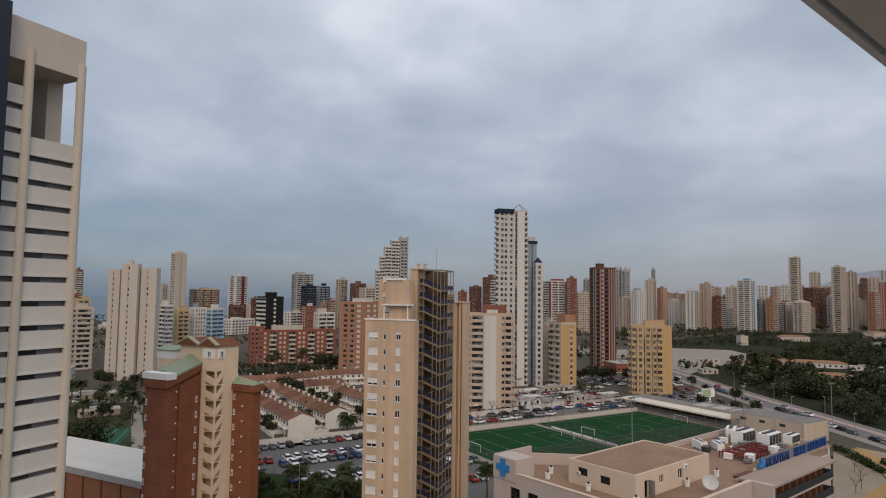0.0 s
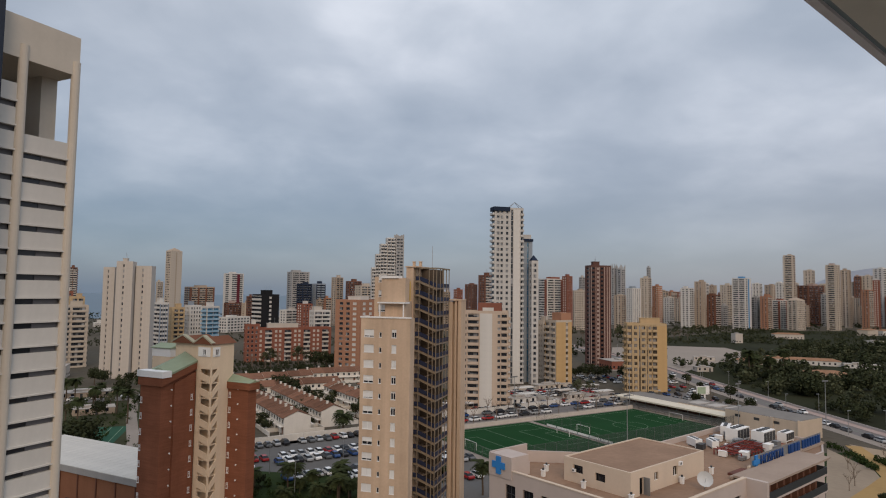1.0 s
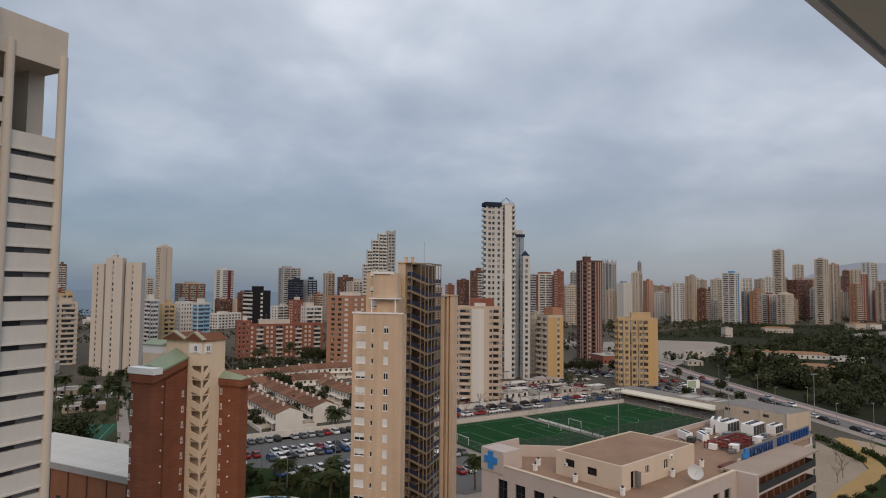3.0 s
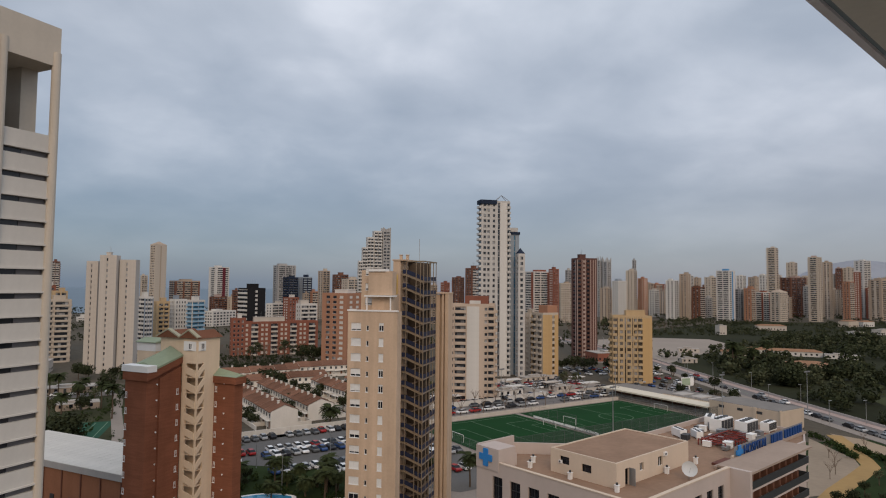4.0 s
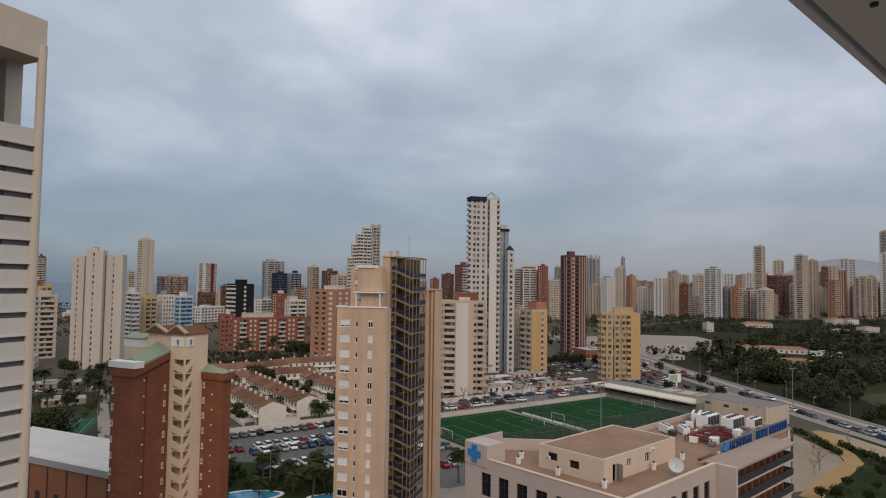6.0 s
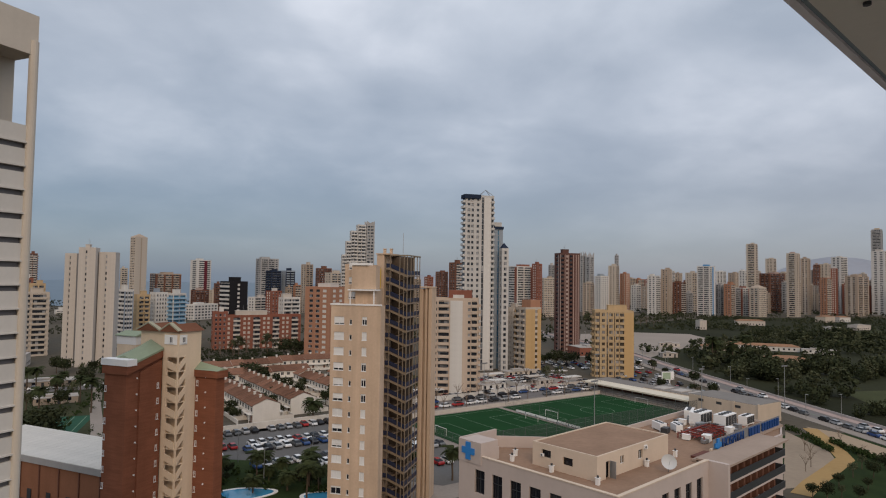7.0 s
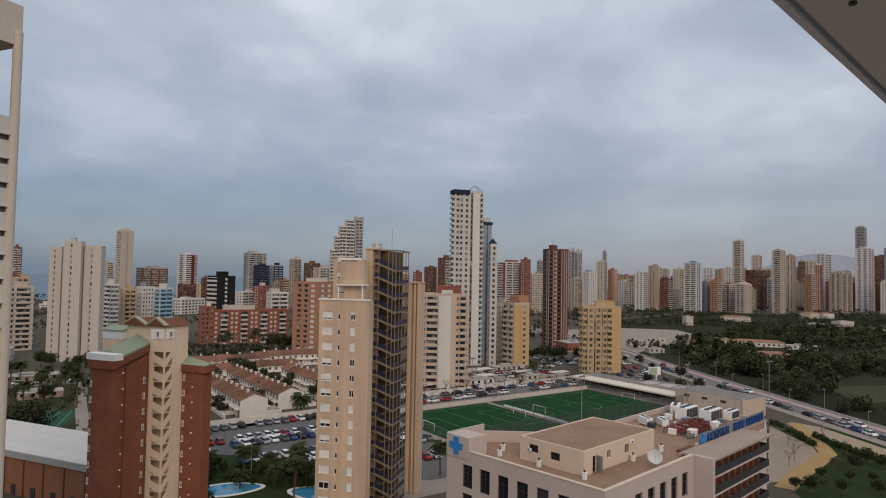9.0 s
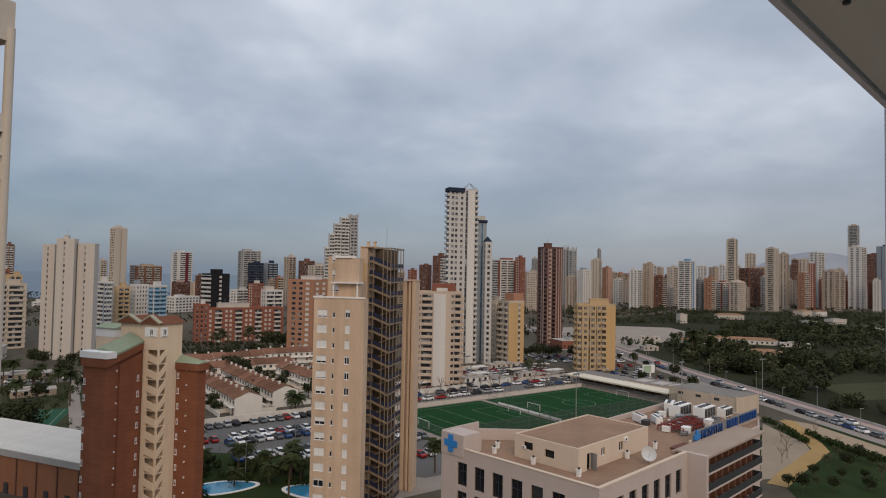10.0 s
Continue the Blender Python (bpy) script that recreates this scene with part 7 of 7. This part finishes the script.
def park(m):
    c = cr.choice(["white"] * 8 + ["silver"] * 4 + ["black"] * 3 + ["grey"] * 3 + ["red", "red", "blue", "blue"])
    m = m @ pose(cr.uniform(-0.25, 0.25), cr.uniform(-0.12, 0.12), 0, 0, 0, cr.uniform(-2, 2) + cr.choice((0, 180))) @ Matrix.Diagonal((cr.uniform(0.92, 1.08), 1, cr.uniform(0.95, 1.12), 1))
    if c not in USED:
        USED.add(c)
        CARS[c].matrix_basis = m
        return
    ob = copy_thing(CARS[c], m)
    ob.matrix_basis = m


for v in (-8.5, 6.5, 12, 27, 32.5, 47.5, 54, 59.5):
    u = -113.5
    while u < -47:
        if cr.random() < (0.86 if v < 40 else 0.7) and v < 26 + (u + 100) * 0.62:
            park(FM @ pose(u, -v, 0.08, 0, 0, 90))
        u += 2.65
for v, p in ((-10.2, 0.75), (-18.3, 0.8)):
    u = -44
    while u < 70:
        if cr.random() < p:
            park(FM @ pose(u, -v, 0.08))
        u += 5.6
for v in (-25.5, -40, -45, -51, -56):
    u = -20
    while u < 74:
        if cr.random() < 0.72 and not any(abs(u - a) < b and abs(v - c) < d for a, b, c, d in ((22, 8.5, -33, 6), (50, 6, -30, 5), (-16, 6, -28, 5), (58, 10, -56, 5))):
            park(FM @ pose(u, -v, 0.05, 0, 0, 90 + cr.uniform(-6, 6)))
        u += 2.9
for i, (p, q) in enumerate(zip(ROAD[1:6], ROAD[2:7])):
    a, b = Vector(p), Vector(q)
    d = (b - a).normalized()
    n = Vector((d.y, -d.x))
    s = 2.0
    while s < (b - a).length:
        if cr.random() < (0.92 if i < 2 else 0.4):
            c = a + d * s - n * 3.5
            park(pose(c.x, c.y, 0.1, 0, 0, math.degrees(math.atan2(d.y, d.x))))
        if cr.random() < 0.12:
            c = a + d * s + n * 2.0
            park(pose(c.x, c.y, 0.1, 0, 0, math.degrees(math.atan2(d.y, d.x))))
        s += 5.4
for k in range(14):
    if cr.random() < 0.8:
        park(pose(-150 + 5.8 * k, 262 + 3.4 * k + 2, 0.08, 0, 0, 31))
for k in range(44):
    a = cr.uniform(0, 1)
    park(pose(66 + 7.2 * (k % 9) + cr.uniform(-1, 1), 336 + 5.4 * (k // 9) + cr.uniform(-0.6, 0.6), 0.03, 0, 0, 20 + 90 * (k % 2)))
for k in range(9):
    park(FM @ pose(-55.5, 24 - 6.5 * k, 0.08, 0, 0, 90)) if k > 5 else None


for k in range(30):
    park(pose(100 + 6.0 * (k % 5) + cr.uniform(-0.6, 0.6), 262 + 12.0 * (k // 5) + cr.uniform(-1, 1), 0.03, 0, 0, 100 + cr.uniform(-4, 4)))

# ---- street lamps and floodlights ----
def street_lamp(m, h=8.0):
    t = thing("street_lamp", "grey steel street lamp with a small head", "lamp post", m, "street lamps of the avenue")
    part("pole", Mesh().beam((0, 0, 0), (0, 0, h), 0.10, sides=6, r2=0.06), METAL, t)
    part("head", Mesh().box(-0.2, -0.15, h, 0.9, 0.15, h + 0.14), METAL, t)
    return t


sl = street_lamp(pose(156.5, 130, 0, 0, 0, 180))
for p, q in zip(ROAD[1:7], ROAD[2:8]):
    a, b = Vector(p), Vector(q)
    d = (b - a).normalized()
    n = Vector((d.y, -d.x))
    for s in (0.25, 0.75):
        for o, turn in ((6.5, 180), (-7.0, 0)):
            c = a.lerp(b, s) + n * o
            copy_thing(sl, pose(c.x, c.y, 0.2, 0, 0, turn))


def floodlight(m, h=16.0):
    t = thing("floodlight", "tall floodlight mast beside the pitch", "lamp post", m, "floodlights round the pitches")
    part("mast", Mesh().beam((0, 0, 0), (0, 0, h), 0.16, sides=7, r2=0.09), METAL, t)
    part("crossbar", box(-1.4, -0.06, h - 0.1, 1.4, 0.06, h + 0.06), METAL, t)
    lm = box(-0.25, -0.2, 0, 0.25, 0.1, 0.35).data("lamp", RAIL_GREY)
    for x in (-1.1, -0.37, 0.37, 1.1):
        part("lamp", lm, parent=t, at=(x, 0, h + 0.06))
    return t


fl = floodlight(FM @ pose(-4, 3, 0))
for u, v in ((56, -3), (-42, -3), (56, 46), (1, 46)):
    copy_thing(fl, FM @ pose(u, -v, 0))
copy_thing(fl, pose(141, 232, 0, 0, 0, 20))
for u, v in ((-100, 20), (-80, 20), (-62, 20), (-100, 40), (-70, 40), (-50, 28)):
    copy_thing(sl, FM @ pose(u, -v, 0))


# ---- trees ----
def leaf_mat(key, color):
    """Leaves that differ from one to the next."""
    m = bpy.data.materials.new(key)
    m.use_nodes = True
    nt = m.node_tree
    N, K = nt.nodes.new, nt.links.new
    b = nt.nodes["Principled BSDF"]
    ge, ma, oi, ad, sc = N("ShaderNodeNewGeometry"), N("ShaderNodeMath"), N("ShaderNodeObjectInfo"), N("ShaderNodeMath"), N("ShaderNodeVectorMath")
    ma.operation, ad.operation, sc.operation = "MULTIPLY_ADD", "MULTIPLY_ADD", "SCALE"
    K(ge.outputs["Random Per Island"], ma.inputs[0])
    ma.inputs[1].default_value, ma.inputs[2].default_value = 0.6, 0.55
    K(oi.outputs["Random"], ad.inputs[0])
    ad.inputs[1].default_value = 0.35
    K(ma.outputs[0], ad.inputs[2])
    sc.inputs[0].default_value = color
    K(ad.outputs[0], sc.inputs[3])
    K(sc.outputs[0], b.inputs["Base Color"])
    b.inputs["Roughness"].default_value = 0.8
    b.inputs["Specular IOR Level"].default_value = 0.03
    return m


LEAF = leaf_mat("tree_leaf", (0.033, 0.039, 0.020))
LEAF_OLIVE = leaf_mat("olive_leaf", (0.070, 0.076, 0.042))
LEAF_PALM = leaf_mat("palm_leaf", (0.040, 0.050, 0.022))
HEDGE = leaf_mat("hedge_leaf", (0.032, 0.048, 0.016))
BARK = mat("bark", (0.10, 0.075, 0.055), 0.95, 6, 0.25)
TWIG = mat("bare_twig", (0.17, 0.13, 0.10), 0.95, 6, 0.2)


def crown_points(rnd, n, r, flat=0.75, loose=0.5, leaf=1.0):
    """Leaf quads gathered in clumps over an uneven crown; arrays of corners (n, 4, 3)."""
    clumps = []
    for k in range(max(5, n // 16)):
        d = rnd.normal(size=3)
        d /= np.linalg.norm(d)
        rad = r * rnd.uniform(0.45, 0.95)
        clumps.append((d * rad * np.array([1, 1, flat]), r * rnd.uniform(0.22, 0.42)))
    out = np.zeros((n, 4, 3))
    for i in range(n):
        c, cr_ = clumps[rnd.integers(len(clumps))]
        o = rnd.normal(size=3)
        o /= np.linalg.norm(o)
        p = c + o * cr_ * rnd.uniform(0.6, 1.05)
        nrm = o * 0.7 + rnd.normal(size=3) * loose
        nrm /= np.linalg.norm(nrm)
        a = np.cross(nrm, [0.3, 0.2, 1.0])
        a /= np.linalg.norm(a)
        b = np.cross(nrm, a)
        s = r * rnd.uniform(0.10, 0.19) * leaf
        out[i] = [p - a * s, p - b * s * 0.8, p + a * s, p + b * s * 0.8]
    return out


def quads_mesh(name, corners, material):
    me = bpy.data.meshes.new(name)
    n = len(corners)
    me.vertices.add(n * 4)
    me.vertices.foreach_set("co", corners.reshape(-1).astype(np.float32))
    me.loops.add(n * 4)
    me.loops.foreach_set("vertex_index", np.arange(n * 4, dtype=np.int32))
    me.polygons.add(n)
    me.polygons.foreach_set("loop_start", np.arange(0, n * 4, 4, dtype=np.int32))
    me.materials.append(material)
    me.update(calc_edges=True)
    return me


rng = np.random.default_rng(11)


def broad_tree(seed, r=3.0, h=3.2, leaves=900, material=None, label="leafy dark green broad-crowned tree"):
    rn = np.random.default_rng(seed)
    t = thing("tree", label, "tree", pose(0, 0, -60), "trees of the streets and gardens")
    tr = Mesh().beam((0, 0, 0), (0.1, 0.05, h), 0.2, sides=7, r2=0.13)
    for k in range(6):
        a = k * 1.05 + rn.uniform(0, 0.6)
        tr.beam((0.1, 0.05, h * rn.uniform(0.7, 1)), (math.cos(a) * r * 0.6, math.sin(a) * r * 0.6, h + r * rn.uniform(0.3, 0.9)), 0.09, sides=5, r2=0.03)
    part("trunk", tr, BARK, t)
    c = crown_points(rn, leaves, r, 0.75, 0.35, 0.7) + np.array([0, 0, h + r * 0.62])
    part("crown", quads_mesh("crown", c, material or LEAF), parent=t)
    return t


def bare_tree(seed):
    rn = random.Random(seed)
    t = thing("tree", "leafless winter street tree with thin branches", "tree", pose(0, 0, -60), "bare street trees")
    tr = Mesh().beam((0, 0, 0), (0, 0, 2.4), 0.14, sides=6, r2=0.1)
    for k in range(7):
        a, l = k * 0.9 + rn.uniform(0, 0.5), rn.uniform(1.6, 2.6)
        e = Vector((math.cos(a) * l * 0.5, math.sin(a) * l * 0.5, 2.4 + l))
        tr.beam((0, 0, 2.0 + 0.08 * k), e, 0.06, sides=4, r2=0.025)
        for j in range(4):
            b = a + rn.uniform(-0.9, 0.9)
            tr.beam(e * 0.75 + Vector((0, 0, 0.6)), e + Vector((math.cos(b), math.sin(b), rn.uniform(0.3, 1.2))) * 0.8, 0.025, sides=3, r2=0.01)
    part("branch", tr, TWIG, t)
    return t


def palm_tree(seed, h=9.0, label="tall palm tree with a ragged crown of fronds"):
    rn = random.Random(seed)
    t = thing("palm_tree", label, "palm", pose(0, 0, -60), "palms of the gardens")
    tr = Mesh()
    for k in range(8):
        tr.beam((0.05 * math.sin(k), 0.05 * math.cos(k), h * k / 8), (0.05 * math.sin(k + 1), 0.05 * math.cos(k + 1), h * (k + 1) / 8), 0.27 - 0.01 * k, sides=8, r2=0.22 - 0.01 * k)
    part("trunk", tr, BARK, t)
    fr = Mesh()
    for k in range(42):
        a, up = k * 2.399 + rn.uniform(-0.2, 0.2), rn.uniform(-0.55, 1.15)
        L, prev = rn.uniform(2.4, 3.3), Vector((0, 0, h))
        d = Vector((math.cos(a), math.sin(a), up)).normalized()
        side = Vector((-math.sin(a), math.cos(a), 0))
        for j in range(6):
            nxt = prev + d * L / 6
            for s in (-1, 1):
                wd = 0.8 * math.sin(math.pi * (j + 1.2) / 7.2)
                for q in (0.15, 0.6):
                    p = prev.lerp(nxt, q)
                    fr.quad([p, p + d * 0.26, p + side * s * wd + d * 0.5 - Vector((0, 0, 0.2 * wd)), p + side * s * wd + d * 0.38 - Vector((0, 0, 0.26 * wd))])
            d = (d - Vector((0, 0, 0.24))).normalized()
            prev = nxt
    part("crown", fr, LEAF_PALM, t)
    return t


TREES = [broad_tree(1), broad_tree(2, 2.4, 2.6), broad_tree(3, 3.4, 2.4, 620), broad_tree(4, 2.2, 3.4, 420, LEAF_OLIVE, "grey-green olive-like small tree")]
PALMS = [palm_tree(5), palm_tree(6, 7.0), palm_tree(7, 4.2, "short palm tree with drooping fronds")]
BARES = [bare_tree(8), bare_tree(9)]
FIRST = set()


def plant(proto, x, y, s=1.0, z=0.0):
    m = pose(x, y, z, 0, 0, (x * 37 + y * 91) % 360) @ Matrix.Scale(s, 4)
    if proto.name not in FIRST:
        FIRST.add(proto.name)
        proto.matrix_basis = m
        return
    ob = copy_thing(proto, m)
    ob.matrix_basis = m


tr_ = random.Random(17)
# palms round the car park, the pools and the left garden
for u, v in ((-108, 26), (-101, 38), (-92, 47), (-84, 57), (-72, 57.5), (-62, 60), (-110, 12), (-97, 58)):
    x, y = F(u, v)
    plant(tr_.choice(PALMS[:2]), x, y, tr_.uniform(0.85, 1.1))
for x, y in ((-42, 150), (-28, 147), (-22, 150), (-50, 146), (-33, 152), (-26, 143), (-12, 150), (-46, 137)):
    plant(tr_.choice(PALMS[1:]), x, y, tr_.uniform(0.65, 0.95))
for x, y in ((-138, 268), (-131, 250), (-122, 262), (-112, 255), (-105, 262), (-118, 240), (-98, 246), (-126, 280), (-143, 255), (-106, 224), (-122, 222), (-152, 262), (-92, 262), (-111, 272)):
    plant(tr_.choice(PALMS[:2]), x + tr_.uniform(-2, 2), y + tr_.uniform(-2, 2), tr_.uniform(0.9, 1.2))
x, y = F(-66, -14)
plant(PALMS[2], x, y, 1.4)
for k in range(46):
    x, y = tr_.uniform(-170, -72), tr_.uniform(176, 320)
    if abs(x + 108) < 14 and 184 < y < 224:
        continue
    plant(tr_.choice(TREES), x, y, tr_.uniform(0.7, 1.25))
for k in range(12):
    plant(tr_.choice(TREES), tr_.uniform(-56, -10), tr_.uniform(146, 154), tr_.uniform(0.3, 0.5))
for x, y in [(-98.4, 173.4), (-97.7, 176.1), (-101.5, 173.5), (-100.1, 184.8), (-103.8, 184.8), (-106.9, 179.0)]:
    plant(TREES[2], x, y, 1.3)
for k in range(5):
    plant(tr_.choice(PALMS[1:]), tr_.uniform(-50, -14), tr_.uniform(138, 152), tr_.uniform(0.7, 1.0))
# trees among the houses, by the brick block and the towers
for k in range(36):
    x, y = F(tr_.uniform(-120, -20), tr_.uniform(-150, -16))
    plant(tr_.choice(TREES), x, y, tr_.uniform(0.6, 1.0))
for k in range(34):
    plant(tr_.choice(BARES * 3 + TREES[3:]), tr_.uniform(-135, -40), tr_.uniform(376, 412), tr_.uniform(1.3, 2.0))
for x, y in ((76, 352), (82, 348), (88, 350), (72, 346), (94, 356), (80, 358), (100, 345), (112, 352), (120, 350), (68, 340)):
    plant(tr_.choice(TREES[:3]), x, y, tr_.uniform(0.8, 1.35))
for k in range(22):
    x, y = F(-44 + 5 * k, -7.0 if k % 2 else -19.5)
    plant(tr_.choice(BARES), x, y, tr_.uniform(0.9, 1.3))
for k in range(40):
    plant(tr_.choice(TREES + BARES), tr_.uniform(100, 260), tr_.uniform(600, 850), tr_.uniform(1.2, 2.0))
# park
for x, y in [(116.1, 158.0), (113.9, 151.0), (122.3, 157.9), (122.3, 153.1), (108.8, 151.1), (100.7, 144.7), (106.2, 142.6), (111.7, 142.4), (115.9, 142.4), (96.0, 137.0), (91.5, 135.3), (89.4, 137.1), (107.1, 134.9), (98.6, 135.1)]:
    plant(tr_.choice(TREES), x, y, tr_.uniform(0.4, 0.62))
for x, y in ((104, 160), (109, 168), (100, 156), (112, 175), (128, 183), (133, 191), (127, 172)):
    plant(tr_.choice(BARES), x, y, tr_.uniform(0.5, 0.8))
for x, y in ((180, 366), (184, 372), (190, 364), (176, 360), (202, 372)):
    plant(tr_.choice(PALMS[:2]), x, y, 1.6)


for x, y, k in ((-67, 281, 1.3), (-72, 288, 1.2), (-63, 281, 1.1), (-73, 380, 1.5), (-66, 380, 1.4), (-62, 390, 1.3), (-69, 343, 1.0), (-73, 343, 1.0)):
    plant(TREES[2], x, y, k)
for k in range(70):
    u, v = tr_.choice((-86.5, -71.7, -57, -34.5, -19.5)) + tr_.uniform(-1.2, 1.2), tr_.uniform(-88, -26)
    x, y = F(u, v)
    plant(tr_.choice(TREES), x, y, tr_.uniform(0.35, 0.7))
for k in range(26):
    x, y = F(tr_.uniform(-24, 74), tr_.uniform(-63, -23))
    plant(tr_.choice(BARES + TREES[3:]), x, y, tr_.uniform(0.6, 1.2))
for k in range(24):
    plant(tr_.choice(BARES * 2 + TREES), tr_.uniform(108, 132), tr_.uniform(250, 345), tr_.uniform(0.5, 1.0))


def hedge_rows():
    t = []
    for k in range(560):
        q = tr_.random()
        if k > 400:
            s = tr_.random()
            x, y = (-60 + 50 * s, 158 - 10 * s) if k < 460 else (-52 + 44 * s, 149 - 9 * s) if k < 510 else (-44 + 8 * s, 146 - 18 * s)
        elif k > 220:
            x, y = tr_.uniform(-150, -74), tr_.uniform(184, 300)
            if -122 < x < -94 and 184 < y < 224:
                continue
        elif q < 0.5:
            s = tr_.random()
            x, y = (-96 + s * -28, 176 + s * 90) if q < 0.25 else (-84 + s * -30, 180 + s * 92)
        else:
            line = HEDGE_A if q < 0.7 else HEDGE_B
            i = tr_.randrange(len(line) - 1)
            (x, y), s = line[i], tr_.random()
            x, y = x + (line[i + 1][0] - x) * s, y + (line[i + 1][1] - y) * s
        c = crown_points(rng, 60, 1.3, 0.7) + np.array([x + tr_.uniform(-1, 1), y + tr_.uniform(-1, 1), 0.8])
        t.append(c)
    ob = part("hedge", quads_mesh("hedge", np.concatenate(t), HEDGE))
    tagged(ob, "clipped dark green hedges along the walks", "hedge", kind="stuff")


hedge_rows()


def woodland():
    """The wood beyond the avenue: many low crowns, thinning into clearings."""
    near = [crown_points(rng, 330, 1.0, 0.8, 0.22, 0.80) for _ in range(8)]
    base = [crown_points(rng, 80, 1.0, 0.78, 0.20, 1.15) for _ in range(8)]
    groups = {"near": [], "far": []}
    count = 0
    blocked = ((256, 436, 21, 10), (227, 372, 15, 10), (238, 452, 12, 9), (404, 588, 9, 8), (433, 535, 10, 8), (294, 625, 7, 6), (382, 694, 18, 8), (518, 765, 14, 9), (190, 455, 13, 8), (160, 385, 10, 8), (214, 438, 11, 8), (278, 418, 13, 8), (544, 772, 11, 8), (470, 640, 14, 9), (352, 395, 11, 8))
    for k in range(16500):
        x, y = rng.uniform(152, 1000), 100 + 780 * rng.random() ** 1.15
        if x < 158 + max(0, (y - 420)) * 0.05 or x > y * 1.05 + 60 or x < 0.33 * (y - 400) + 150:
            continue
        if 150 < x < 335 and 425 < y < 605 and x < 150 + (y - 400) * 1.0 and y > 410 + (x - 150) * 0.62:
            continue
        if any(abs(x - a) < c and -d * 5.0 < y - b < d for a, b, c, d in blocked):
            continue
        clear = noise.noise(Vector((x * 0.011, y * 0.011, 0.3))) + 0.4 * noise.noise(Vector((x * 0.04, y * 0.04, 4)))
        if clear > 0.24 or (300 < x < 425 and 330 < y < 410) or (335 < x < 435 and 243 < y < 296) or (435 < x < 545 and 566 < y < 630) or (185 < x < 265 and 240 < y < 282):
            continue
        r = rng.choice((1.4, 2.2, 3.0, 4.4)) * rng.uniform(0.8, 1.2) * (1.3 if clear < -0.2 else 1.0) * (1.2 if y < 340 else 1.0)
        a = rng.uniform(0, 6.28)
        c = (near if y < 330 and x < 330 else base)[rng.integers(8)]
        r *= 0.55 if y > 560 else 1.0
        rot = np.array([[math.cos(a), -math.sin(a), 0], [math.sin(a), math.cos(a), 0], [0, 0, 1]])
        groups["near" if rng.random() < 0.6 else "far"].append((c @ rot.T) * r + np.array([x, y, r * rng.uniform(0.55, 1.0)]))
        count += 1
    for key, m, label in (("near", LEAF, "dense dark green pine and carob scrub"), ("far", LEAF_OLIVE, "grey-green olive scrub among the wood")):
        ob = part("woodland", quads_mesh("woodland", np.concatenate(groups[key]), m))
        tagged(ob, label, "wood", kind="stuff")


woodland()


def far_greens():
    """Tree tops and shrubs between the far buildings."""
    t = []
    base = [crown_points(rng, 90, 1.0, 0.75, 0.25, 1.15) for _ in range(4)]
    for k in range(1900):
        y = rng.uniform(430, 1150) if k < 1500 else rng.uniform(300, 405)
        x = rng.uniform(-0.6, 0.85) * y if k < 1500 else rng.uniform(-0.36, -0.1) * y
        if x > 0.36 * y and y < 880:
            continue
        r = rng.uniform(1.8, 3.6) * (1 if k < 1500 else 0.55)
        t.append(base[rng.integers(4)] * r + np.array([x, y, r * 0.9]))
    ob = part("treetops", quads_mesh("treetops", np.concatenate(t), LEAF))
    tagged(ob, "distant street trees between the buildings", "trees", kind="stuff")


far_greens()
